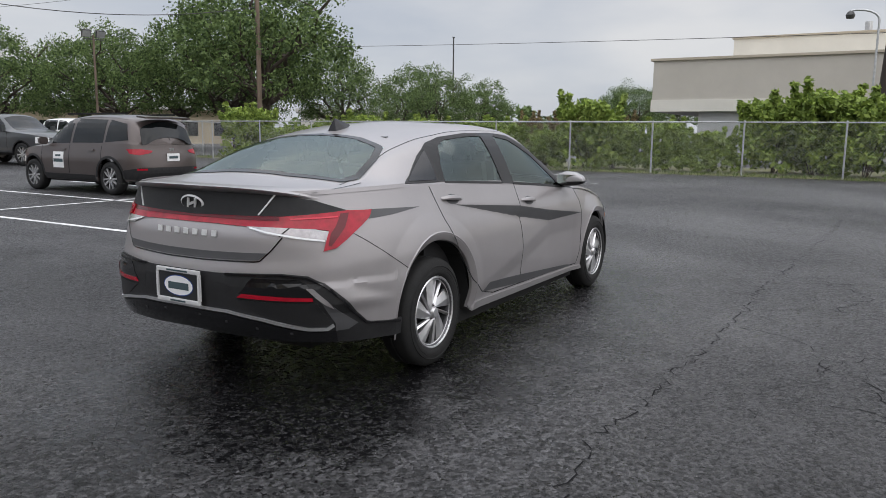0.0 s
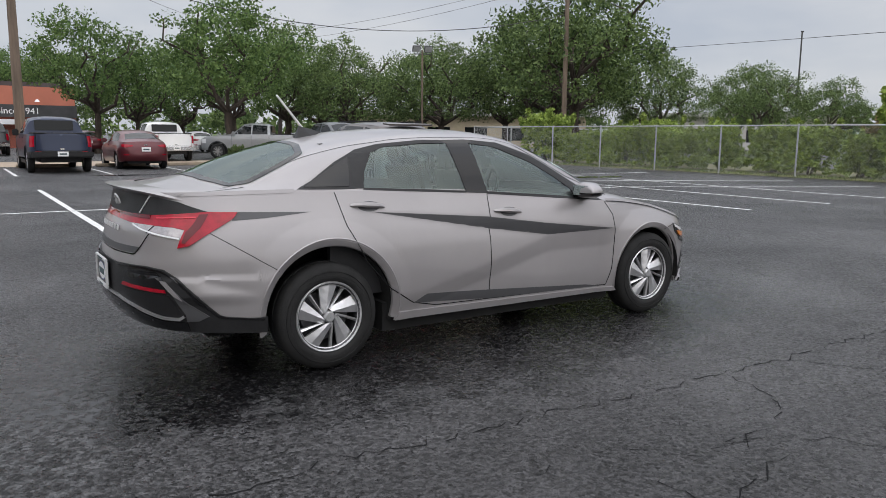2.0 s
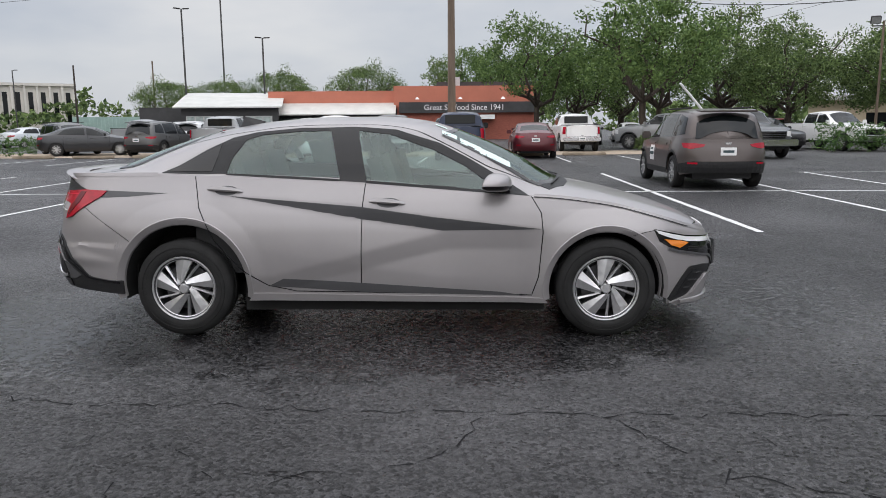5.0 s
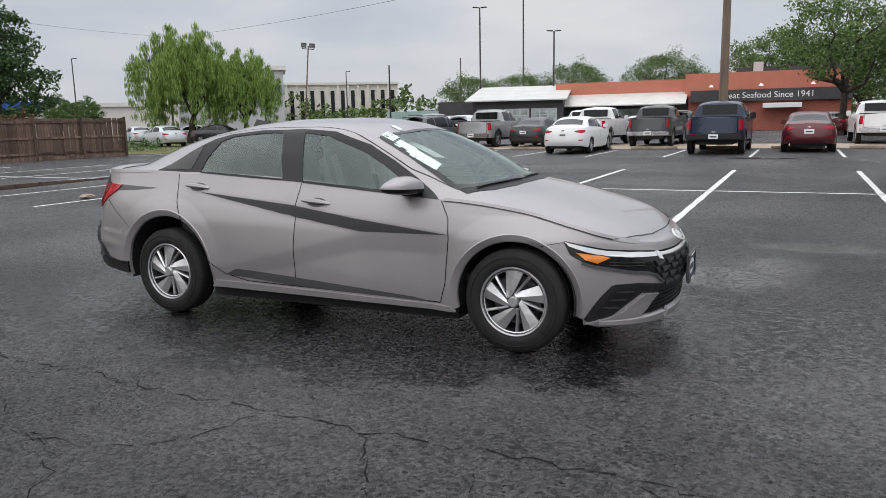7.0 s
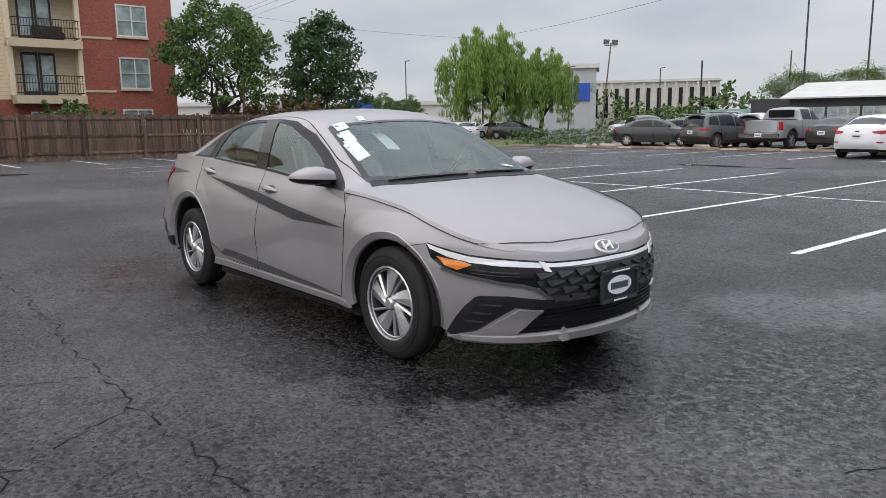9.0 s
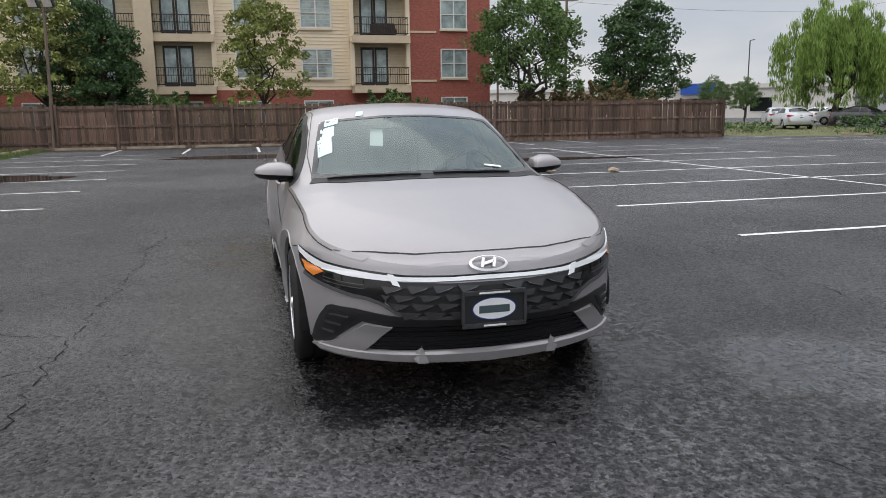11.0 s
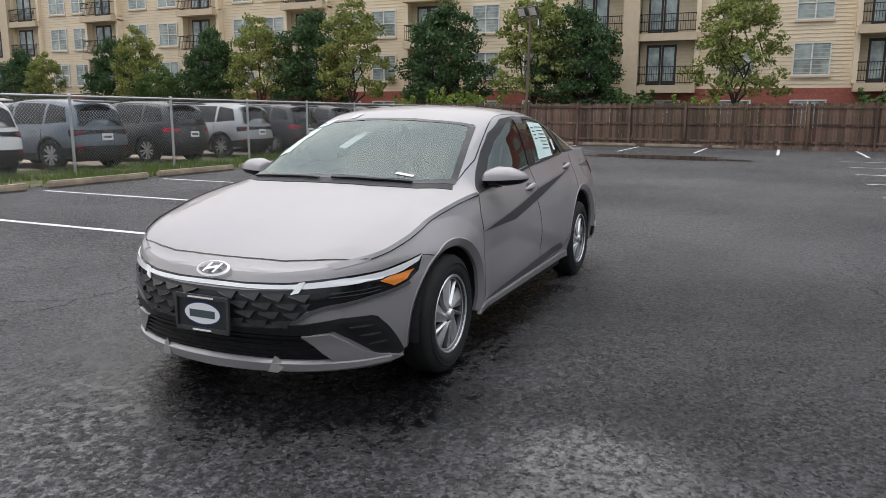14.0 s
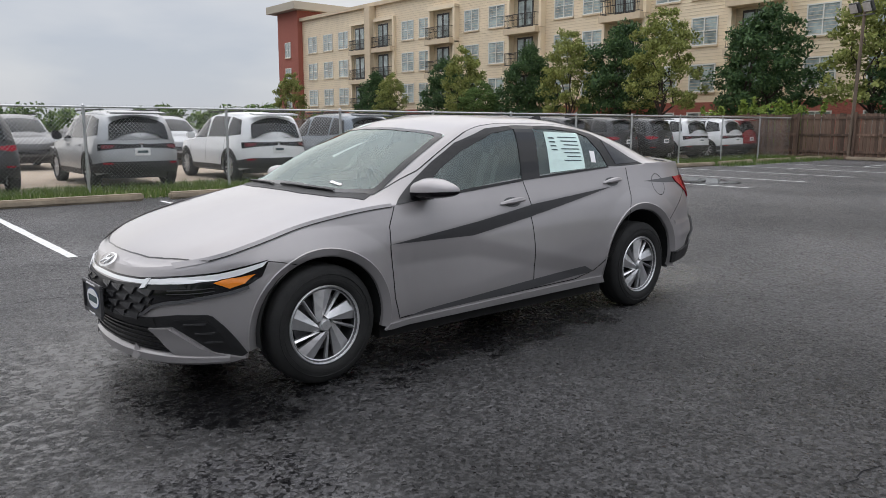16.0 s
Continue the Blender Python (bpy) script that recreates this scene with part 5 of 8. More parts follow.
class Body:
    """A car's skin: a ring round the sides and ends, and a top from bonnet to boot."""

    def __init__(self, s):
        self.s = s
        self.LF, self.LR = s["LF"], s["LR"]
        self.xf, self.xr = crv(s["xf"]), crv(s["xr"])
        self.w, self.zb, self.zc = crv(s["w"]), crv(s["zb"]), crv(s["zc"])
        self.low = s["low"]
        self.arches = s["arches"]
        self.nf, self.nr, self.mf, self.mr = s.get("nf", 9), s.get("nr", 14), s.get("mf", 2.2), s.get("mr", 2.4)
        self.taper = s.get("taper", lambda x, z: 0.0)
        self.facet = s.get("facet", lambda x, z: 0.0)
        self.df, self.dr = s.get("df", 0.25), s.get("dr", 0.3)
        self.xtr, self.xtf = s["top"]
        self.table = {}
        for end in (1, -1):
            us, qs, u, last = [], [], 0.0, None
            for k in range(201):
                r = k / 200
                if r < 0.5:
                    q = (1 - (r / 0.5 * 0.93) ** (self.mf if end > 0 else self.mr)) ** (1 / (self.nf if end > 0 else self.nr))
                else:
                    q0 = (1 - 0.93 ** (self.mf if end > 0 else self.mr)) ** (1 / (self.nf if end > 0 else self.nr))
                    q = q0 * (1 - (r - 0.5) / 0.5)
                p = self.ring(1, end * q, 0.55)
                if last is not None:
                    u += (Vector(p) - last).length
                last = Vector(p)
                us.append(u)
                qs.append(q)
            self.table[end] = (us, qs)

    def ring(self, side, q, z, off=0.0):
        L = self.LF if q > 0 else self.LR
        ext = self.xf(z) if q > 0 else -self.xr(z)
        a = abs(q)
        x = L * a + (ext - L) * max(0.0, (a - 0.7) / 0.3) ** 2
        n, m = (self.nf, self.mf) if q > 0 else (self.nr, self.mr)
        x = x if q > 0 else -x
        y = (self.w(z) + self.taper(x, z) + self.facet(x, z)) * max(0.0, 1 - a**n) ** (1 / m)
        p = (x, -side * y, z)
        if off:
            e = 0.004
            p1 = Vector(self.ring(side, max(-1, min(1, q + e)), z))
            p0 = Vector(self.ring(side, max(-1, min(1, q - e)), z))
            pz1, pz0 = Vector(self.ring(side, q, z + 0.01)), Vector(self.ring(side, q, z - 0.01))
            nrm = (p1 - p0).cross(pz1 - pz0)
            if nrm.length < 1e-9:
                nrm = Vector((1 if q > 0 else -1, 0, 0))
            nrm.normalize()
            if nrm.dot(Vector((p[0] if abs(q) > 0.9 else 0, p[1], 0))) < 0:
                nrm = -nrm
            p = tuple(Vector(p) + nrm * off)
        return p

    def side(self, s):
        """Maps side-view (x, z)."""
        return lambda x, z, off: self.ring(s, x / (self.LF if x > 0 else self.LR) if abs(x) < 0.7 * self.LF else self.qx(x, z), z, off)

    def qx(self, x, z):
        L, ext = (self.LF, self.xf(z)) if x > 0 else (self.LR, -self.xr(z))
        lo, hi = 0.0, 1.0
        for _ in range(30):
            a = (lo + hi) / 2
            v = L * a + (ext - L) * max(0.0, (a - 0.7) / 0.3) ** 2
            lo, hi = (a, hi) if v < abs(x) else (lo, a)
        return lo if x > 0 else -lo

    def end(self, e, s=None):
        """Maps (u, z), u running round from the middle of that end; negative u to the other side."""
        us, qs = self.table[e]

        def f(u, z, off):
            sd = s if s is not None else (1 if u >= 0 else -1)
            return self.ring(sd if u >= 0 or s is None else -sd, e * float(np.interp(abs(u), us, qs)), z, off)

        return f

    def u_of_x(self, e, x, z=0.55):
        us, qs = self.table[e]
        q = abs(self.qx(x, z))
        return float(np.interp(-q, [-v for v in qs], us))

    def section(self, x):
        zb = self.zb(x)
        yb = -self.ring(1, self.qx(x, zb), zb)[1]
        out = []
        for fy, fz in SECTION:
            k = self.df * min(1, max(0, (x + 0.3) / 0.8)) * min(1, max(0.3, (self.xtf - x) / 0.8)) if x > -0.3 else -self.dr * min(1, (-0.3 - x) / 0.6)
            h = max(0.006, self.zc(x + k * fy * fy) - zb)
            out.append((yb * fy, zb + h * fz))
        z = [p[1] for p in out]
        for i in range(1, len(z)):
            z[i] = max(z[i], z[i - 1] + 0.0005)
        return [(p[0], zz) for p, zz in zip(out, z)]

    def upper(self, s):
        """Maps side-view (x, z) on the cabin's flank."""
        def f(x, z, off):
            sec = self.section(x)
            zs, ys = [p[1] for p in sec], [p[0] for p in sec]
            y = float(np.interp(z, zs, ys))
            return (x, -s * (y + off * 0.93), z + off * 0.36)

        return f

    def top(self, x, y, off):
        def zz(x, y):
            sec = self.section(x)
            return float(np.interp(-abs(y), [-p[0] for p in sec], [p[1] for p in sec]))

        z = zz(x, y)
        n = Vector((-(zz(x + 0.01, y) - zz(x - 0.01, y)) / 0.02, -(zz(x, y + 0.01) - zz(x, y - 0.01)) / 0.02, 1)).normalized()
        return tuple(Vector((x, y, z)) + n * off)

    def zlow(self, x):
        z = self.low(x)
        for cx, cz, r in self.arches:
            d = abs(x - cx)
            if d < r:
                z = max(z, cz + math.sqrt(r * r - d * d))
        return z

    def build(self, dense, rows, cut_side=None, cut_top=None):
        qs = set()
        for end, n, m in ((1, self.nf, self.mf), (-1, self.nr, self.mr)):
            for k in range(15):
                qs.add(round(end * (1 - (0.06 * k + 0.06) ** m) ** (1 / n), 5))
            qs.add(end)
        lo, hi = -self.LR * 0.86, self.LF * 0.86
        x = lo
        while x < hi:
            qs.add(round(x / (self.LF if x > 0 else self.LR), 5) if abs(x) < 0.7 * self.LF else round(self.qx(x, 0.45), 5))
            x += dense
        for cx, cz, r in self.arches:
            for k in range(17):
                xx = cx - r * math.cos(math.pi * k / 16) * 0.9999
                qs.add(round(self.qx(xx, 0.45), 5))
        qs = sorted(qs)
        bm = bmesh.new()
        cols = {}
        for sd in (1, -1):
            for q in qs:
                x0 = self.ring(sd, q, 0.45)[0]
                zl, zt = self.zlow(x0), self.zb(max(self.xtr, min(self.xtf, x0)))
                for _ in range(6):
                    zt = self.zb(max(self.xtr, min(self.xtf, self.ring(sd, q, zt)[0])))
                cols[sd, q] = [bm.verts.new(self.ring(sd, q, zl + (zt - zl) * v / rows)) for v in range(rows + 1)]
            for a, b in zip(qs, qs[1:]):
                for v in range(rows):
                    f = (cols[sd, a][v], cols[sd, b][v], cols[sd, b][v + 1], cols[sd, a][v + 1])
                    bm.faces.new(f if sd > 0 else f[::-1])
        # inner lip turned in along the lower edge
        for sd in (1, -1):
            lip = [bm.verts.new((c.co.x * 0.995, c.co.y * 0.94, c.co.z + 0.004)) for c in (cols[sd, q][0] for q in qs)]
            for k in range(len(qs) - 1):
                f = (cols[sd, qs[k + 1]][0], cols[sd, qs[k]][0], lip[k], lip[k + 1])
                bm.faces.new(f if sd > 0 else f[::-1])
        xs = []
        x = self.xtr
        while x < self.xtf + 1e-6:
            xs.append(x)
            x += dense * 1.3
        xs = sorted({*(round(v, 4) for v in xs if v < self.xtf - 0.004), self.xtf, *self.s.get("extra", ())})
        rings = {}
        for x in xs:
            sec = self.section(x)
            rings[x] = sec
        for sd in (1, -1):
            prev = None
            for x in xs:
                cur = []
                sec = rings[x]
                for (y0, z0), (y1, z1) in zip(sec, sec[1:]):
                    for j in range(2):
                        cur.append((x, -sd * (y0 + (y1 - y0) * j / 2), z0 + (z1 - z0) * j / 2))
                cur.append((x, 0, sec[-1][1]))
                cur = [bm.verts.new(p) for p in cur]
                if prev:
                    for k in range(len(cur) - 1):
                        q = (prev[k], cur[k], cur[k + 1], prev[k + 1])
                        c = sum((v.co for v in q), Vector()) / 4
                        if cut_side and all(inside(cut_side, v.co.x, v.co.z) for v in q) and abs(c.y) > 0.42 * self.w(0.6):
                            continue
                        if cut_top and any(all(inside(poly, v.co.x, abs(v.co.y)) for v in q) for poly in cut_top) and abs(c.y) < 0.9 * self.w(0.6):
                            continue
                        bm.faces.new(q if sd > 0 else q[::-1])
                prev = cur
        # close the top's two ends down to the ring
        for x, end, n, m in ((xs[-1], 1, self.nf, self.mf), (xs[0], -1, self.nr, self.mr)):
            zt, prev = self.zb(x), None
            for sd in (1, -1):
                prev = None
                for y, z in rings[x]:
                    wd = self.w(zt) + self.taper(x, zt)
                    q = end * max(0.0, 1 - min(1, y / wd) ** m) ** (1 / n)
                    cur = [bm.verts.new((x, -sd * y, z)), bm.verts.new(self.ring(sd, q, zt))]
                    if prev:
                        bm.faces.new((prev[0], prev[1], cur[1], cur[0]))
                    prev = cur
        bmesh.ops.remove_doubles(bm, verts=bm.verts, dist=0.0006)
        return bm


def inside(poly, x, y):
    c = False
    for (x0, y0), (x1, y1) in zip(poly, poly[1:] + poly[:1]):
        if (y0 > y) != (y1 > y) and x < (x1 - x0) * (y - y0) / (y1 - y0) + x0:
            c = not c
    return c


def half(poly, axis, val, keep):
    out = []
    for a, b in zip(poly, poly[1:] + poly[:1]):
        ia, ib = (a[axis] - val) * keep >= 0, (b[axis] - val) * keep >= 0
        if ia:
            out.append(a)
        if ia != ib:
            t = (val - a[axis]) / (b[axis] - a[axis])
            out.append((a[0] + (b[0] - a[0]) * t, a[1] + (b[1] - a[1]) * t))
    return out


def skin(poly, fmap, off=0.003, depth=0.0, cell=0.05, bm=None):
    """A panel: a flat outline cut into cells and laid on a curved surface, with an edge turned in by depth."""
    bm = bm or bmesh.new()
    xs, ys = [p[0] for p in poly], [p[1] for p in poly]
    nx, ny = max(1, math.ceil((max(xs) - min(xs)) / cell)), max(1, math.ceil((max(ys) - min(ys)) / cell))
    made = {}
    sx, sy = (max(xs) - min(xs)) / nx, (max(ys) - min(ys)) / ny

    def vert(p):
        k = (round(p[0], 4), round(p[1], 4))
        if k not in made:
            made[k] = bm.verts.new(fmap(p[0], p[1], off))
        return made[k]

    tris = tessellate_polygon([[Vector((p[0], p[1], 0)) for p in poly]])
    for tri in tris:
        t3 = [poly[k] for k in tri]
        i0, i1 = int((min(p[0] for p in t3) - min(xs)) / sx), int((max(p[0] for p in t3) - min(xs)) / sx)
        for i in range(max(0, i0), min(nx - 1, i1) + 1):
            strip = half(half(t3, 0, min(xs) + i * sx, 1), 0, min(xs) + (i + 1) * sx, -1)
            if len(strip) < 3:
                continue
            j0, j1 = int((min(p[1] for p in strip) - min(ys)) / sy), int((max(p[1] for p in strip) - min(ys)) / sy)
            for j in range(max(0, j0), min(ny - 1, j1) + 1):
                c = half(half(strip, 1, min(ys) + j * sy, 1), 1, min(ys) + (j + 1) * sy, -1)
                vs = []
                for p in c:
                    v = vert(p)
                    if v not in vs:
                        vs.append(v)
                if len(vs) > 2:
                    try:
                        bm.faces.new(vs)
                    except ValueError:
                        pass
    if depth:
        back = {}
        edges = [e for e in bm.edges if len(e.link_faces) == 1]
        inv = {v: k for k, v in made.items()}
        for e in edges:
            if e.verts[0] in inv and e.verts[1] in inv:
                for v in e.verts:
                    if v not in back:
                        back[v] = bm.verts.new(fmap(*inv[v], off - depth))
                bm.faces.new((e.verts[0], e.verts[1], back[e.verts[1]], back[e.verts[0]]))
    return bm


def resample(pts, n, closed=True):
    pts = list(pts) + ([pts[0]] if closed else [])
    d = [0.0]
    for a, b in zip(pts, pts[1:]):
        d.append(d[-1] + math.hypot(b[0] - a[0], b[1] - a[1]))
    m = n if closed else n - 1
    return [(float(np.interp(d[-1] * k / m, d, [p[0] for p in pts])), float(np.interp(d[-1] * k / m, d, [p[1] for p in pts]))) for k in range(n)]


def ribbon(pts, fmap, width, off=0.002, step=0.03, lift=0.0):
    """A narrow strip along a line on a surface; lift gives it thickness."""
    length = sum(math.hypot(b[0] - a[0], b[1] - a[1]) for a, b in zip(pts, pts[1:]))
    ps = resample(pts, max(2, int(length / step) + 1), False)
    bm = bmesh.new()
    rows = []
    for k, p in enumerate(ps):
        a, b = ps[max(0, k - 1)], ps[min(len(ps) - 1, k + 1)]
        d = math.hypot(b[0] - a[0], b[1] - a[1]) or 1
        n = (-(b[1] - a[1]) / d * width / 2, (b[0] - a[0]) / d * width / 2)
        q = [(p[0] + n[0], p[1] + n[1]), (p[0] - n[0], p[1] - n[1])]
        row = [bm.verts.new(fmap(*q[0], off)), bm.verts.new(fmap(*q[1], off))]
        if lift:
            row = [bm.verts.new(fmap(*q[0], off - lift)), *row, bm.verts.new(fmap(*q[1], off - lift))]
        rows.append(row)
    for a, b in zip(rows, rows[1:]):
        for k in range(len(a) - 1):
            bm.faces.new((a[k], b[k], b[k + 1], a[k + 1]))
    return bm


def band(outer, inner, fmap, off, n=90, over=None):
    """The strip between two closed outlines on a surface."""
    bm = bmesh.new()
    o, i = resample(outer, n), resample(inner, n)
    rows = []
    for k in range(n):
        rows.append([bm.verts.new(fmap(o[k][0] + (i[k][0] - o[k][0]) * t, o[k][1] + (i[k][1] - o[k][1]) * t, off)) for t in (0, 0.5, 1)])
    for k in range(n):
        a, b = rows[k], rows[(k + 1) % n]
        for t in range(2):
            bm.faces.new((a[t], b[t], b[t + 1], a[t + 1]))
    return bm


def wheel(parent, x, y, z, R, rim, width, style, side, label=""):
    """A wheel whose outer face looks to -y when side is 1."""
    w = tagged(new("wheel"), label)
    w.parent = parent
    w.matrix_local = pose(x, y, z, 0, 0, 0 if side > 0 else 180)
    h = width / 2
    bm = bmesh.new()
    lathe(bm, [(-h + .012, rim), (-h, rim + .012), (-h - .004, rim + .035), (-h + .004, R - .03), (-h + .018, R - .008), (-h + .035, R), (-.012, R), (-.01, R - .006), (.01, R - .006), (.012, R), (h - .035, R), (h - .01, R - .02), (h, rim + .02), (h - .01, rim)], seg=40)
    part("tyre", bm, M["rubber"], w, smooth=40)
    bm = bmesh.new()
    lathe(bm, [(-h + .01, rim + .004), (-h + .004, rim - .006), (-h + .016, rim - .016), (-h + .05, rim - .022), (h - .02, rim - .03), (h - .02, 0.02)], seg=40)
    part("rim", bm, M["darkalloy"], w, smooth=40)
    if style == "hero":
        bm = bmesh.new()
        lathe(bm, [(-h + .010, rim + .005), (-h + .002, rim - .002), (-h + .004, rim - .008), (-h + .018, rim - .014), (-h + .022, rim - .022)], seg=48)
        part("rim_edge", bm, M["alloy"], w, "bright machined rim edge", smooth=40)
        bm = bmesh.new()
        for rr in (rim + .040, rim + .062):
            lathe(bm, [(-h - .001, rr - .002), (-h - .0045, rr), (-h - .001, rr + .002)], seg=40)
        part("sidewall_rib", bm, M["rubber"], w)
    bm = bmesh.new()
    lathe(bm, [(-h + .085, 0.02), (-h + .085, rim * 0.72), (-h + .1, rim * 0.72), (-h + .1, 0.03)], seg=24)
    part("brake_disc", bm, M["darkalloy"], w)
    n = 5
    r0, r1 = 0.03, rim - 0.014
    if style == "hero":
        at = lambda r, t, y: (r * math.cos(t), y, r * math.sin(t))
        for k in range(n):
            a = 2 * math.pi * k / n + 0.3
            # a wide straight-edged blade, folded along a ridge, and a slim bar beside it
            for edges, th in (((((0.050, 1.30), (r1, 0.30)), ((0.034, 0.75), (r1, -0.02)), ((0.050, 0.10), (r1, -0.30))), 0.028), ((((0.052, -0.05), (r1, -0.50)), ((0.050, -0.18), (r1, -0.54)), ((0.052, -0.30), (r1, -0.60))), 0.030)):
                rows = [[Vector((ra * math.cos(ta), ra * math.sin(ta))).lerp(Vector((rb0 * math.cos(tb), rb0 * math.sin(tb))), f) for (ra, ta), (rb0, tb) in edges[::-1]] for f in (0, 0.35, 0.7, 1)]
                rows = [[(p.length, math.atan2(p.y, p.x)) for p in row] for row in rows]
                bm = bmesh.new()
                vr = []
                for i, row in enumerate(rows):
                    yy = -h + 0.010 + 0.004 * i
                    q = [bm.verts.new(at(r, a + t, yy + (0.0 if e == 1 else 0.010 if e == 0 else 0.014))) for e, (r, t) in enumerate(row)]
                    vr.append(q + [bm.verts.new(at(row[2][0], a + row[2][1], yy + th)), bm.verts.new(at(row[0][0], a + row[0][1], yy + th))])
                for ra, rc in zip(vr, vr[1:]):
                    for q in range(5):
                        bm.faces.new((ra[q], ra[(q + 1) % 5], rc[(q + 1) % 5], rc[q]))
                bm.faces.new(vr[-1])
                bm.faces.new(vr[0])
                part("spoke", bm, M["alloy"], w)
            bm = bmesh.new()
            a2 = a + 0.62
            cyl(bm, (0.055 * math.cos(a2), -h + 0.02, 0.055 * math.sin(a2)), (0.055 * math.cos(a2), -h + 0.05, 0.055 * math.sin(a2)), 0.009, seg=6)
            part("wheel_nut", bm, M["darkalloy"], w)
    else:
        bm = bmesh.new()
        for k in range(n * 2):
            a = math.pi * k / n + (0.12 if k % 2 else 0)
            rr = Matrix.Rotation(-a, 4, "Y")
            box(bm, *(rr @ Vector(((r0 + r1) / 2, -h + 0.025, 0))), r1 - r0, 0.03, 0.035, rr)
        part("spokes", bm, M["alloy"], w)
    bm = bmesh.new()
    lathe(bm, [(-h - .002, 0.001), (-h - .002, 0.026), (-h + .012, 0.034), (-h + .04, 0.036)], seg=16)
    part("hub_cap", bm, M["alloy"], w, smooth=True)
    return w


# ---- the grey sedan ----
def hero_facet(x, z):
    """Sculpted door creases: a thin downward facet and a raised lower triangle; a shoulder over the rear wheel."""
    d = 0.0
    if -1.25 < x < 1.05:
        top = np.interp(x, (-1.06, -0.2, 0.3, 0.95), (0.915, 0.84, 0.77, 0.70))
        bot = np.interp(x, (-1.06, -0.2, 0.3, 0.95), (0.910, 0.765, 0.695, 0.69))
        fade = min(1, (x + 1.25) / 0.3, (1.05 - x) / 0.25)
        if z >= top:
            d += 0.0
        elif z > bot:
            d -= 0.032 * (top - z) / 0.08 * fade
        else:
            gap = (top - bot)
            d -= 0.032 * gap / 0.08 * fade * max(0, 1 - (bot - z) / 0.3)
        # below the diagonal crease the door turns in
        edge = np.interp(x, (-0.78, 0.34, 0.95), (0.40, 0.685, 0.685))
        if z < edge:
            d -= 0.17 * min(edge - z, 0.11) * fade
    if -2.25 < x < -1.72:
        # a wedge-shaped shelf behind the rear wheel
        up, dn = np.interp(x, (-2.22, -1.77), (0.63, 0.497)), np.interp(x, (-2.22, -1.77), (0.515, 0.495))
        out = 0.022 * min(1, (x + 2.25) / 0.1) * max(0, min(1, (-1.77 - x) / 0.32))
        if dn < z < up:
            d += out * (up - z) / (up - dn)
        elif z <= dn:
            d += out * max(0, 1 - (dn - z) / 0.05)
    for cx, cz, r in ((1.36, 0.31, 0.40), (-1.36, 0.33, 0.43)):
        rr = math.hypot(x - cx, z - cz)
        if rr < r + 0.14:
            d += 0.012 * max(0, 1 - abs(rr - r - 0.01) / 0.12)
    return d


HERO = dict(
    LF=2.2, LR=2.4, nf=7.5, nr=11, mf=2.1, mr=2.4,
    xf=[(0.18, 2.13), (0.24, 2.17), (0.30, 2.175), (0.42, 2.215), (0.52, 2.205), (0.58, 2.18), (0.64, 2.15), (0.70, 2.08)],
    xr=[(0.30, -2.33), (0.42, -2.40), (0.58, -2.405), (0.66, -2.395), (0.72, -2.38), (0.82, -2.37), (0.92, -2.325), (1.05, -2.30)],
    w=[(0.15, 0.86), (0.25, 0.885), (0.36, 0.90), (0.55, 0.905), (0.68, 0.90), (0.78, 0.88), (0.87, 0.848), (0.95, 0.812), (1.00, 0.79), (1.06, 0.765)],
    zb=[(-2.30, 1.035), (-2.1, 1.045), (-1.9, 1.05), (-1.5, 1.052), (-1.2, 1.04), (-0.14, 0.982), (0.7, 0.915), (0.95, 0.905), (1.35, 0.855), (1.7, 0.765), (1.9, 0.70), (2.05, 0.655), (2.15, 0.625)],
    zc=[(-2.36, 1.05), (-2.25, 1.058), (-2.1, 1.075), (-1.95, 1.105), (-1.78, 1.172), (-1.6, 1.237), (-1.44, 1.285), (-1.18, 1.345), (-0.84, 1.395), (-0.48, 1.415), (-0.13, 1.415), (0.18, 1.385), (0.42, 1.315), (0.65, 1.225), (0.9, 1.10), (1.08, 0.995), (1.2, 0.955), (1.4, 0.915), (1.7, 0.835), (1.95, 0.75), (2.05, 0.705), (2.10, 0.672), (2.135, 0.645)],
    low=lambda x: float(np.interp(x, (-2.5, -2.2, -1.75, -1.6, 1.6, 1.75, 2.0, 2.3), (0.36, 0.33, 0.29, 0.24, 0.225, 0.2, 0.19, 0.195))),
    arches=((1.36, 0.315, 0.394), (-1.345, 0.335, 0.434)),
    top=(-2.30, 2.13), df=0.24, dr=0.30, facet=hero_facet,
    taper=lambda x, z: (-0.02 * max(0, abs(x) - 1.5) if z > 0.6 else 0.0) - (0.05 * min(1, max(0, (x - 0.95) / 0.55)) * min(1, max(0, (z - 0.68) / 0.14))),
)


def oval(cx, cy, rx, ry, n=28):
    return [(cx + rx * math.cos(2 * math.pi * k / n), cy + ry * math.sin(2 * math.pi * k / n)) for k in range(n)]


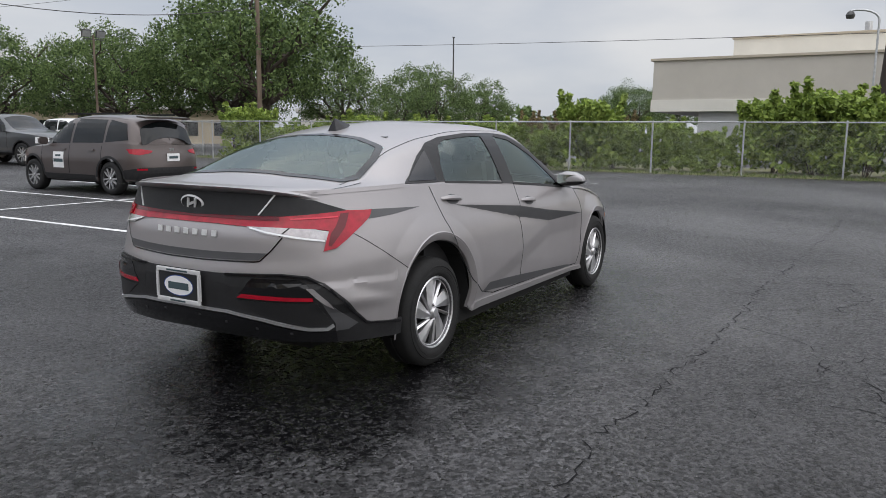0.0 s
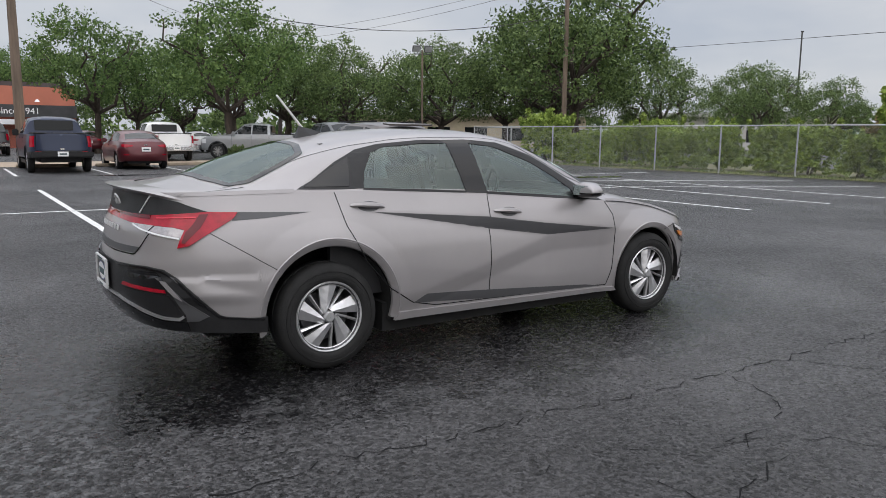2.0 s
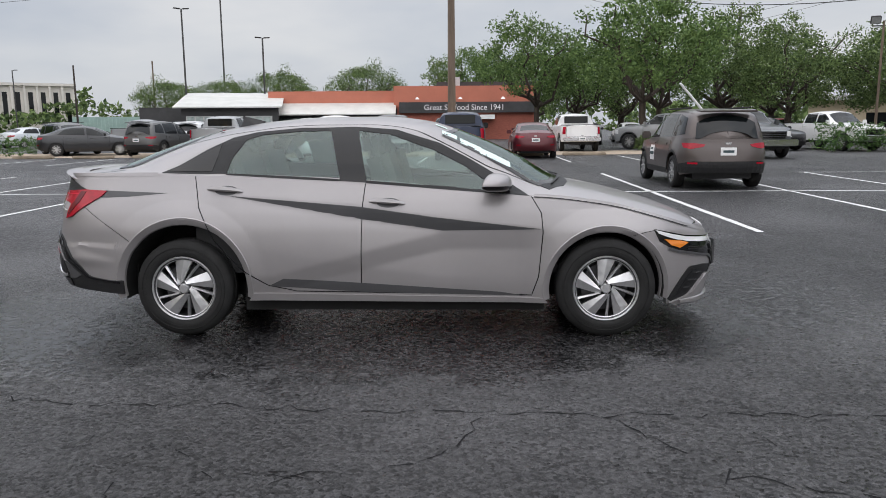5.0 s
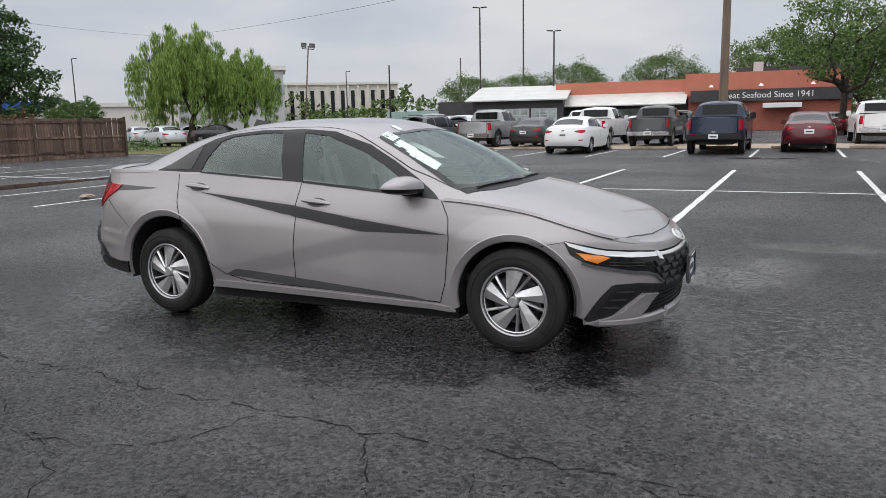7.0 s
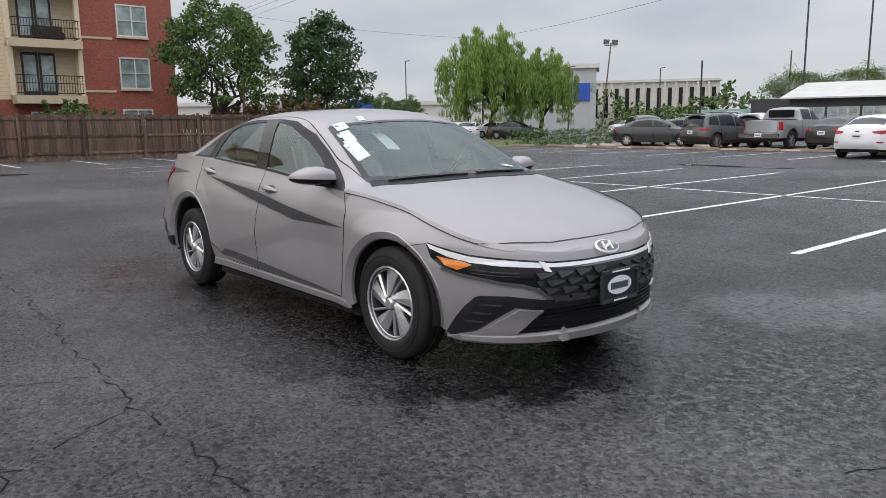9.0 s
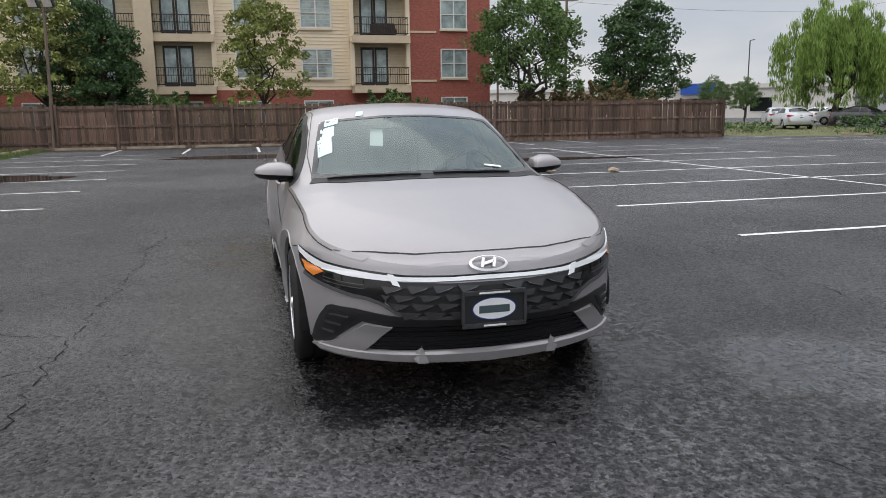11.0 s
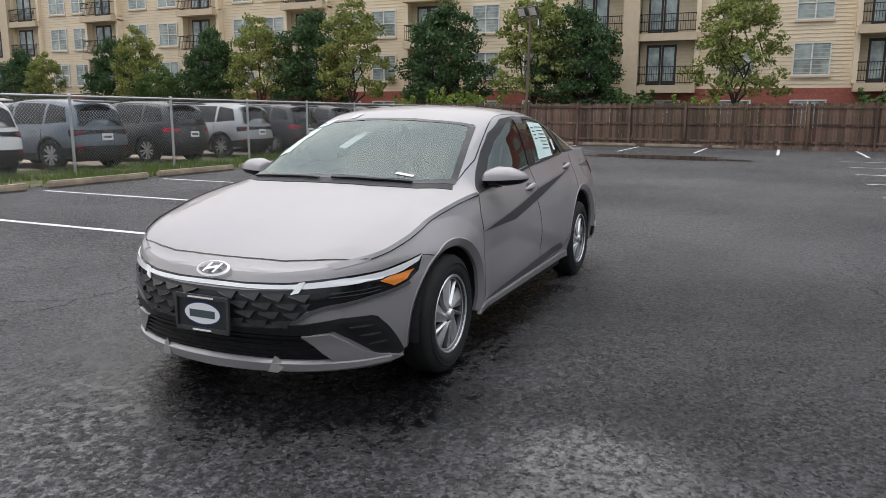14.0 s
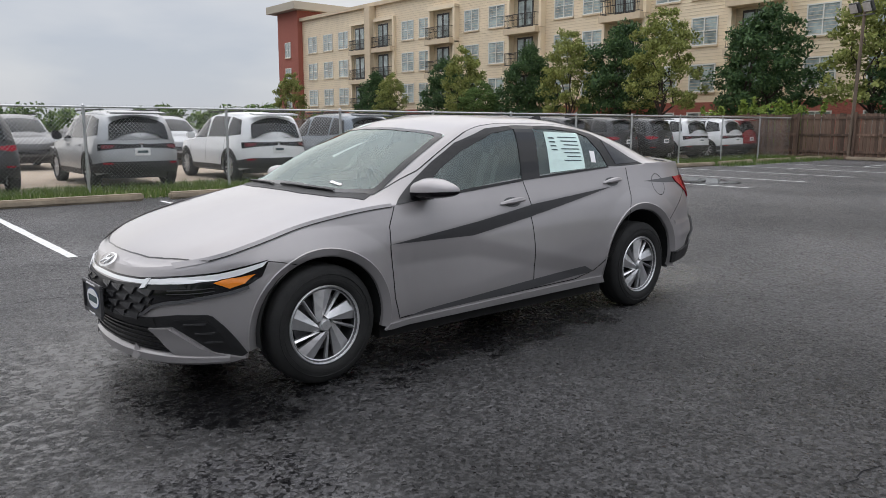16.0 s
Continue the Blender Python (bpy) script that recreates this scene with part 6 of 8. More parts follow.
def licence_plate(parent, x, z, rz, black):
    """The dealer plate in its frame, with the white oval and the name."""
    pl = tagged(new("dealer_plate"), "black dealer plate with a white oval in a chrome frame")
    pl.parent = parent
    pl.matrix_local = pose(x, 0, z, 0, 0, rz)
    bm = bmesh.new()
    box(bm, 0, 0, 0, 0.30, 0.012, 0.155, bevel=0.004)
    part("plate_panel", bm, M["plate_black"], pl)
    bm = bmesh.new()
    for zz in (-0.078, 0.078):
        box(bm, 0, -0.008, zz, 0.315, 0.014, 0.022, bevel=0.003)
    for xx in (-0.152, 0.152):
        box(bm, xx, -0.008, 0, 0.014, 0.014, 0.135)
    part("plate_frame", bm, M["darkalloy"] if black else M["letter"], pl)
    bm = bmesh.new()
    bm.faces.new([bm.verts.new((a, -0.0085, b)) for a, b in oval(0, 0, 0.104, 0.05)])
    part("oval", bm, M["white"], pl)
    bm = bmesh.new()
    bm.faces.new([bm.verts.new((a, -0.0075, b)) for a, b in oval(0, 0, 0.109, 0.055)])
    part("oval_rim", bm, M["blue"], pl)
    bm = bmesh.new()
    box(bm, 0, -0.0095, -0.002, 0.15, 0.001, 0.036, bevel=0.0004)
    part("lettering_bar", bm, M["ink"], pl)
    for zz, wd in ((0.078, 0.15), (-0.078, 0.11)):
        bm = bmesh.new()
        box(bm, 0, -0.016, zz, wd, 0.002, 0.008)
        part("lettering_bar", bm, M["white"] if black else M["ink"], pl)


def sedan():
    car = empty("sedan", "grey metallic four-door sedan parked on the asphalt", "car")
    grey = paint("grey_metallic_paint", (0.305, 0.289, 0.292), 0.34, 0.38)
    B1 = Body(HERO)
    dlo = [(-1.50, 1.058), (-1.40, 1.10), (-1.22, 1.205), (-1.06, 1.278), (-0.9, 1.312), (-0.6, 1.338), (-0.25, 1.342), (0.02, 1.322), (0.3, 1.235), (0.5, 1.13), (0.68, 1.025), (0.87, 0.905), (0.72, 0.918), (0.3, 0.955), (-0.14, 0.99), (-0.7, 1.025), (-1.22, 1.05)]
    ws = [(1.12, 0.0), (1.11, 0.3), (1.05, 0.55), (0.94, 0.71), (0.70, 0.665), (0.48, 0.62), (0.31, 0.585), (0.37, 0.3), (0.39, 0.0)]
    bl = [(-1.28, 0.0), (-1.29, 0.3), (-1.36, 0.52), (-1.52, 0.585), (-1.75, 0.63), (-1.86, 0.60), (-1.92, 0.3), (-1.93, 0.0)]
    shell = B1.build(0.018, 44, cut_side=dlo, cut_top=[ws, bl])
    part("body", shell, grey, car, "grey metallic painted bodywork", smooth=28)
    # underside and wheel housings
    bm = bmesh.new()
    box(bm, 0, 0, 0.25, 1.95, 1.62, 0.18)
    box(bm, -1.98, 0, 0.41, 0.5, 1.4, 0.14)
    box(bm, 1.80, 0, 0.28, 0.36, 1.05, 0.14)
    box(bm, 0, 0, 0.29, 3.9, 0.9, 0.22)
    box(bm, 0, 0, 0.45, 4.0, 1.1, 0.12)
    part("underbody", bm, M["housing_black"], car, "dark underbody")
    for cx, r in ((1.36, 0.366), (-1.345, 0.406)):
        for s in (1, -1):
            bm = bmesh.new()
            lathe(bm, [(-0.865 * s, r), (-0.45 * s, r), (-0.45 * s, 0.05)], seg=32, at=(cx, 0, 0.325))
            for v in [v for v in bm.verts if v.co.z < 0.2]:
                bm.verts.remove(v)
            part("wheel_housing", bm, M["housing_black"], car)
    for cx in (1.36, -1.36):
        for s in (1, -1):
            wheel(car, cx, -s * 0.785, 0.3155, 0.3165, 0.208, 0.195, "hero", s, "silver turbine-spoke alloy wheel")
    # glazing
    for s in (1, -1):
        up = B1.upper(s)
        rear_g = [(-1.075, 1.052), (-1.045, 1.15), (-0.965, 1.262), (-0.86, 1.295), (-0.6, 1.316), (-0.405, 1.318), (-0.335, 1.012), (-0.7, 1.034)]
        front_g = [(-0.225, 1.318), (-0.02, 1.292), (0.28, 1.185), (0.47, 1.085), (0.60, 0.995), (0.615, 0.938), (0.3, 0.967), (-0.165, 1.003)]
        quarter = [(-1.47, 1.065), (-1.22, 1.195), (-1.115, 1.245), (-1.13, 1.15), (-1.155, 1.060)]
        for nm, g in (("rear_window", rear_g), ("front_window", front_g)):
            part(nm, skin(g, up, 0.0, 0, 0.032), M["glass"], car, "pale green tinted door glass", smooth=True, sharp=(0, 0, 0.8)).visible_shadow = False
        # gloss black pillars and frames, cut as outlines round the glass
        for nm, poly in (("quarter_trim", [(-1.50, 1.058), (-1.40, 1.10), (-1.22, 1.205), (-1.06, 1.278), (-0.965, 1.262), (-1.045, 1.15), (-1.075, 1.052), (-1.22, 1.05)]),
                         ("pillar", [(-0.405, 1.318), (-0.44, 1.338), (-0.25, 1.342), (-0.17, 1.337), (-0.225, 1.318), (-0.165, 1.003), (-0.14, 0.99), (-0.34, 1.002), (-0.335, 1.012)]),
                         ("frame_top", [(-1.06, 1.278), (-0.9, 1.312), (-0.6, 1.338), (-0.44, 1.338), (-0.405, 1.318), (-0.6, 1.316), (-0.86, 1.295), (-0.965, 1.262)]),
                         ("frame_top", [(-0.17, 1.337), (0.02, 1.322), (0.3, 1.235), (0.5, 1.13), (0.68, 1.025), (0.87, 0.905), (0.72, 0.918), (0.615, 0.938), (0.60, 0.995), (0.47, 1.085), (0.28, 1.185), (-0.02, 1.292), (-0.225, 1.318)]),
                         ("frame_sill", [(-1.075, 1.052), (-0.7, 1.034), (-0.335, 1.012), (-0.34, 1.0), (-0.7, 1.020), (-1.08, 1.043)]),
                         ("frame_sill", [(-0.165, 1.003), (0.3, 0.967), (0.615, 0.938), (0.72, 0.916), (0.3, 0.950), (-0.17, 0.988)])):
            part(nm, skin(poly, up, 0.004, 0.006, 0.024), M["black_plastic"] if nm != "pillar" else M["gloss_black"], car, "black window trim")
        part("quarter_panel", skin([(-1.455, 1.068), (-1.22, 1.19), (-1.13, 1.235), (-1.145, 1.15), (-1.17, 1.063)], up, 0.007, 0.004, 0.024), M["gloss_black"], car, "black patterned quarter trim")
        part("roof_seam", ribbon([(0.9, 0.70), (0.62, 0.70), (0.3, 0.645), (0.05, 0.605), (-0.5, 0.60), (-1.1, 0.56), (-1.4, 0.56), (-1.9, 0.62)], lambda x, y, o, s=s: B1.top(x, -s * y, o), 0.006, 0.001), M["gloss_black"], car)
    for nm, poly, mat, pull in (("windscreen", ws, "screen", 0.05), ("rear_screen", bl, "screen", 0.06)):
        full = poly + [(x, -y) for x, y in poly[::-1][1:-1]]
        cx = sum(p[0] for p in full) / len(full)
        inner = [(cx + (x - cx) * (1 - 2.2 * pull), y * (1 - pull * 1.1)) for x, y in full]
        part(nm, skin(full, B1.top, 0.002, 0, 0.08), M[mat], car, "curved tinted glass", smooth=True, sharp=(0, 0, 0.4)).visible_shadow = False
        part("glass_border", band(full, inner, B1.top, 0.004), M["gloss_black"], car, "black glass border")
    # shut lines
    for s in (1, -1):
        sd, up = B1.side(s), B1.upper(s)
        for pts in ([(-0.17, 0.985), (-0.19, 0.8), (-0.2, 0.37), (-0.2, 0.30)], [(0.885, 0.90), (0.945, 0.80), (0.955, 0.68), (0.93, 0.4), (0.89, 0.28)], [(-1.275, 1.035), (-1.235, 0.84), (-1.13, 0.63), (-0.97, 0.45), (-0.80, 0.34), (-0.62, 0.30)], [(-0.62, 0.30), (0.89, 0.275)],
                    [(-1.67, 0.62), (-1.847, 0.734), (-2.014, 0.841)], [(1.66, 0.683), (1.60, 0.674), (1.52, 0.655)]):
            part("shut_line", ribbon(pts, sd, 0.006 if pts[0][0] > -1.5 and pts[0][0] < 1.5 else 0.0035, 0.0012, 0.02), M["gloss_black"], car)
        bonnet = lambda x, y, o, s=s: B1.top(x, -s * y, o)
        for x0, x1 in ((-2.27, -1.52), (0.9, 2.02)):
            part("shoulder", ribbon([(x0 + (x1 - x0) * k / 30, B1.zb(x0 + (x1 - x0) * k / 30) - 0.002) for k in range(31)], sd, 0.022, 0.003, 0.02), grey, car, smooth=True)
        part("shut_line", ribbon([(1.91, 0.705), (1.955, 0.62), (2.022, 0.46), (2.058, 0.33), (2.083, 0.12), (2.088, 0.0)], bonnet, 0.006, 0.0015), M["gloss_black"], car)
        part("shut_line", ribbon([(0.90 + 1.0 * k / 40, B1.zb(0.90 + 1.0 * k / 40) - 0.011) for k in range(41)], sd, 0.0045, 0.0062, 0.02), M["gloss_black"], car)
        part("shut_line", ribbon([(-1.78, 0.665), (-1.95, 0.66), (-2.15, 0.65), (-2.28, 0.64)], bonnet, 0.007, 0.0015), M["gloss_black"], car)
        # door crease facet coloured dark for its shade, sill strip and wheel-arch mouldings
        part("side_stripe", skin([(-1.06, 0.913), (-0.2, 0.842), (0.3, 0.773), (0.95, 0.70), (0.32, 0.690), (-0.19, 0.762)], sd, 0.0015, 0, 0.03), M["side_stripe"], car, "downward door crease with its shade coloured dark grey")
        part("sill_strip", skin([(-0.7, 0.385), (-0.2, 0.355), (0.69, 0.295), (0.86, 0.268), (-0.2, 0.295), (-0.8, 0.335)], sd, 0.0015, 0, 0.026), M["side_stripe"], car, "dark grey strip low on the doors")
        part("sill", skin([(-0.9, 0.29), (0.96, 0.258), (0.99, 0.226), (-0.93, 0.241)], sd, 0.012, 0.02, 0.026), grey, car)
        part("rear_stripe", skin([(-1.87, 0.948), (-1.44, 0.931), (-1.71, 0.909), (-1.895, 0.902)], sd, 0.0015, 0, 0.024), M["side_stripe"], car, "dark grey strip behind the tail lamp")
        for cx, cz, r in ((1.36, 0.315, 0.362), (-1.345, 0.335, 0.402)):
            bm = bmesh.new()
            rows = []
            for t in np.linspace(math.pi * 1.06, -0.19, 56):
                c, sn = math.cos(t), math.sin(t)
                rows.append([bm.verts.new(sd(cx + q * c, cz + q * sn, o)) for q, o in ((r + 0.046, 0.001), (r + 0.040, 0.005), (r + 0.008, -0.012), (r, -0.018), (r - 0.004, -0.035))])
            for ra, rc in zip(rows, rows[1:]):
                for q in range(4):
                    bm.faces.new((ra[q], rc[q], rc[q + 1], ra[q + 1]))
            part("arch_moulding", bm, grey, car, "chamfered grey wheel-arch lip", smooth=25)
        for x, z in ((-1.075, 0.947), (-0.03, 0.868)):
            h = tagged(new("door_handle"), "grey door handle with chrome grip")
            h.parent = car
            bm = bmesh.new()
            prof = []
            for k in range(9):
                t = k / 8
                xx = x - 0.115 + 0.23 * t
                lift = 0.004 + 0.034 * math.sin(math.pi * min(1, max(0, t)))**0.6
                hgt = 0.007 + 0.009 * math.sin(math.pi * t)
                zc2 = z - 0.008 * (t - 0.5) * 2
                prof.append([bm.verts.new(sd(xx, zc2 + dz, o)) for dz, o in ((hgt, lift * 0.7), (hgt * 0.4, lift), (-hgt * 0.6, lift), (-hgt, lift * 0.6), (-hgt * 0.6, lift * 0.3), (hgt * 0.6, lift * 0.3))])
            for a, b in zip(prof, prof[1:]):
                for q in range(6):
                    bm.faces.new((a[q], a[(q + 1) % 6], b[(q + 1) % 6], b[q]))
            part("grip", bm, grey, h, smooth=True)
            part("cup", skin(oval(x + 0.01, z - 0.002, 0.075, 0.03, 20), sd, 0.002, 0, 0.024), M["side_stripe"], h)
        # mirror
        mr = tagged(new("door_mirror"), "grey door mirror with black base")
        mr.parent = car
        for half, mat, lab in ((1, grey, ""), (-1, M["gloss_black"], "black lower half of the mirror")):
            bm = bmesh.new()
            rings = []
            for t, wx, hi, lo, dx in ((0, 0.085, 0.045, 0.02, 0.0), (0.06, 0.10, 0.062, 0.03, 0.0), (0.3, 0.105, 0.078, 0.036, -0.005), (0.62, 0.098, 0.07, 0.036, -0.018), (0.88, 0.078, 0.042, 0.027, -0.04), (0.97, 0.055, 0.024, 0.016, -0.055), (1.0, 0.03, 0.006, 0.006, -0.065)):
                row = []
                for a in np.linspace(0, math.pi, 12):
                    ca, sa = math.cos(a), math.sin(a)
                    px = wx * abs(ca) ** 0.75 * (1 if ca > 0 else -0.62)
                    row.append(bm.verts.new((0.66 + dx + px, -s * (0.80 + 0.235 * t), 0.968 + 0.012 * t - (0 if half > 0 else 0.002) + half * (hi if half > 0 else lo) * sa ** 0.7)))
                rings.append(row)
            for a, b in zip(rings, rings[1:]):
                for q in range(12):
                    bm.faces.new((a[q], a[(q + 1) % 12], b[(q + 1) % 12], b[q]))
            bm.faces.new(rings[0])
            bm.faces.new(rings[-1])
            part("mirror_shell" if half > 0 else "mirror_tray", bm, mat, mr, lab, smooth=40)
        bm = bmesh.new()
        box(bm, 0.685, -s * 0.84, 0.940, 0.09, 0.12, 0.022, bevel=0.008)
        box(bm, 0.70, -s * 0.79, 0.935, 0.10, 0.08, 0.03, Matrix.Rotation(radians(12 * s), 4, "X"), 0.008)
        part("mirror_base", bm, M["gloss_black"], mr)
        bm = bmesh.new()
        box(bm, 0.592, -s * 0.895, 0.99, 0.008, 0.15, 0.07, bevel=0.003)
        part("mirror_glass", bm, M["chrome"], mr)
    # tail
    R, F = B1.end(-1), B1.end(1)
    ux = lambda e, x, z=0.55: B1.u_of_x(e, x, z)
    part("light_bar", skin([(-0.66, 0.873), (-0.395, 0.874), (-0.2, 0.879), (0.2, 0.879), (0.395, 0.874), (0.66, 0.873), (0.66, 0.927), (0.27, 0.922), (0.0, 0.916), (-0.27, 0.922), (-0.66, 0.927)], R, 0.005, 0.01, 0.032), M["red_lens"], car, "red full-width light bar", smooth=True)
    part("light_bar_shade", skin([(-0.60, 0.905), (0.60, 0.905), (0.60, 0.924), (0.27, 0.920), (0.0, 0.914), (-0.27, 0.920), (-0.60, 0.924)], R, 0.0085, 0.004, 0.032), M["dark_red"], car)
    part("spoiler_panel", skin([(-1.0, 0.950), (-0.80, 0.938), (-0.62, 0.927), (-0.27, 0.922), (0.0, 0.916), (0.27, 0.922), (0.62, 0.927), (0.80, 0.938), (1.0, 0.950), (0.825, 1.002), (0.585, 1.034), (-0.585, 1.034), (-0.825, 1.002)], R, 0.007, 0.012, 0.032), M["black_plastic"], car, "black boot-lid panel under the spoiler", smooth=True)
    bm = bmesh.new()
    prof = []
    for k in range(41):
        u = -0.86 + 1.72 * k / 40
        e, drop = 1 - abs(u / 0.86) ** 3, 0.040 * abs(u / 0.86) ** 4
        xr, y, _ = R(u, 1.03, 0.0)
        prof.append([bm.verts.new(p) for p in ((xr + 0.12, y * 0.985, B1.zb(xr + 0.12) + 0.006 + 0.016 * e), (xr - 0.004 - 0.030 * e, y, 1.056 + 0.014 * e - drop), (xr - 0.010 - 0.050 * e, y, 1.051 + 0.015 * e - drop), (xr - 0.008 - 0.040 * e, y, 1.043 + 0.010 * e - drop), (xr + 0.03, y, 1.02 - drop * 0.6))])
    for a, b in zip(prof, prof[1:]):
        for q in range(5):
            bm.faces.new((a[q], a[(q + 1) % 5], b[(q + 1) % 5], b[q]))
    bm.faces.new(prof[0])
    bm.faces.new(prof[-1])
    part("spoiler", bm, grey, car, "grey ducktail spoiler lip", smooth=50)
    for s in (1, -1):
        RS = lambda u, z, o, s=s: R(s * u, z, o)
        lamp = tagged(new("tail_lamp"), "red wedge-shaped tail lamp with clear inner lens")
        lamp.parent = car
        part("lens", skin([(0.62, 0.873), (0.62, 0.926), (0.80, 0.938), (1.0, 0.950), (1.165, 0.944), (1.135, 0.912), (1.005, 0.843), (0.89, 0.775), (0.82, 0.762), (0.84, 0.805), (0.868, 0.858), (0.79, 0.868)], RS, 0.009, 0.014, 0.024), M["red_lens"], lamp, smooth=True)
        part("inner_lens", skin([(0.95, 0.936), (1.0, 0.938), (0.955, 0.868), (0.865, 0.785), (0.85, 0.79), (0.875, 0.845), (0.905, 0.875)], RS, 0.0115, 0.003, 0.024), M["dark_red"], lamp)
        part("light_strip", ribbon([(0.66, 0.912), (0.80, 0.918), (0.93, 0.921)], RS, 0.007, 0.0125, 0.03, 0.004), M["amber_red"], lamp, "brighter red light strip")
        part("reverse_lens", skin([(0.41, 0.874), (0.665, 0.873), (0.79, 0.868), (0.868, 0.854), (0.84, 0.805), (0.705, 0.82), (0.51, 0.843)], RS, 0.007, 0.010, 0.024), M["clear_grey"], lamp, "clear reversing lens", smooth=True)
        part("reverse_divider", ribbon([(0.655, 0.872), (0.60, 0.832)], RS, 0.006, 0.0085, 0.03), M["gloss_black"], lamp)
        part("reverse_edge", ribbon([(0.43, 0.868), (0.53, 0.850), (0.705, 0.827), (0.835, 0.812)], RS, 0.008, 0.0095, 0.02), M["lamp_white"], lamp)
        part("spoiler_fin", ribbon([(0.595, 1.03), (0.48, 0.93)], RS, 0.007, 0.012, 0.03, 0.006), M["letter"], car)
        # black lower bumper
        b1 = ux(-1, -1.745)
        part("bumper_corner", skin([(0.30, 0.646), (0.42, 0.652), (0.60, 0.658), (0.735, 0.647), (0.82, 0.606), (0.91, 0.52), (1.035, 0.402), (1.1, 0.379), (b1, 0.372), (b1, 0.285), (0.6, 0.33), (0.3, 0.35)], RS, 0.009, 0.014, 0.026), M["black_plastic"], car, "black lower rear bumper")
        part("bumper_ridge", ribbon([(0.30, 0.640), (0.60, 0.648), (0.735, 0.635), (0.825, 0.585), (0.92, 0.49), (1.03, 0.392), (b1 - 0.02, 0.362)], RS, 0.010, 0.017, 0.03, 0.012), M["gloss_black"], car)
        part("bumper_flash", skin([(0.735, 0.585), (0.78, 0.557), (0.845, 0.497), (0.98, 0.401), (0.925, 0.376), (0.86, 0.374), (0.862, 0.41), (0.80, 0.50)], RS, 0.014, 0.006, 0.026), M["side_stripe"], car, "dark grey wedge in the black bumper")
        part("flash_tip", skin([(0.715, 0.590), (0.75, 0.588), (0.79, 0.548), (0.845, 0.492), (0.80, 0.512), (0.765, 0.54)], RS, 0.019, 0.006, 0.026), grey, car, "grey wedge tip in the black bumper")
        part("side_vent", skin([(0.455, 0.630), (0.69, 0.630), (0.725, 0.605), (0.76, 0.545), (0.375, 0.552)], RS, 0.013, 0.004, 0.026), M["gloss_black"], car)
        part("vent_floor", skin([(0.375, 0.520), (0.765, 0.515), (0.835, 0.425), (0.80, 0.402), (0.70, 0.405), (0.5, 0.45)], RS, 0.0125, 0.004, 0.026), M["satin_black"], car)
        part("reflector", skin([(0.365, 0.534), (0.395, 0.553), (0.745, 0.543), (0.75, 0.526)], RS, 0.018, 0.006, 0.026), M["red_lens"], car, "red bumper reflector strip")
        part("chrome_strip", ribbon([(0.0, 0.462), (0.3, 0.458), (0.5, 0.432), (0.72, 0.390), (0.82, 0.386), (0.853, 0.404)], RS, 0.013, 0.020, 0.02, 0.012), M["alloy"], car, "thin silver lower bumper strip")
        part("diffuser", skin([(0.0, 0.445), (0.3, 0.441), (0.5, 0.415), (0.72, 0.373), (0.86, 0.370), (0.86, 0.318), (0.6, 0.325), (0.0, 0.345)], RS, 0.016, 0.012, 0.03), M["gloss_black"], car, "black rear diffuser")
        for k in range(4):
            part("diffuser_clip", ribbon([(0.12 + 0.17 * k, 0.425 - 0.018 * k), (0.135 + 0.17 * k, 0.425 - 0.018 * k)], RS, 0.008, 0.018, 0.02, 0.003), M["darkalloy"], car)
    part("bumper_middle", skin([(-0.31, 0.646), (-0.25, 0.643), (0.25, 0.643), (0.31, 0.646), (0.31, 0.35), (-0.31, 0.35)], R, 0.0085, 0.014, 0.026), M["black_plastic"], car, "black lower rear bumper")
    part("lower_boot_strip", skin([(-0.53, 0.752), (-0.125, 0.744), (0.125, 0.744), (0.53, 0.752), (0.475, 0.716), (0.125, 0.706), (-0.125, 0.706), (-0.475, 0.716)], R, 0.005, 0.008, 0.026), M["side_stripe"], car, "dark strip below the boot lid")
    part("boot_gap", ribbon([(-0.70, 0.926), (-0.62, 0.833), (-0.55, 0.764), (-0.48, 0.708), (-0.12, 0.699), (0.12, 0.699), (0.48, 0.708), (0.55, 0.764), (0.62, 0.833), (0.70, 0.926)], R, 0.007, 0.0025), M["gloss_black"], car)
    bx = R(0, 0.985, 0.012)

    def emblem(px, pz, tilt, rz, size):
        """A plain slanted H in an oval ring, as a shape."""
        e = tagged(new("emblem"), "chrome oval emblem")
        e.parent = car
        e.matrix_local = pose(px, 0, pz, 0, 0, rz) @ pose(0, 0, 0, tilt, 0, 0)
        bm = bmesh.new()
        o1, o2 = oval(0, 0, size, size * 0.52, 36), oval(0, 0, size * 0.86, size * 0.42, 36)
        for k in range(36):
            j = (k + 1) % 36
            vs = [bm.verts.new((*p, 0))[:] if False else bm.verts.new((p[0], yy, p[1])) for p, yy in ((o1[k], 0), (o1[j], 0), (o2[j], -0.006), (o2[k], -0.006))]
            bm.faces.new(vs)
        for dx in (-0.3, 0.3):
            box(bm, dx * size, -0.004, 0, size * 0.14, 0.008, size * 0.66, Matrix.Rotation(radians(20), 4, "Y"))
        box(bm, 0, -0.004, 0, size * 0.62, 0.008, size * 0.16, Matrix.Rotation(radians(-18), 4, "Y"))
        part("emblem_ring", bm, M["letter"], e)

    emblem(bx[0], 0.972, 14, -90, 0.085)
    for k in range(7):
        bm = bmesh.new()
        y = (k - 3) * 0.066
        box(bm, R(y, 0.833, 0.006)[0], y, 0.833, 0.006, 0.034, 0.03, Matrix.Rotation(radians(6), 4, "Y"), 0.001)
        part("lettering_bar", bm, M["letter"], car, "chrome bar in the spaced row on the boot")
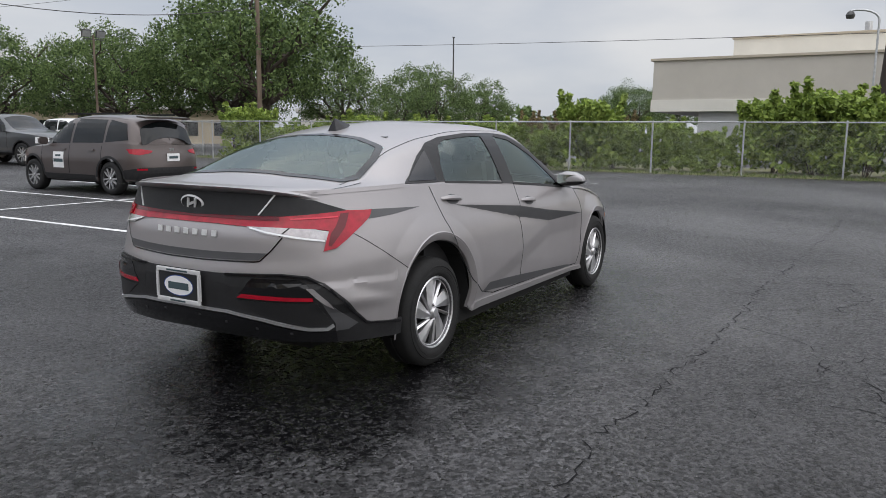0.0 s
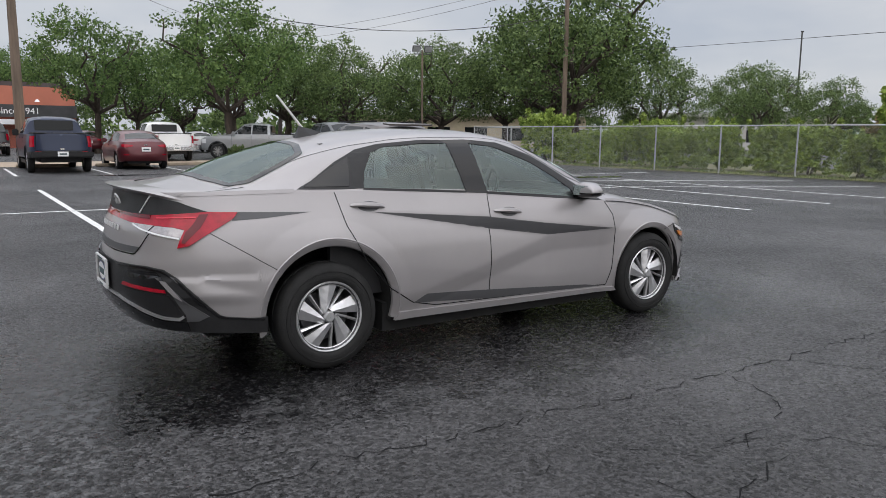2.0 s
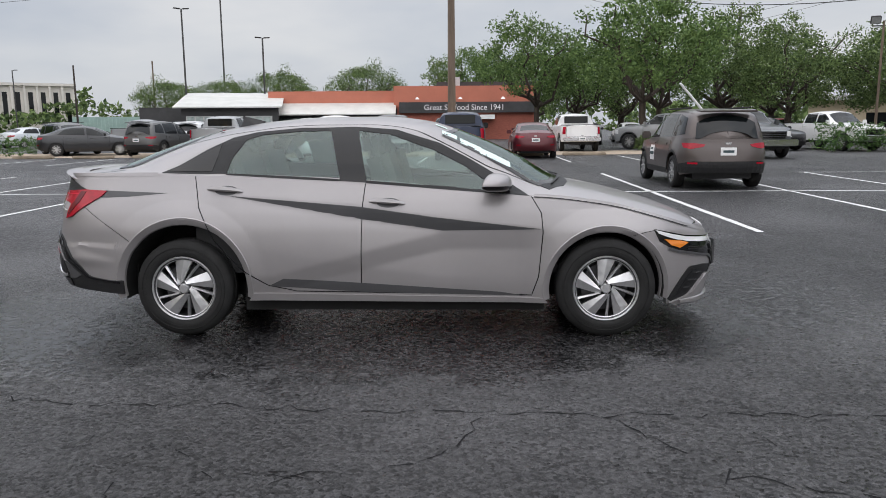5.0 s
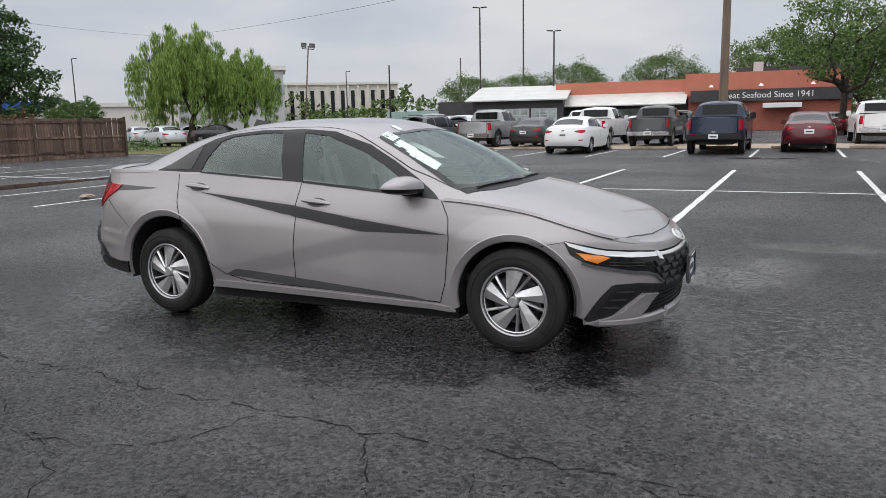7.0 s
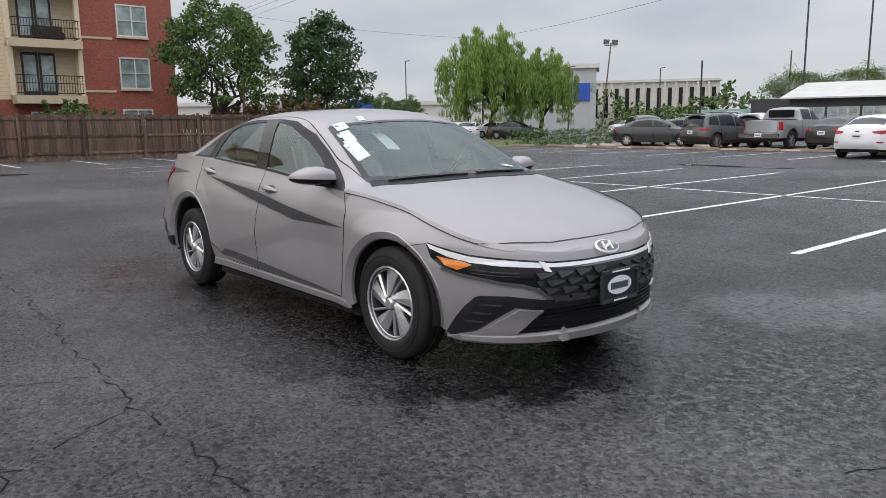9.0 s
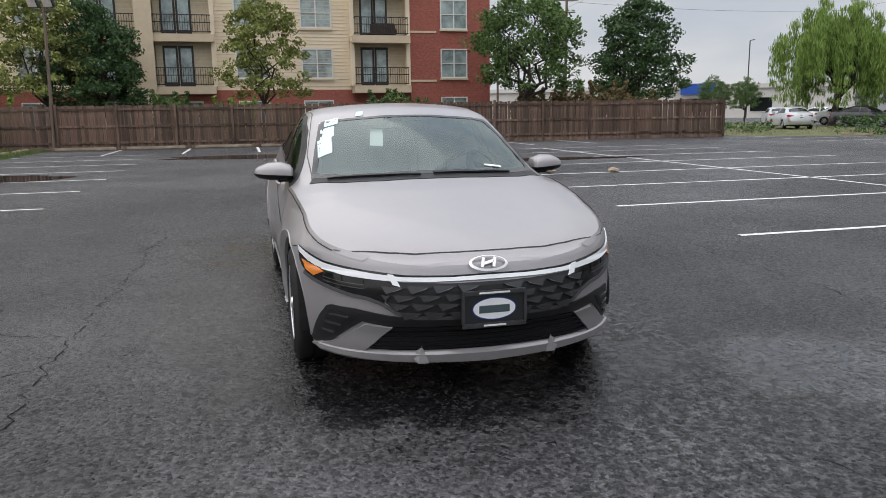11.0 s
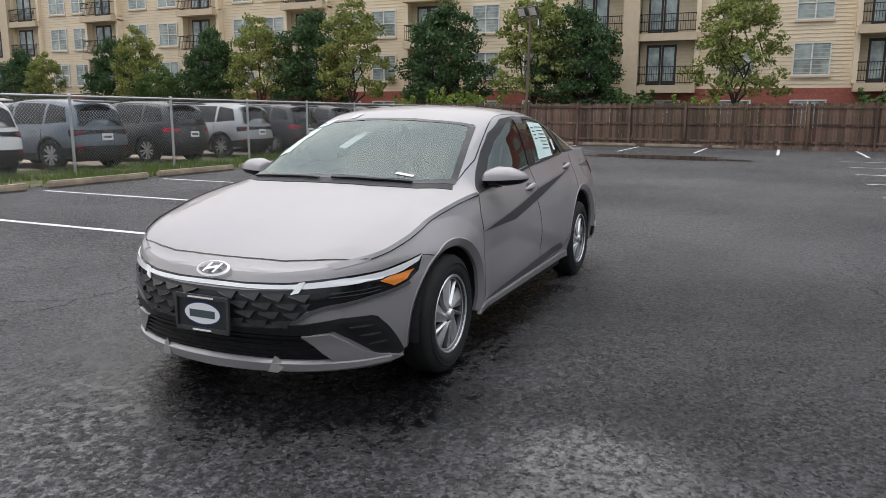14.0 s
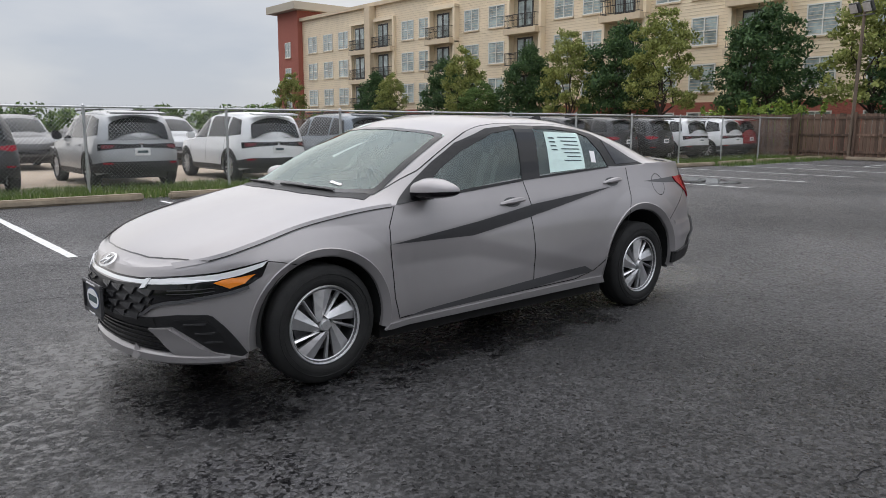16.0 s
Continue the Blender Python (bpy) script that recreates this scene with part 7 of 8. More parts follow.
    licence_plate(car, -2.425, 0.558, -90, False)
    # front
    side_u = [(0.2, 0.552), (0.4, 0.560), (0.52, 0.566), (0.565, 0.516), (0.495, 0.462), (0.44, 0.418), (0.38, 0.396), (0.2, 0.390)]
    part("upper_grille", skin([(u, z) for u, z in side_u] + [(-u, z) for u, z in side_u[::-1]], F, 0.003, 0.008, 0.032), M["satin_black"], car, "dark patterned upper grille")
    for r in range(4):
        z0 = 0.540 - 0.040 * r
        reach = 0.56 - 0.042 * r
        for k in range(6):
            for sgn in (1, -1):
                u0 = 0.118 * k + (0.0 if r % 2 else 0.055) - 0.02 * (r // 2)
                u1 = min(u0 + 0.108, reach)
                if u1 - u0 < 0.04 or u0 < -0.01:
                    continue
                # each blade is a wedge, deep at its outer end and thin towards the middle
                poly = [(sgn * (u0 + 0.004), z0 - 0.003), (sgn * u1, z0 + 0.004), (sgn * (u1 - 0.022), z0 - 0.030), (sgn * (u0 + 0.02), z0 - 0.012)]
                part("grille_blade", skin(poly, F, 0.016, 0.014, 0.15), M["grille_grey"], car)
    part("lower_grille", skin([(-0.50, 0.362), (0.50, 0.362), (0.60, 0.25), (0.64, 0.212), (-0.64, 0.212), (-0.60, 0.25)], F, 0.003, 0.008, 0.032), M["satin_black"], car, "black lower intake")
    for z in (0.345, 0.318, 0.292, 0.267, 0.244):
        e = 0.50 + (0.345 - z) * 0.9
        part("intake_slat", ribbon([(-e, z), (e, z)], F, 0.009, 0.014, 0.05, 0.012), M["gloss_black"], car)
    part("bumper_bar", skin([(-0.52, 0.408), (-0.38, 0.394), (0, 0.386), (0.38, 0.394), (0.52, 0.408), (0.52, 0.352), (-0.52, 0.352)], F, 0.009, 0.012, 0.032), M["black_plastic"], car, "black bar between the grilles")
    # the lip: a shelf that stands out below the intake
    bm = bmesh.new()
    rows = []
    for k in range(49):
        u = -0.90 + 1.80 * k / 48
        f = abs(u) / 0.90
        up, tip = 0.226 + 0.006 * f, 0.192 + 0.018 * f * f
        rows.append([bm.verts.new(F(u, z, o)) for z, o in ((up, 0.004), (up - 0.006, 0.030), (tip, 0.052 - 0.018 * f), (tip - 0.014, 0.046 - 0.018 * f), (tip - 0.012, -0.03))])
    for ra, rc in zip(rows, rows[1:]):
        for q in range(4):
            bm.faces.new((ra[q], rc[q], rc[q + 1], ra[q + 1]))
    part("front_lip", bm, grey, car, "grey lower bumper lip", smooth=30, sharp=(1.6, 0, 0.21))
    for s in (1, -1):
        FS = lambda u, z, o, s=s: F(s * u, z, o)
        lamp = tagged(new("headlamp"), "slim headlamp with white daytime strip and amber corner")
        lamp.parent = car
        part("housing", skin([(0.47, 0.552), (0.52, 0.572), (0.68, 0.594), (0.85, 0.622), (1.0, 0.652), (1.10, 0.682), (1.065, 0.612), (0.97, 0.560), (0.89, 0.540), (0.76, 0.518), (0.66, 0.498), (0.575, 0.487), (0.51, 0.468)], FS, 0.004, 0.01, 0.024), M["gloss_black"], lamp, smooth=True)
        part("strip_border", skin([(0.0, 0.589), (0.2, 0.587), (0.4, 0.592), (0.6, 0.613), (0.85, 0.640), (1.10, 0.690), (1.08, 0.670), (0.85, 0.625), (0.6, 0.597), (0.4, 0.577), (0.2, 0.570), (0.0, 0.571)], FS, 0.004, 0.006, 0.03), M["gloss_black"], lamp, smooth=True)
        part("daytime_strip", skin([(0.0, 0.580), (0.2, 0.577), (0.4, 0.582), (0.6, 0.602), (0.85, 0.631), (0.98, 0.657), (1.095, 0.684), (1.07, 0.660), (0.97, 0.626), (0.85, 0.600), (0.68, 0.582), (0.5, 0.567), (0.3, 0.560), (0.0, 0.561)], FS, 0.010, 0.008, 0.024), M["lamp_white"], lamp, "white daytime light strip", smooth=True)
        part("strip_tab", skin([(0.455, 0.592), (0.485, 0.596), (0.462, 0.548), (0.425, 0.540)], FS, 0.014, 0.008, 0.03), M["lamp_white"], lamp)
        part("amber_marker", skin([(0.83, 0.590), (0.90, 0.606), (1.035, 0.626), (0.98, 0.584), (0.91, 0.562)], FS, 0.011, 0.006, 0.024), M["amber"], lamp, "amber side marker", smooth=True)
        part("lens_block", skin([(0.60, 0.570), (0.70, 0.580), (0.70, 0.550), (0.61, 0.540)], FS, 0.008, 0.004, 0.026), M["dark_glass"], lamp)
        part("lens_block", skin([(0.72, 0.582), (0.82, 0.590), (0.81, 0.560), (0.72, 0.552)], FS, 0.008, 0.004, 0.026), M["dark_glass"], lamp)
        for z in (0.528, 0.545):
            part("lens_fin", ribbon([(0.60, z), (0.74, z + 0.010), (0.84, z + 0.022)], FS, 0.004, 0.0085, 0.03, 0.004), M["grille_grey"], lamp)
        part("grille_frame", ribbon([(0.0, 0.392), (0.36, 0.397), (0.45, 0.418), (0.52, 0.462), (0.59, 0.484), (0.68, 0.496), (0.80, 0.520), (0.92, 0.542), (1.0, 0.566)], FS, 0.016, 0.011, 0.02, 0.010), M["side_stripe"], car, "dark grey grille frame", smooth=True)
        part("corner_intake", skin([(0.44, 0.398), (0.66, 0.431), (0.80, 0.434), (0.83, 0.425), (0.88, 0.375), (0.985, 0.232), (0.95, 0.212), (0.90, 0.222), (0.82, 0.245), (0.62, 0.37), (0.50, 0.352)], FS, 0.006, 0.012, 0.026), M["black_plastic"], car, "black corner air intake")
        part("intake_recess", skin([(0.64, 0.405), (0.79, 0.415), (0.82, 0.39), (0.925, 0.243), (0.83, 0.262), (0.70, 0.345)], FS, 0.0085, 0.003, 0.026), M["satin_black"], car)
        for k in range(3):
            part("intake_slat", ribbon([(0.69 + 0.045 * k, 0.385 - 0.045 * k), (0.80 + 0.035 * k, 0.390 - 0.045 * k)], FS, 0.008, 0.016, 0.03, 0.008), M["grille_grey"], car)
        part("bumper_blade", skin([(0.47, 0.350), (0.60, 0.362), (0.75, 0.268), (0.84, 0.240), (0.92, 0.224), (0.975, 0.212), (0.91, 0.196), (0.655, 0.200), (0.56, 0.268)], FS, 0.020, 0.024, 0.026), grey, car, "grey angled bumper blade", smooth=True)
        bm = bmesh.new()
        pf = [bm.verts.new(F(s * u, z, o)) for u, z, o in ((0.335, 0.252, 0.012), (0.30, 0.200, 0.055), (0.352, 0.200, 0.058), (0.385, 0.214, 0.03), (0.345, 0.195, 0.0))]
        for f in ((0, 1, 2), (0, 2, 3), (0, 3, 4), (0, 4, 1), (1, 4, 3), (1, 3, 2)):
            bm.faces.new([pf[i] for i in f])
        part("lip_fin", bm, grey, car, "small grey fin on the bumper lip")
    emblem(F(0, 0.634, 0.012)[0], 0.634, -52, 90, 0.096)
    licence_plate(car, 2.245, 0.435, 90, True)
    part("fuel_flap", ribbon(oval(-1.62, 0.90, 0.078, 0.078, 30) + [(-1.542, 0.90)], B1.side(-1), 0.004, 0.0012, 0.02), M["gloss_black"], car, "round fuel flap outline")
    # antenna, wipers
    bm = bmesh.new()
    zt = B1.top(-1.1, 0, 0)[2]
    rows = [[(-1.0, 0, zt + 0.024)] * 3, [(-1.08, -0.03, zt - 0.002), (-1.075, 0, zt + 0.045), (-1.08, 0.03, zt - 0.002)], [(-1.19, -0.033, zt - 0.016), (-1.165, 0, zt + 0.065), (-1.19, 0.033, zt - 0.016)]]
    rv = [[bm.verts.new(p) for p in r] for r in rows[1:]]
    tip = bm.verts.new(rows[0][0])
    bm.faces.new((tip, rv[0][0], rv[0][1]))
    bm.faces.new((tip, rv[0][1], rv[0][2]))
    for q in range(2):
        bm.faces.new((rv[0][q], rv[1][q], rv[1][q + 1], rv[0][q + 1]))
    bm.faces.new(rv[1])
    part("antenna_fin", bm, M["gloss_black"], car, "black shark-fin antenna")
    part("cowl", skin([(1.115, 0.0), (1.105, 0.3), (1.045, 0.55), (0.945, 0.70), (1.01, 0.725), (1.12, 0.55), (1.175, 0.3), (1.19, 0.0), (1.175, -0.3), (1.12, -0.55), (1.01, -0.725), (0.945, -0.70), (1.045, -0.55), (1.105, -0.3)], B1.top, 0.003, 0.004, 0.05), M["black_plastic"], car, "black plastic cowl under the windscreen")
    for y0, y1, x0, x1 in ((0.50, 0.0, 1.06, 1.125), (-0.08, -0.62, 1.135, 1.03)):
        part("wiper", ribbon([(x0, y0), ((x0 + x1) / 2 + 0.012, (y0 + y1) / 2), (x1, y1)], B1.top, 0.013, 0.017, 0.05, 0.010), M["black_plastic"], car, "black wiper arm")
    # cabin
    def seat(x, y, w):
        st = tagged(new("seat"), "grey cloth car seat with headrest")
        st.parent = car
        bm = bmesh.new()
        box(bm, x + 0.12, y, 0.62, 0.5, w, 0.2, bevel=0.05)
        part("cushion", bm, M["cloth"], st, smooth=True)
        bm = bmesh.new()
        box(bm, x - 0.2, y, 0.92, 0.16, w, 0.6, Matrix.Rotation(radians(-17), 4, "Y"), 0.06)
        part("backrest", bm, M["cloth"], st, smooth=True)
        bm = bmesh.new()
        box(bm, x - 0.33, y, 1.23, 0.1, 0.26, 0.17, Matrix.Rotation(radians(-12), 4, "Y"), 0.04)
        part("headrest", bm, M["cloth"], st, smooth=True)
        bm = bmesh.new()
        for dy in (-0.06, 0.06):
            cyl(bm, (x - 0.32, y + dy, 1.05), (x - 0.33, y + dy, 1.2), 0.008, seg=6)
        part("headrest_post", bm, M["chrome"], st)

    seat(0.15, 0.36, 0.5)
    seat(0.15, -0.36, 0.5)
    seat(-0.85, 0.34, 0.62)
    seat(-0.85, -0.34, 0.62)
    bm = bmesh.new()
    box(bm, 0.98, 0, 0.84, 0.5, 1.36, 0.13, bevel=0.05)
    box(bm, 0.4, 0, 0.62, 0.9, 0.22, 0.2, bevel=0.04)
    box(bm, -1.6, 0, 1.0, 0.62, 1.1, 0.05, bevel=0.02)
    part("dashboard", bm, M["cabin"], car, "dark dashboard and rear shelf")
    bm = bmesh.new()
    box(bm, -0.2, 0, 0.42, 2.6, 1.5, 0.05)
    for s in (1, -1):
        box(bm, -0.2, s * 0.74, 0.68, 2.2, 0.04, 0.5)
    part("cabin_floor", bm, M["cabin"], car)
    bm = bmesh.new()
    lathe(bm, [(0.015 * math.cos(t), 0.18 + 0.015 * math.sin(t)) for t in np.linspace(0, 6.283, 9)], "z", 24)
    box(bm, 0, 0, 0, 0.34, 0.05, 0.02)
    box(bm, 0, 0.0, 0, 0.09, 0.11, 0.03)
    bm.transform(Matrix.Translation((0.66, 0.36, 0.93)) @ Matrix.Rotation(radians(-65), 4, "Y"))
    part("steering_wheel", bm, M["cabin"], car, smooth=40)
    bm = bmesh.new()
    box(bm, 0.22, 0, 1.315, 0.07, 0.24, 0.065, bevel=0.015)
    part("rear_view_mirror", bm, M["cabin"], car)
    # stickers
    up = B1.upper(-1)
    st = part("window_sticker", skin([(-0.87, 1.285), (-0.50, 1.30), (-0.445, 1.03), (-0.82, 1.045)][::-1], up, 0.003, 0, 0.032), M["paper"], car, "pale green price sheet behind the rear door glass")
    for k in range(7):
        z = 1.255 - 0.026 * k
        part("lettering_bar", ribbon([(-0.83 + 0.005 * k, z), (-0.62 - 0.02 * (k % 3), z + 0.006)], up, 0.007, 0.005), M["ink"], st)
        if k < 4:
            part("lettering_bar", ribbon([(-0.58, z), (-0.52, z + 0.003)], up, 0.009, 0.005), M["ink"], st)
    part("small_label", skin([(-0.98, 1.16), (-0.925, 1.165), (-0.905, 1.085), (-0.955, 1.08)][::-1], up, 0.003, 0, 0.032), M["white"], car)
    for k, (x, y, a, b) in enumerate(((0.36, -0.50, 0.05, 0.09), (0.50, -0.545, 0.07, 0.09), (0.66, -0.58, 0.10, 0.09), (0.30, -0.30, 0.04, 0.05))):
        part("paper_label", skin([(x - a, y + b / 2), (x + a, y + b / 2 - 0.02), (x + a, y - b / 2 - 0.02), (x - a, y - b / 2)], B1.top, 0.004, 0, 0.032), M["paper"], car, "pale paper label on the windscreen")
    part("hang_tag", skin([(0.36, -0.25), (0.62, -0.30), (0.66, -0.22), (0.40, -0.17)], lambda x, y, o: B1.top(x, y, -0.09), 0, 0, 0.032), M["white"], car, "white paper tag hanging at the mirror")
    part("paper_label", skin([(0.985, 0.36), (1.005, 0.36), (1.0, 0.47), (0.98, 0.47)], B1.top, 0.007, 0, 0.1), M["white"], car)
    return car


M["grille_grey"] = mk("dark_grille_metal", (0.075, 0.075, 0.078), 0.25, 0.5)
M["clear_grey"] = mk("grey_clear_lens", (0.42, 0.40, 0.41), 0.12, 0.2, vary=0.25, vscale=30, coat=0.5)
M["amber_red"] = mk("bright_red_lens", (0.62, 0.03, 0.06), 0.12)
M["satin_black"] = mk("satin_black", (0.007, 0.007, 0.008), 0.5, vary=0.2, vscale=20)
M["housing_black"] = mk("wheel_housing_black", (0.010, 0.010, 0.010), 0.95, vary=0.2, vscale=10)
M["letter"] = mk("satin_silver_letters", (0.72, 0.72, 0.72), 0.35, 0.3)
# crease shade put into colour; also the grey of bumper and grille trim
M["side_stripe"] = mk("dark_grey_shade_trim", (0.068, 0.068, 0.072), 0.5, 0.1, vary=0.08, vscale=4, coat=0.1)
sedan()


# ---- the other vehicles ----
SUV = dict(
    LF=2.1, LR=2.1, nf=8, nr=14, mf=2.2, mr=2.4,
    xf=[(0.2, 2.1), (0.45, 2.2), (0.7, 2.18), (0.9, 2.1)], xr=[(0.3, -2.15), (0.5, -2.22), (0.75, -2.2), (1.0, -2.14)],
    w=[(0.2, 0.86), (0.4, 0.905), (0.7, 0.915), (0.9, 0.885), (1.06, 0.85)],
    zb=[(-2.15, 1.03), (-1.5, 1.06), (0, 1.02), (0.9, 0.98), (1.5, 0.93), (1.9, 0.85), (2.1, 0.78)],
    zc=[(-2.17, 1.06), (-2.05, 1.27), (-1.9, 1.52), (-1.75, 1.60), (-1.2, 1.655), (-0.4, 1.67), (0.2, 1.62), (0.6, 1.46), (0.95, 1.22), (1.15, 1.06), (1.5, 1.0), (1.9, 0.92), (2.1, 0.82)],
    low=lambda x: float(np.interp(x, (-2.2, -1.7, 1.7, 2.2), (0.36, 0.27, 0.27, 0.26))), arches=((1.32, 0.36, 0.41), (-1.34, 0.36, 0.41)), top=(-2.14, 2.08), df=0.22, dr=0.08)
SALOON = dict(
    LF=2.3, LR=2.35, nf=7.5, nr=11, mf=2.1, mr=2.4,
    xf=[(0.2, 2.3), (0.45, 2.4), (0.6, 2.38), (0.75, 2.25)], xr=[(0.3, -2.32), (0.5, -2.4), (0.8, -2.36), (1.02, -2.28)],
    w=[(0.2, 0.87), (0.4, 0.905), (0.65, 0.905), (0.85, 0.86), (1.02, 0.79)],
    zb=[(-2.3, 1.0), (-1.5, 1.02), (0, 0.98), (0.9, 0.92), (1.5, 0.86), (1.9, 0.76), (2.25, 0.66)],
    zc=[(-2.3, 1.02), (-2.0, 1.09), (-1.75, 1.16), (-1.3, 1.33), (-0.8, 1.43), (-0.2, 1.455), (0.2, 1.40), (0.7, 1.2), (1.05, 1.01), (1.5, 0.93), (2.0, 0.81), (2.28, 0.68)],
    low=lambda x: float(np.interp(x, (-2.3, -1.7, 1.7, 2.2), (0.32, 0.24, 0.23, 0.2))), arches=((1.42, 0.32, 0.37), (-1.42, 0.32, 0.37)), top=(-2.28, 2.25), df=0.24, dr=0.28)
PICKUP = dict(
    LF=2.75, LR=2.75, nf=10, nr=18, mf=2.2, mr=2.6,
    xf=[(0.3, 2.75), (0.6, 2.85), (1.0, 2.85), (1.15, 2.75)], xr=[(0.4, -2.75), (0.6, -2.85), (1.0, -2.82), (1.3, -2.8)],
    w=[(0.3, 0.92), (0.6, 0.985), (1.0, 0.985), (1.25, 0.95), (1.4, 0.93)],
    zb=[(-2.8, 1.28), (-0.9, 1.28), (0.9, 1.24), (1.5, 1.2), (2.5, 1.1), (2.75, 1.02)],
    zc=[(-2.8, 1.30), (-0.98, 1.30), (-0.93, 1.80), (-0.8, 1.86), (-0.2, 1.90), (0.45, 1.86), (0.8, 1.62), (1.25, 1.33), (1.5, 1.28), (2.5, 1.18), (2.75, 1.05)],
    low=lambda x: float(np.interp(x, (-2.8, 2.8), (0.5, 0.45))), arches=((1.8, 0.42, 0.48), (-1.75, 0.42, 0.48)), top=(-2.79, 2.72), df=0.15, dr=0.02, extra=(-0.985, -0.925))


def vehicle(name, spec, colour, label, group, metal=0.3, wheel_r=0.35, black_low=False, lamp_style="wide"):
    car = empty(name, label, {"suv": "car", "pickup_truck": "pickup truck"}.get(name, "car"), group)
    coat = paint(name + "_paint", colour, metal)
    b = Body(spec)
    part("body", b.build(0.11, 10), coat, car, smooth=35)
    bm = bmesh.new()
    L = spec["LF"]
    box(bm, 0, 0, 0.36 if L < 2.5 else 0.5, 2 * L - 0.5, 1.2, 0.3)
    part("underbody", bm, M["cabin"], car)
    zr, zbm = b.zc(-0.3) - 0.09, b.zb(-0.2)
    pick = name == "pickup_truck"
    for s in (1, -1):
        up = b.upper(s)
        if pick:
            ws = ([(-0.82, zbm + 0.04), (-0.80, zr - 0.05), (-0.05, zr - 0.02), (-0.02, zbm + 0.03)], [(0.04, zbm + 0.03), (0.04, zr - 0.03), (0.42, zr - 0.07), (0.72, zbm + 0.24), (0.92, zbm + 0.03)])
        elif name == "suv":
            ws = ([(-1.82, zbm + 0.10), (-1.7, zr - 0.12), (-1.2, zr - 0.04), (-1.17, zbm + 0.05)], [(-1.1, zbm + 0.04), (-1.1, zr - 0.04), (-0.12, zr - 0.01), (-0.08, zbm + 0.03)], [(0.0, zbm + 0.02), (-0.02, zr - 0.02), (0.2, zr - 0.06), (0.55, zr - 0.25), (0.86, zbm + 0.0)])
        else:
            ws = ([(-1.35, zbm + 0.06), (-1.05, zr - 0.08), (-0.75, zr - 0.02), (-0.17, zr), (-0.12, zbm + 0.03)], [(-0.04, zbm + 0.02), (-0.06, zr - 0.01), (0.2, zr - 0.06), (0.5, zr - 0.19), (0.82, zbm - 0.02)])
        for w in ws:
            part("side_window", skin(w, up, 0.005, 0.004, 0.12), M["dark_glass"], car)
        sd = b.side(s)
        for x in (0.0, 0.98 if not pick else 1.05, -1.08 if not pick else -0.9):
            part("shut_line", ribbon([(x, zbm - 0.03), (x, 0.42 if not pick else 0.6)], sd, 0.012, 0.003, 0.12), M["gloss_black"], car)
        for x in (-0.85, 0.12):
            part("door_handle", skin([(x, zbm - 0.10), (x + 0.2, zbm - 0.10), (x + 0.2, zbm - 0.135), (x, zbm - 0.135)], sd, 0.025, 0.022, 0.2), coat, car)
        bm = bmesh.new()
        xm = 0.8 if not pick else 0.95
        box(bm, xm, -s * (b.w(zbm) + 0.1), zbm + 0.06, 0.12, 0.2, 0.16 if not pick else 0.24, bevel=0.03)
        part("door_mirror", bm, M["black_plastic"] if black_low else coat, car)
        for cx, cz, r in b.arches:
            wheel(car, cx, -s * (b.w(0.5) - 0.115), wheel_r, wheel_r, wheel_r * 0.68, 0.22, "plain", s)
            arc = [(cx + (r + 0.012) * math.cos(t), cz + (r + 0.012) * math.sin(t)) for t in np.linspace(math.pi, 0, 18)]
            part("arch_trim", ribbon(arc, sd, 0.05, 0.006, 0.08, 0.01), M["black_plastic"] if name != "sedan" else coat, car)
    # screens
    yb = b.w(zbm)
    if pick:
        part("windscreen", skin([(1.28, 0.72), (0.55, 0.66), (0.55, -0.66), (1.28, -0.72)], b.top, 0.005, 0.003, 0.12), M["dark_glass"], car)
        bm = bmesh.new()
        box(bm, -0.985, 0, 1.58, 0.03, 1.2, 0.34, Matrix.Rotation(radians(4), 4, "Y"), 0.008)
        part("rear_screen", bm, M["dark_glass"], car)
        bm = bmesh.new()
        box(bm, -1.9, 0, 1.315, 1.65, 1.6, 0.03)
        part("bed_cover", bm, M["black_plastic"], car, "black bed cover")
    else:
        f0, f1 = (1.0, 0.42) if name == "suv" else (0.92, 0.32)
        part("windscreen", skin([(f0 + 0.1, 0.0), (f0 + 0.04, 0.45), (f0 - 0.12, 0.68), (f1, 0.58), (f1 + 0.03, 0), (f1, -0.58), (f0 - 0.12, -0.68), (f0 + 0.04, -0.45)], b.top, 0.005, 0.003, 0.1), M["dark_glass"], car)
        if name == "suv":
            R = [(-1.93, 0.58), (-2.07, 0.64), (-2.10, 0.0), (-2.07, -0.64), (-1.93, -0.58), (-1.91, 0)]
            part("rear_screen", skin(R, b.top, 0.006, 0.004, 0.08), M["dark_glass"], car)
            bm = bmesh.new()
            box(bm, -1.97, 0, 1.595, 0.3, 1.15, 0.035, Matrix.Rotation(radians(-6), 4, "Y"), 0.012)
            part("roof_spoiler", bm, coat, car)
            for s in (1, -1):
                bm = bmesh.new()
                box(bm, -0.6, s * 0.60, 1.665, 2.0, 0.035, 0.035, bevel=0.01)
                part("roof_rail", bm, M["black_plastic"], car)
        else:
            part("rear_screen", skin([(-1.28, 0.52), (-1.76, 0.60), (-1.86, 0.0), (-1.76, -0.60), (-1.28, -0.52), (-1.24, 0)], b.top, 0.005, 0.003, 0.1), M["dark_glass"], car)
    R, F = b.end(-1), b.end(1)
    lowz = 0.36 if not pick else 0.52
    ub = b.u_of_x(-1, b.arches[1][0] - b.arches[1][2] - 0.02)
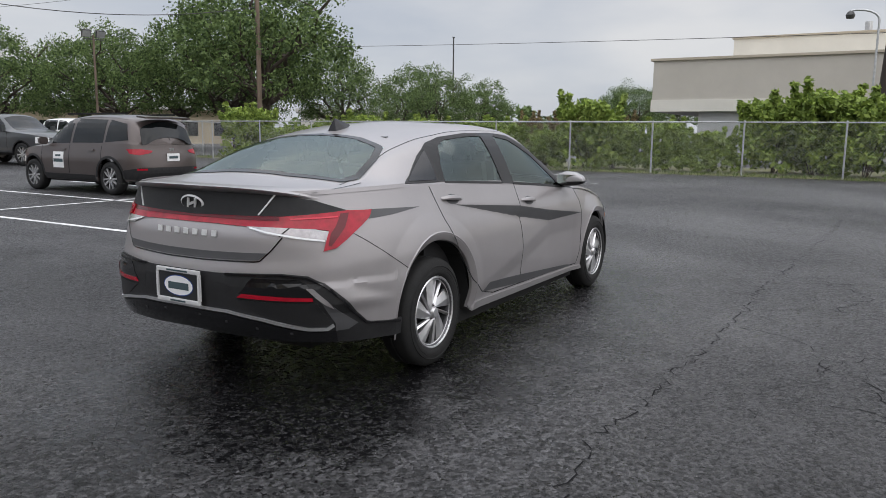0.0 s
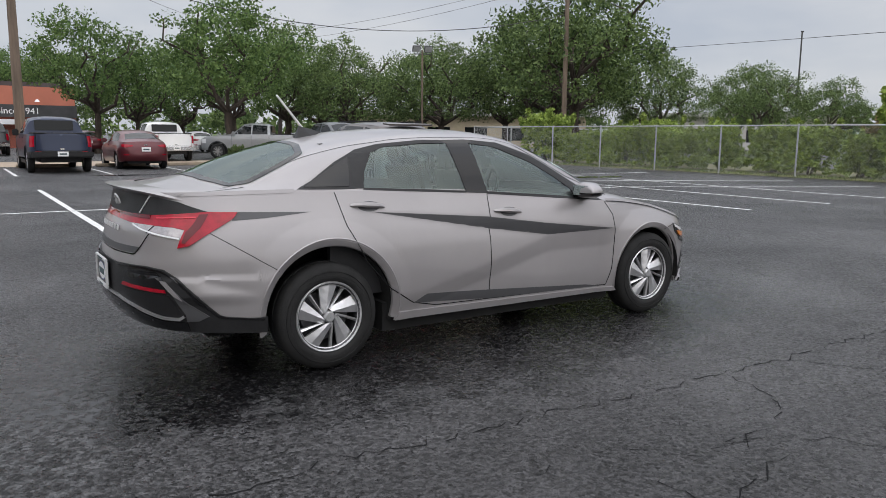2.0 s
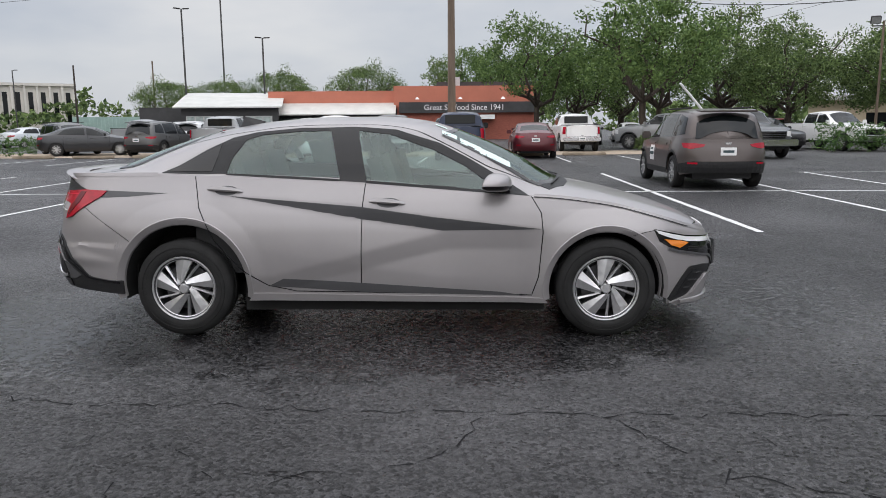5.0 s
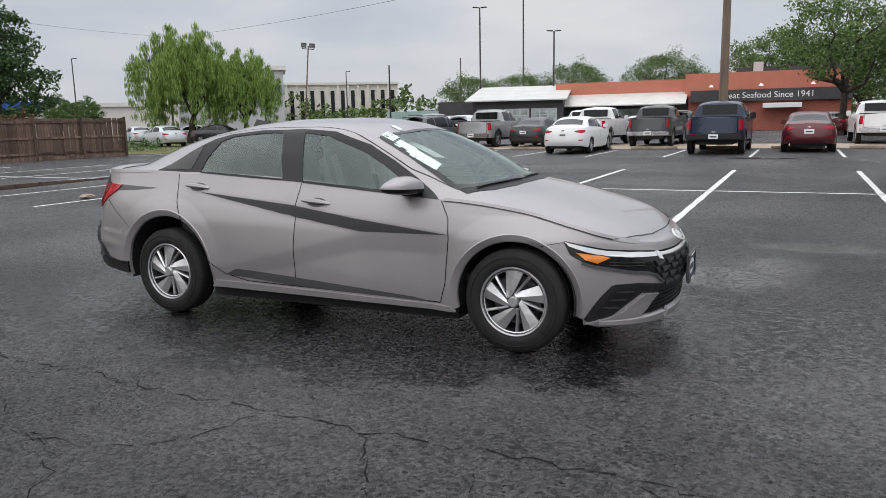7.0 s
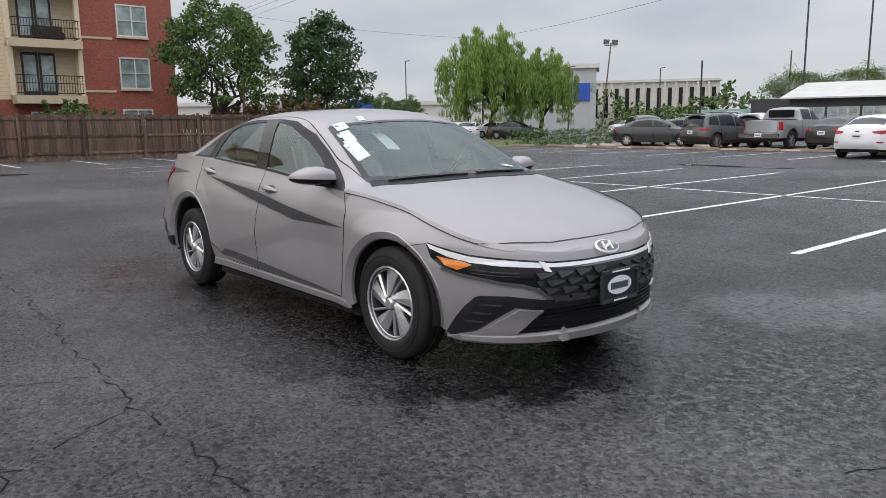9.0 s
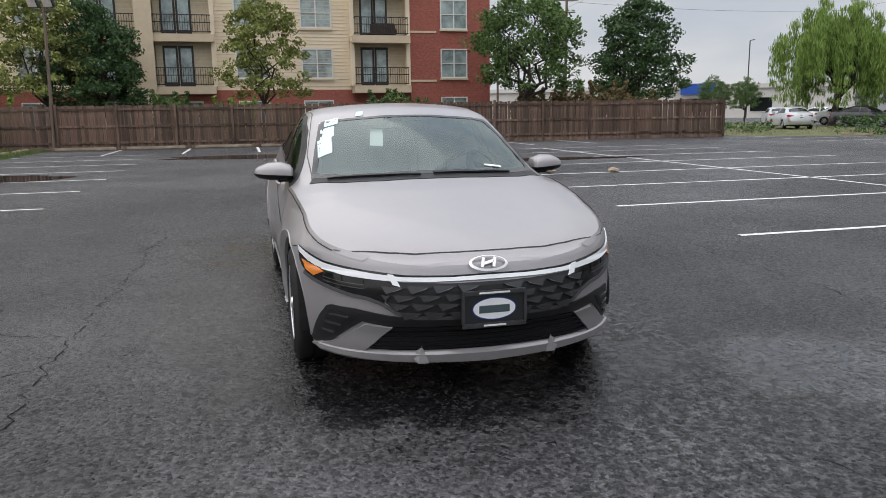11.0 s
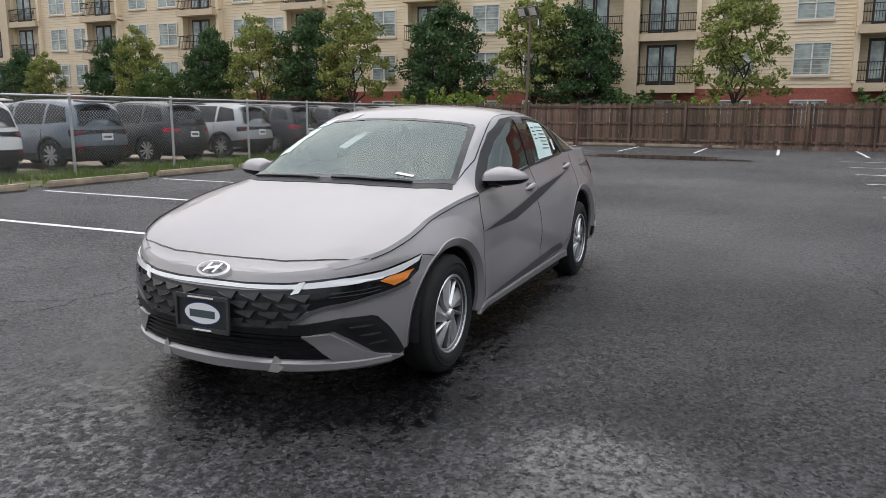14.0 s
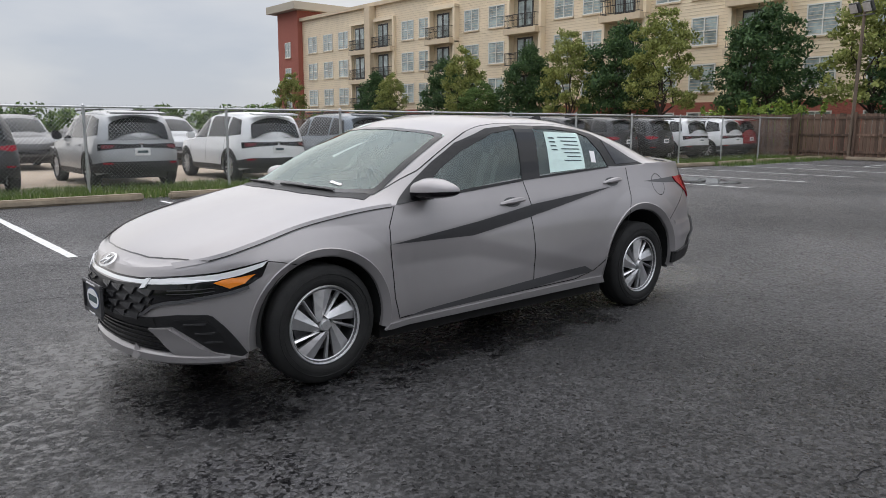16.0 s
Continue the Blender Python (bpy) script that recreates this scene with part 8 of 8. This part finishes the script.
    if black_low or name == "suv":
        part("lower_bumper", skin([(-ub, lowz + 0.16), (-0.7, lowz + 0.22), (0.7, lowz + 0.22), (ub, lowz + 0.16), (ub, lowz - 0.02), (-ub, lowz - 0.02)], R, 0.006, 0.01, 0.12), M["black_plastic"], car, "black lower bumper")
        uf = b.u_of_x(1, b.arches[0][0] + b.arches[0][2] + 0.02)
        part("lower_bumper", skin([(-uf, 0.42), (uf, 0.42), (uf, 0.28), (-uf, 0.28)], F, 0.006, 0.01, 0.12), M["black_plastic"], car)
        for s in (1, -1):
            part("sill", skin([(-0.85, 0.40), (0.85, 0.40), (0.88, 0.28), (-0.9, 0.28)], b.side(s), 0.008, 0.012, 0.15), M["black_plastic"], car)
    if pick:
        bm = bmesh.new()
        box(bm, -2.88, 0, 0.62, 0.16, 1.85, 0.18, bevel=0.03)
        part("rear_bumper", bm, M["chrome"] if not black_low else M["black_plastic"], car)
        bm = bmesh.new()
        box(bm, 2.86, 0, 0.6, 0.16, 1.85, 0.24, bevel=0.04)
        part("front_bumper", bm, M["chrome"] if not black_low else M["black_plastic"], car)
        part("tailgate_gap", ribbon([(-0.78, 1.26), (-0.78, 0.74), (0.78, 0.74), (0.78, 1.26)], R, 0.015, 0.003, 0.1), M["gloss_black"], car)
    gz = (0.62, 0.48) if not pick else (1.0, 0.74)
    part("grille", skin([(-0.5, gz[0]), (0.5, gz[0]), (0.46, gz[1]), (-0.46, gz[1])], F, 0.006, 0.008, 0.12), M["gloss_black"], car)
    for k in range(4):
        z = gz[1] + (gz[0] - gz[1]) * (k + 0.5) / 4
        part("grille_bar", ribbon([(-0.46, z), (0.46, z)], F, 0.014, 0.014, 0.12, 0.008), M["darkalloy"], car)
    for s in (1, -1):
        RS = lambda u, z, o, s=s: R(s * u, z, o)
        FS = lambda u, z, o, s=s: F(s * u, z, o)
        wz = b.zb(-2.0)
        if pick:
            part("tail_lamp", skin([(0.82, 1.22), (1.02, 1.22), (1.02, 0.86), (0.82, 0.86)], RS, 0.01, 0.012, 0.1), M["red_lens"], car)
            part("headlamp", skin([(0.55, 1.02), (1.0, 1.04), (1.02, 0.82), (0.55, 0.84)], FS, 0.01, 0.012, 0.1), M["lamp_white"], car)
        elif lamp_style == "wide":
            part("tail_lamp", skin([(0.46, wz - 0.12), (0.70, wz - 0.09), (1.02, wz - 0.09), (0.94, wz - 0.18), (0.74, wz - 0.21), (0.5, wz - 0.165)], RS, 0.01, 0.012, 0.08), M["red_lens"], car)
            part("headlamp", skin([(0.5, 0.70), (0.8, 0.74), (1.1, 0.76), (1.08, 0.62), (0.7, 0.60)], FS, 0.01, 0.012, 0.08), M["lamp_white"], car)
        else:
            part("tail_lamp", skin([(0.02, wz - 0.10), (0.62, wz - 0.09), (0.95, wz - 0.10), (0.92, wz - 0.24), (0.60, wz - 0.20), (0.02, wz - 0.17)], RS, 0.01, 0.012, 0.08), M["gloss_black"], car)
            part("tail_lamp_lens", skin([(0.55, wz - 0.115), (0.85, wz - 0.12), (0.82, wz - 0.2), (0.6, wz - 0.18)], RS, 0.014, 0.006, 0.08), M["dark_red"], car)
            part("headlamp", skin([(0.5, 0.74), (1.0, 0.76), (1.0, 0.66), (0.55, 0.66)], FS, 0.01, 0.012, 0.08), M["lamp_white"], car)
        part("reflector", skin([(0.6, lowz + 0.2), (0.8, lowz + 0.2), (0.8, lowz + 0.165), (0.6, lowz + 0.165)], RS, 0.014, 0.008, 0.1), M["red_lens"], car)
    pz = 0.78 if name == "suv" else 0.74 if name == "sedan" else 0.64
    x = R(0, pz, 0.012)[0] - (0.1 if pick else 0)
    bm = bmesh.new()
    box(bm, x, 0, pz, 0.012, 0.32, 0.16, bevel=0.004)
    pl = part("number_plate", bm, M["white"], car, "white plate with plain dark bars")
    bm = bmesh.new()
    box(bm, x - 0.008, 0, pz, 0.004, 0.22, 0.05)
    part("lettering_bar", bm, M["ink"], pl)
    bm = bmesh.new()
    box(bm, R(0, pz + 0.16, 0.008)[0], 0, pz + 0.16, 0.008, 0.12, 0.045, bevel=0.003)
    part("emblem", bm, M["chrome"], car)
    return car


def park(proto, spots):
    for k, (x, y, rz) in enumerate(spots):
        if k == 0:
            proto.matrix_world = pose(x, y, 0, 0, 0, rz)
        else:
            copy_thing(proto, pose(x, y, 0, 0, 0, rz))


LOT, CUST = "stored new cars", "parked cars"
YR = -14.35
brown = vehicle("suv", SUV, (0.095, 0.078, 0.074), "dark brown compact SUV with white door sign, parked in a bay", CUST, 0.5, 0.34)
park(brown, [(5.7, 12.0, 90)])
for s in (1, -1):
    bsd = Body(SUV).side(s)
    sg = part("door_sign", skin([(0.18, 0.86), (0.55, 0.86), (0.55, 0.52), (0.18, 0.52)], bsd, 0.004, 0.003, 0.1), M["white"], brown, "white magnetic door sign with dark bars")
    part("lettering_bar", skin([(0.2, 0.71), (0.53, 0.71), (0.53, 0.64), (0.2, 0.64)], bsd, 0.007, 0.002, 0.2), M["ink"], sg)
    part("lettering_bar", skin([(0.28, 0.80), (0.46, 0.80), (0.46, 0.76), (0.28, 0.76)], bsd, 0.007, 0.002, 0.2), M["ink"], sg)
park(vehicle("suv", SUV, (0.36, 0.37, 0.38), "silver SUV in the fenced storage lot", LOT, 0.5, 0.36, True, "bar"), [(-2.05, YR, -90), (-13.9, YR, -90), (-6.5, -23.0, 88)])
park(vehicle("suv", SUV, (0.72, 0.73, 0.74), "white crossover in the fenced storage lot", LOT, 0.0, 0.36, False, "bar"), [(-5.2, YR + 0.1, -90), (-23.8, YR, -92), (-26.3, YR + 0.1, -90), (-14.0, 34.0, 95), (47.0, 13.0, 200)])
park(vehicle("suv", SUV, (0.13, 0.155, 0.18), "blue-grey crossover in the fenced storage lot", LOT, 0.5, 0.36, False, "bar"), [(-8.1, YR, -90), (-10.2, -23.0, 90)])
park(vehicle("suv", SUV, (0.022, 0.023, 0.026), "black SUV in the fenced storage lot", LOT, 0.2, 0.36, True), [(-16.5, YR, -90), (-18.9, YR + 0.1, -91), (-21.3, YR, -90), (1.1, YR + 0.1, -90), (-11.0, YR, -90), (-3.0, 37.5, 90), (15.2, 33.0, -60)])
park(vehicle("suv", SUV, (0.10, 0.10, 0.10), "dark grey SUV parked in a row", CUST, 0.5, 0.36, True), [(-14.6, 31.0, 80), (-1.6, -22.5, 90), (1.8, -23.0, 90), (-13.8, -23.0, 90), (-20.6, 33.5, -40), (52, 16, 190)])
park(vehicle("suv", SUV, (0.30, 0.02, 0.025), "red SUV in the fenced storage lot", LOT, 0.3, 0.35), [(-28.4, YR - 0.4, -90), (22.0, 48.0, 30)])
park(vehicle("sedan", SALOON, (0.74, 0.74, 0.74), "white sedan parked at a wheel stop", CUST, 0.0, 0.33), [(-5.4, 25.5, 90), (-6.0, 42.0, 90), (12.0, 50.0, 90), (-44.0, 45.0, 30), (50, 8, 200), (-52, 50, 20)])
park(vehicle("sedan", SALOON, (0.10, 0.016, 0.022), "dark red sedan parked at a wheel stop", CUST, 0.4, 0.33), [(3.1, 26.9, 90), (4.5, 49.0, 90)])
park(vehicle("sedan", SALOON, (0.018, 0.019, 0.022), "black sedan parked in a row", CUST, 0.3, 0.33), [(-9.2, 32.0, 88), (-18.5, 31.5, 20), (-25.0, 44.0, 60), (8.5, 46.0, 80), (54, 4, 200), (-38, 41, 20)])
park(vehicle("sedan", SALOON, (0.55, 0.57, 0.58), "silver sedan parked beyond the lawn", CUST, 0.5, 0.33), [(-37.0, 34.0, 155), (-30.0, 46.0, 70), (-17.5, 46.0, 90), (17.5, 44.0, 60), (-46, 40, 150)])
park(vehicle("pickup_truck", PICKUP, (0.012, 0.022, 0.055), "dark blue pickup truck parked at a wheel stop", CUST, 0.4, 0.41, True), [(0.1, 25.6, 90)])
park(vehicle("pickup_truck", PICKUP, (0.33, 0.34, 0.35), "silver pickup truck parked in a row", CUST, 0.5, 0.41), [(-11.8, 32.3, 88), (11.0, 35.0, 150), (-21.0, 44.0, 80)])
park(vehicle("pickup_truck", PICKUP, (0.74, 0.74, 0.74), "white pickup truck parked in a row", CUST, 0.0, 0.41), [(5.9, 34.6, 92), (-6.4, 33.4, 88), (-10.0, 44.0, 90), (46.0, 9.5, 100), (18.5, 32.8, -75)])
park(vehicle("pickup_truck", PICKUP, (0.07, 0.075, 0.08), "dark grey pickup truck standing in the car park", CUST, 0.5, 0.42), [(11.6, 26.0, -84), (-3.4, 32.6, 90), (-1.0, 46.0, 90)])
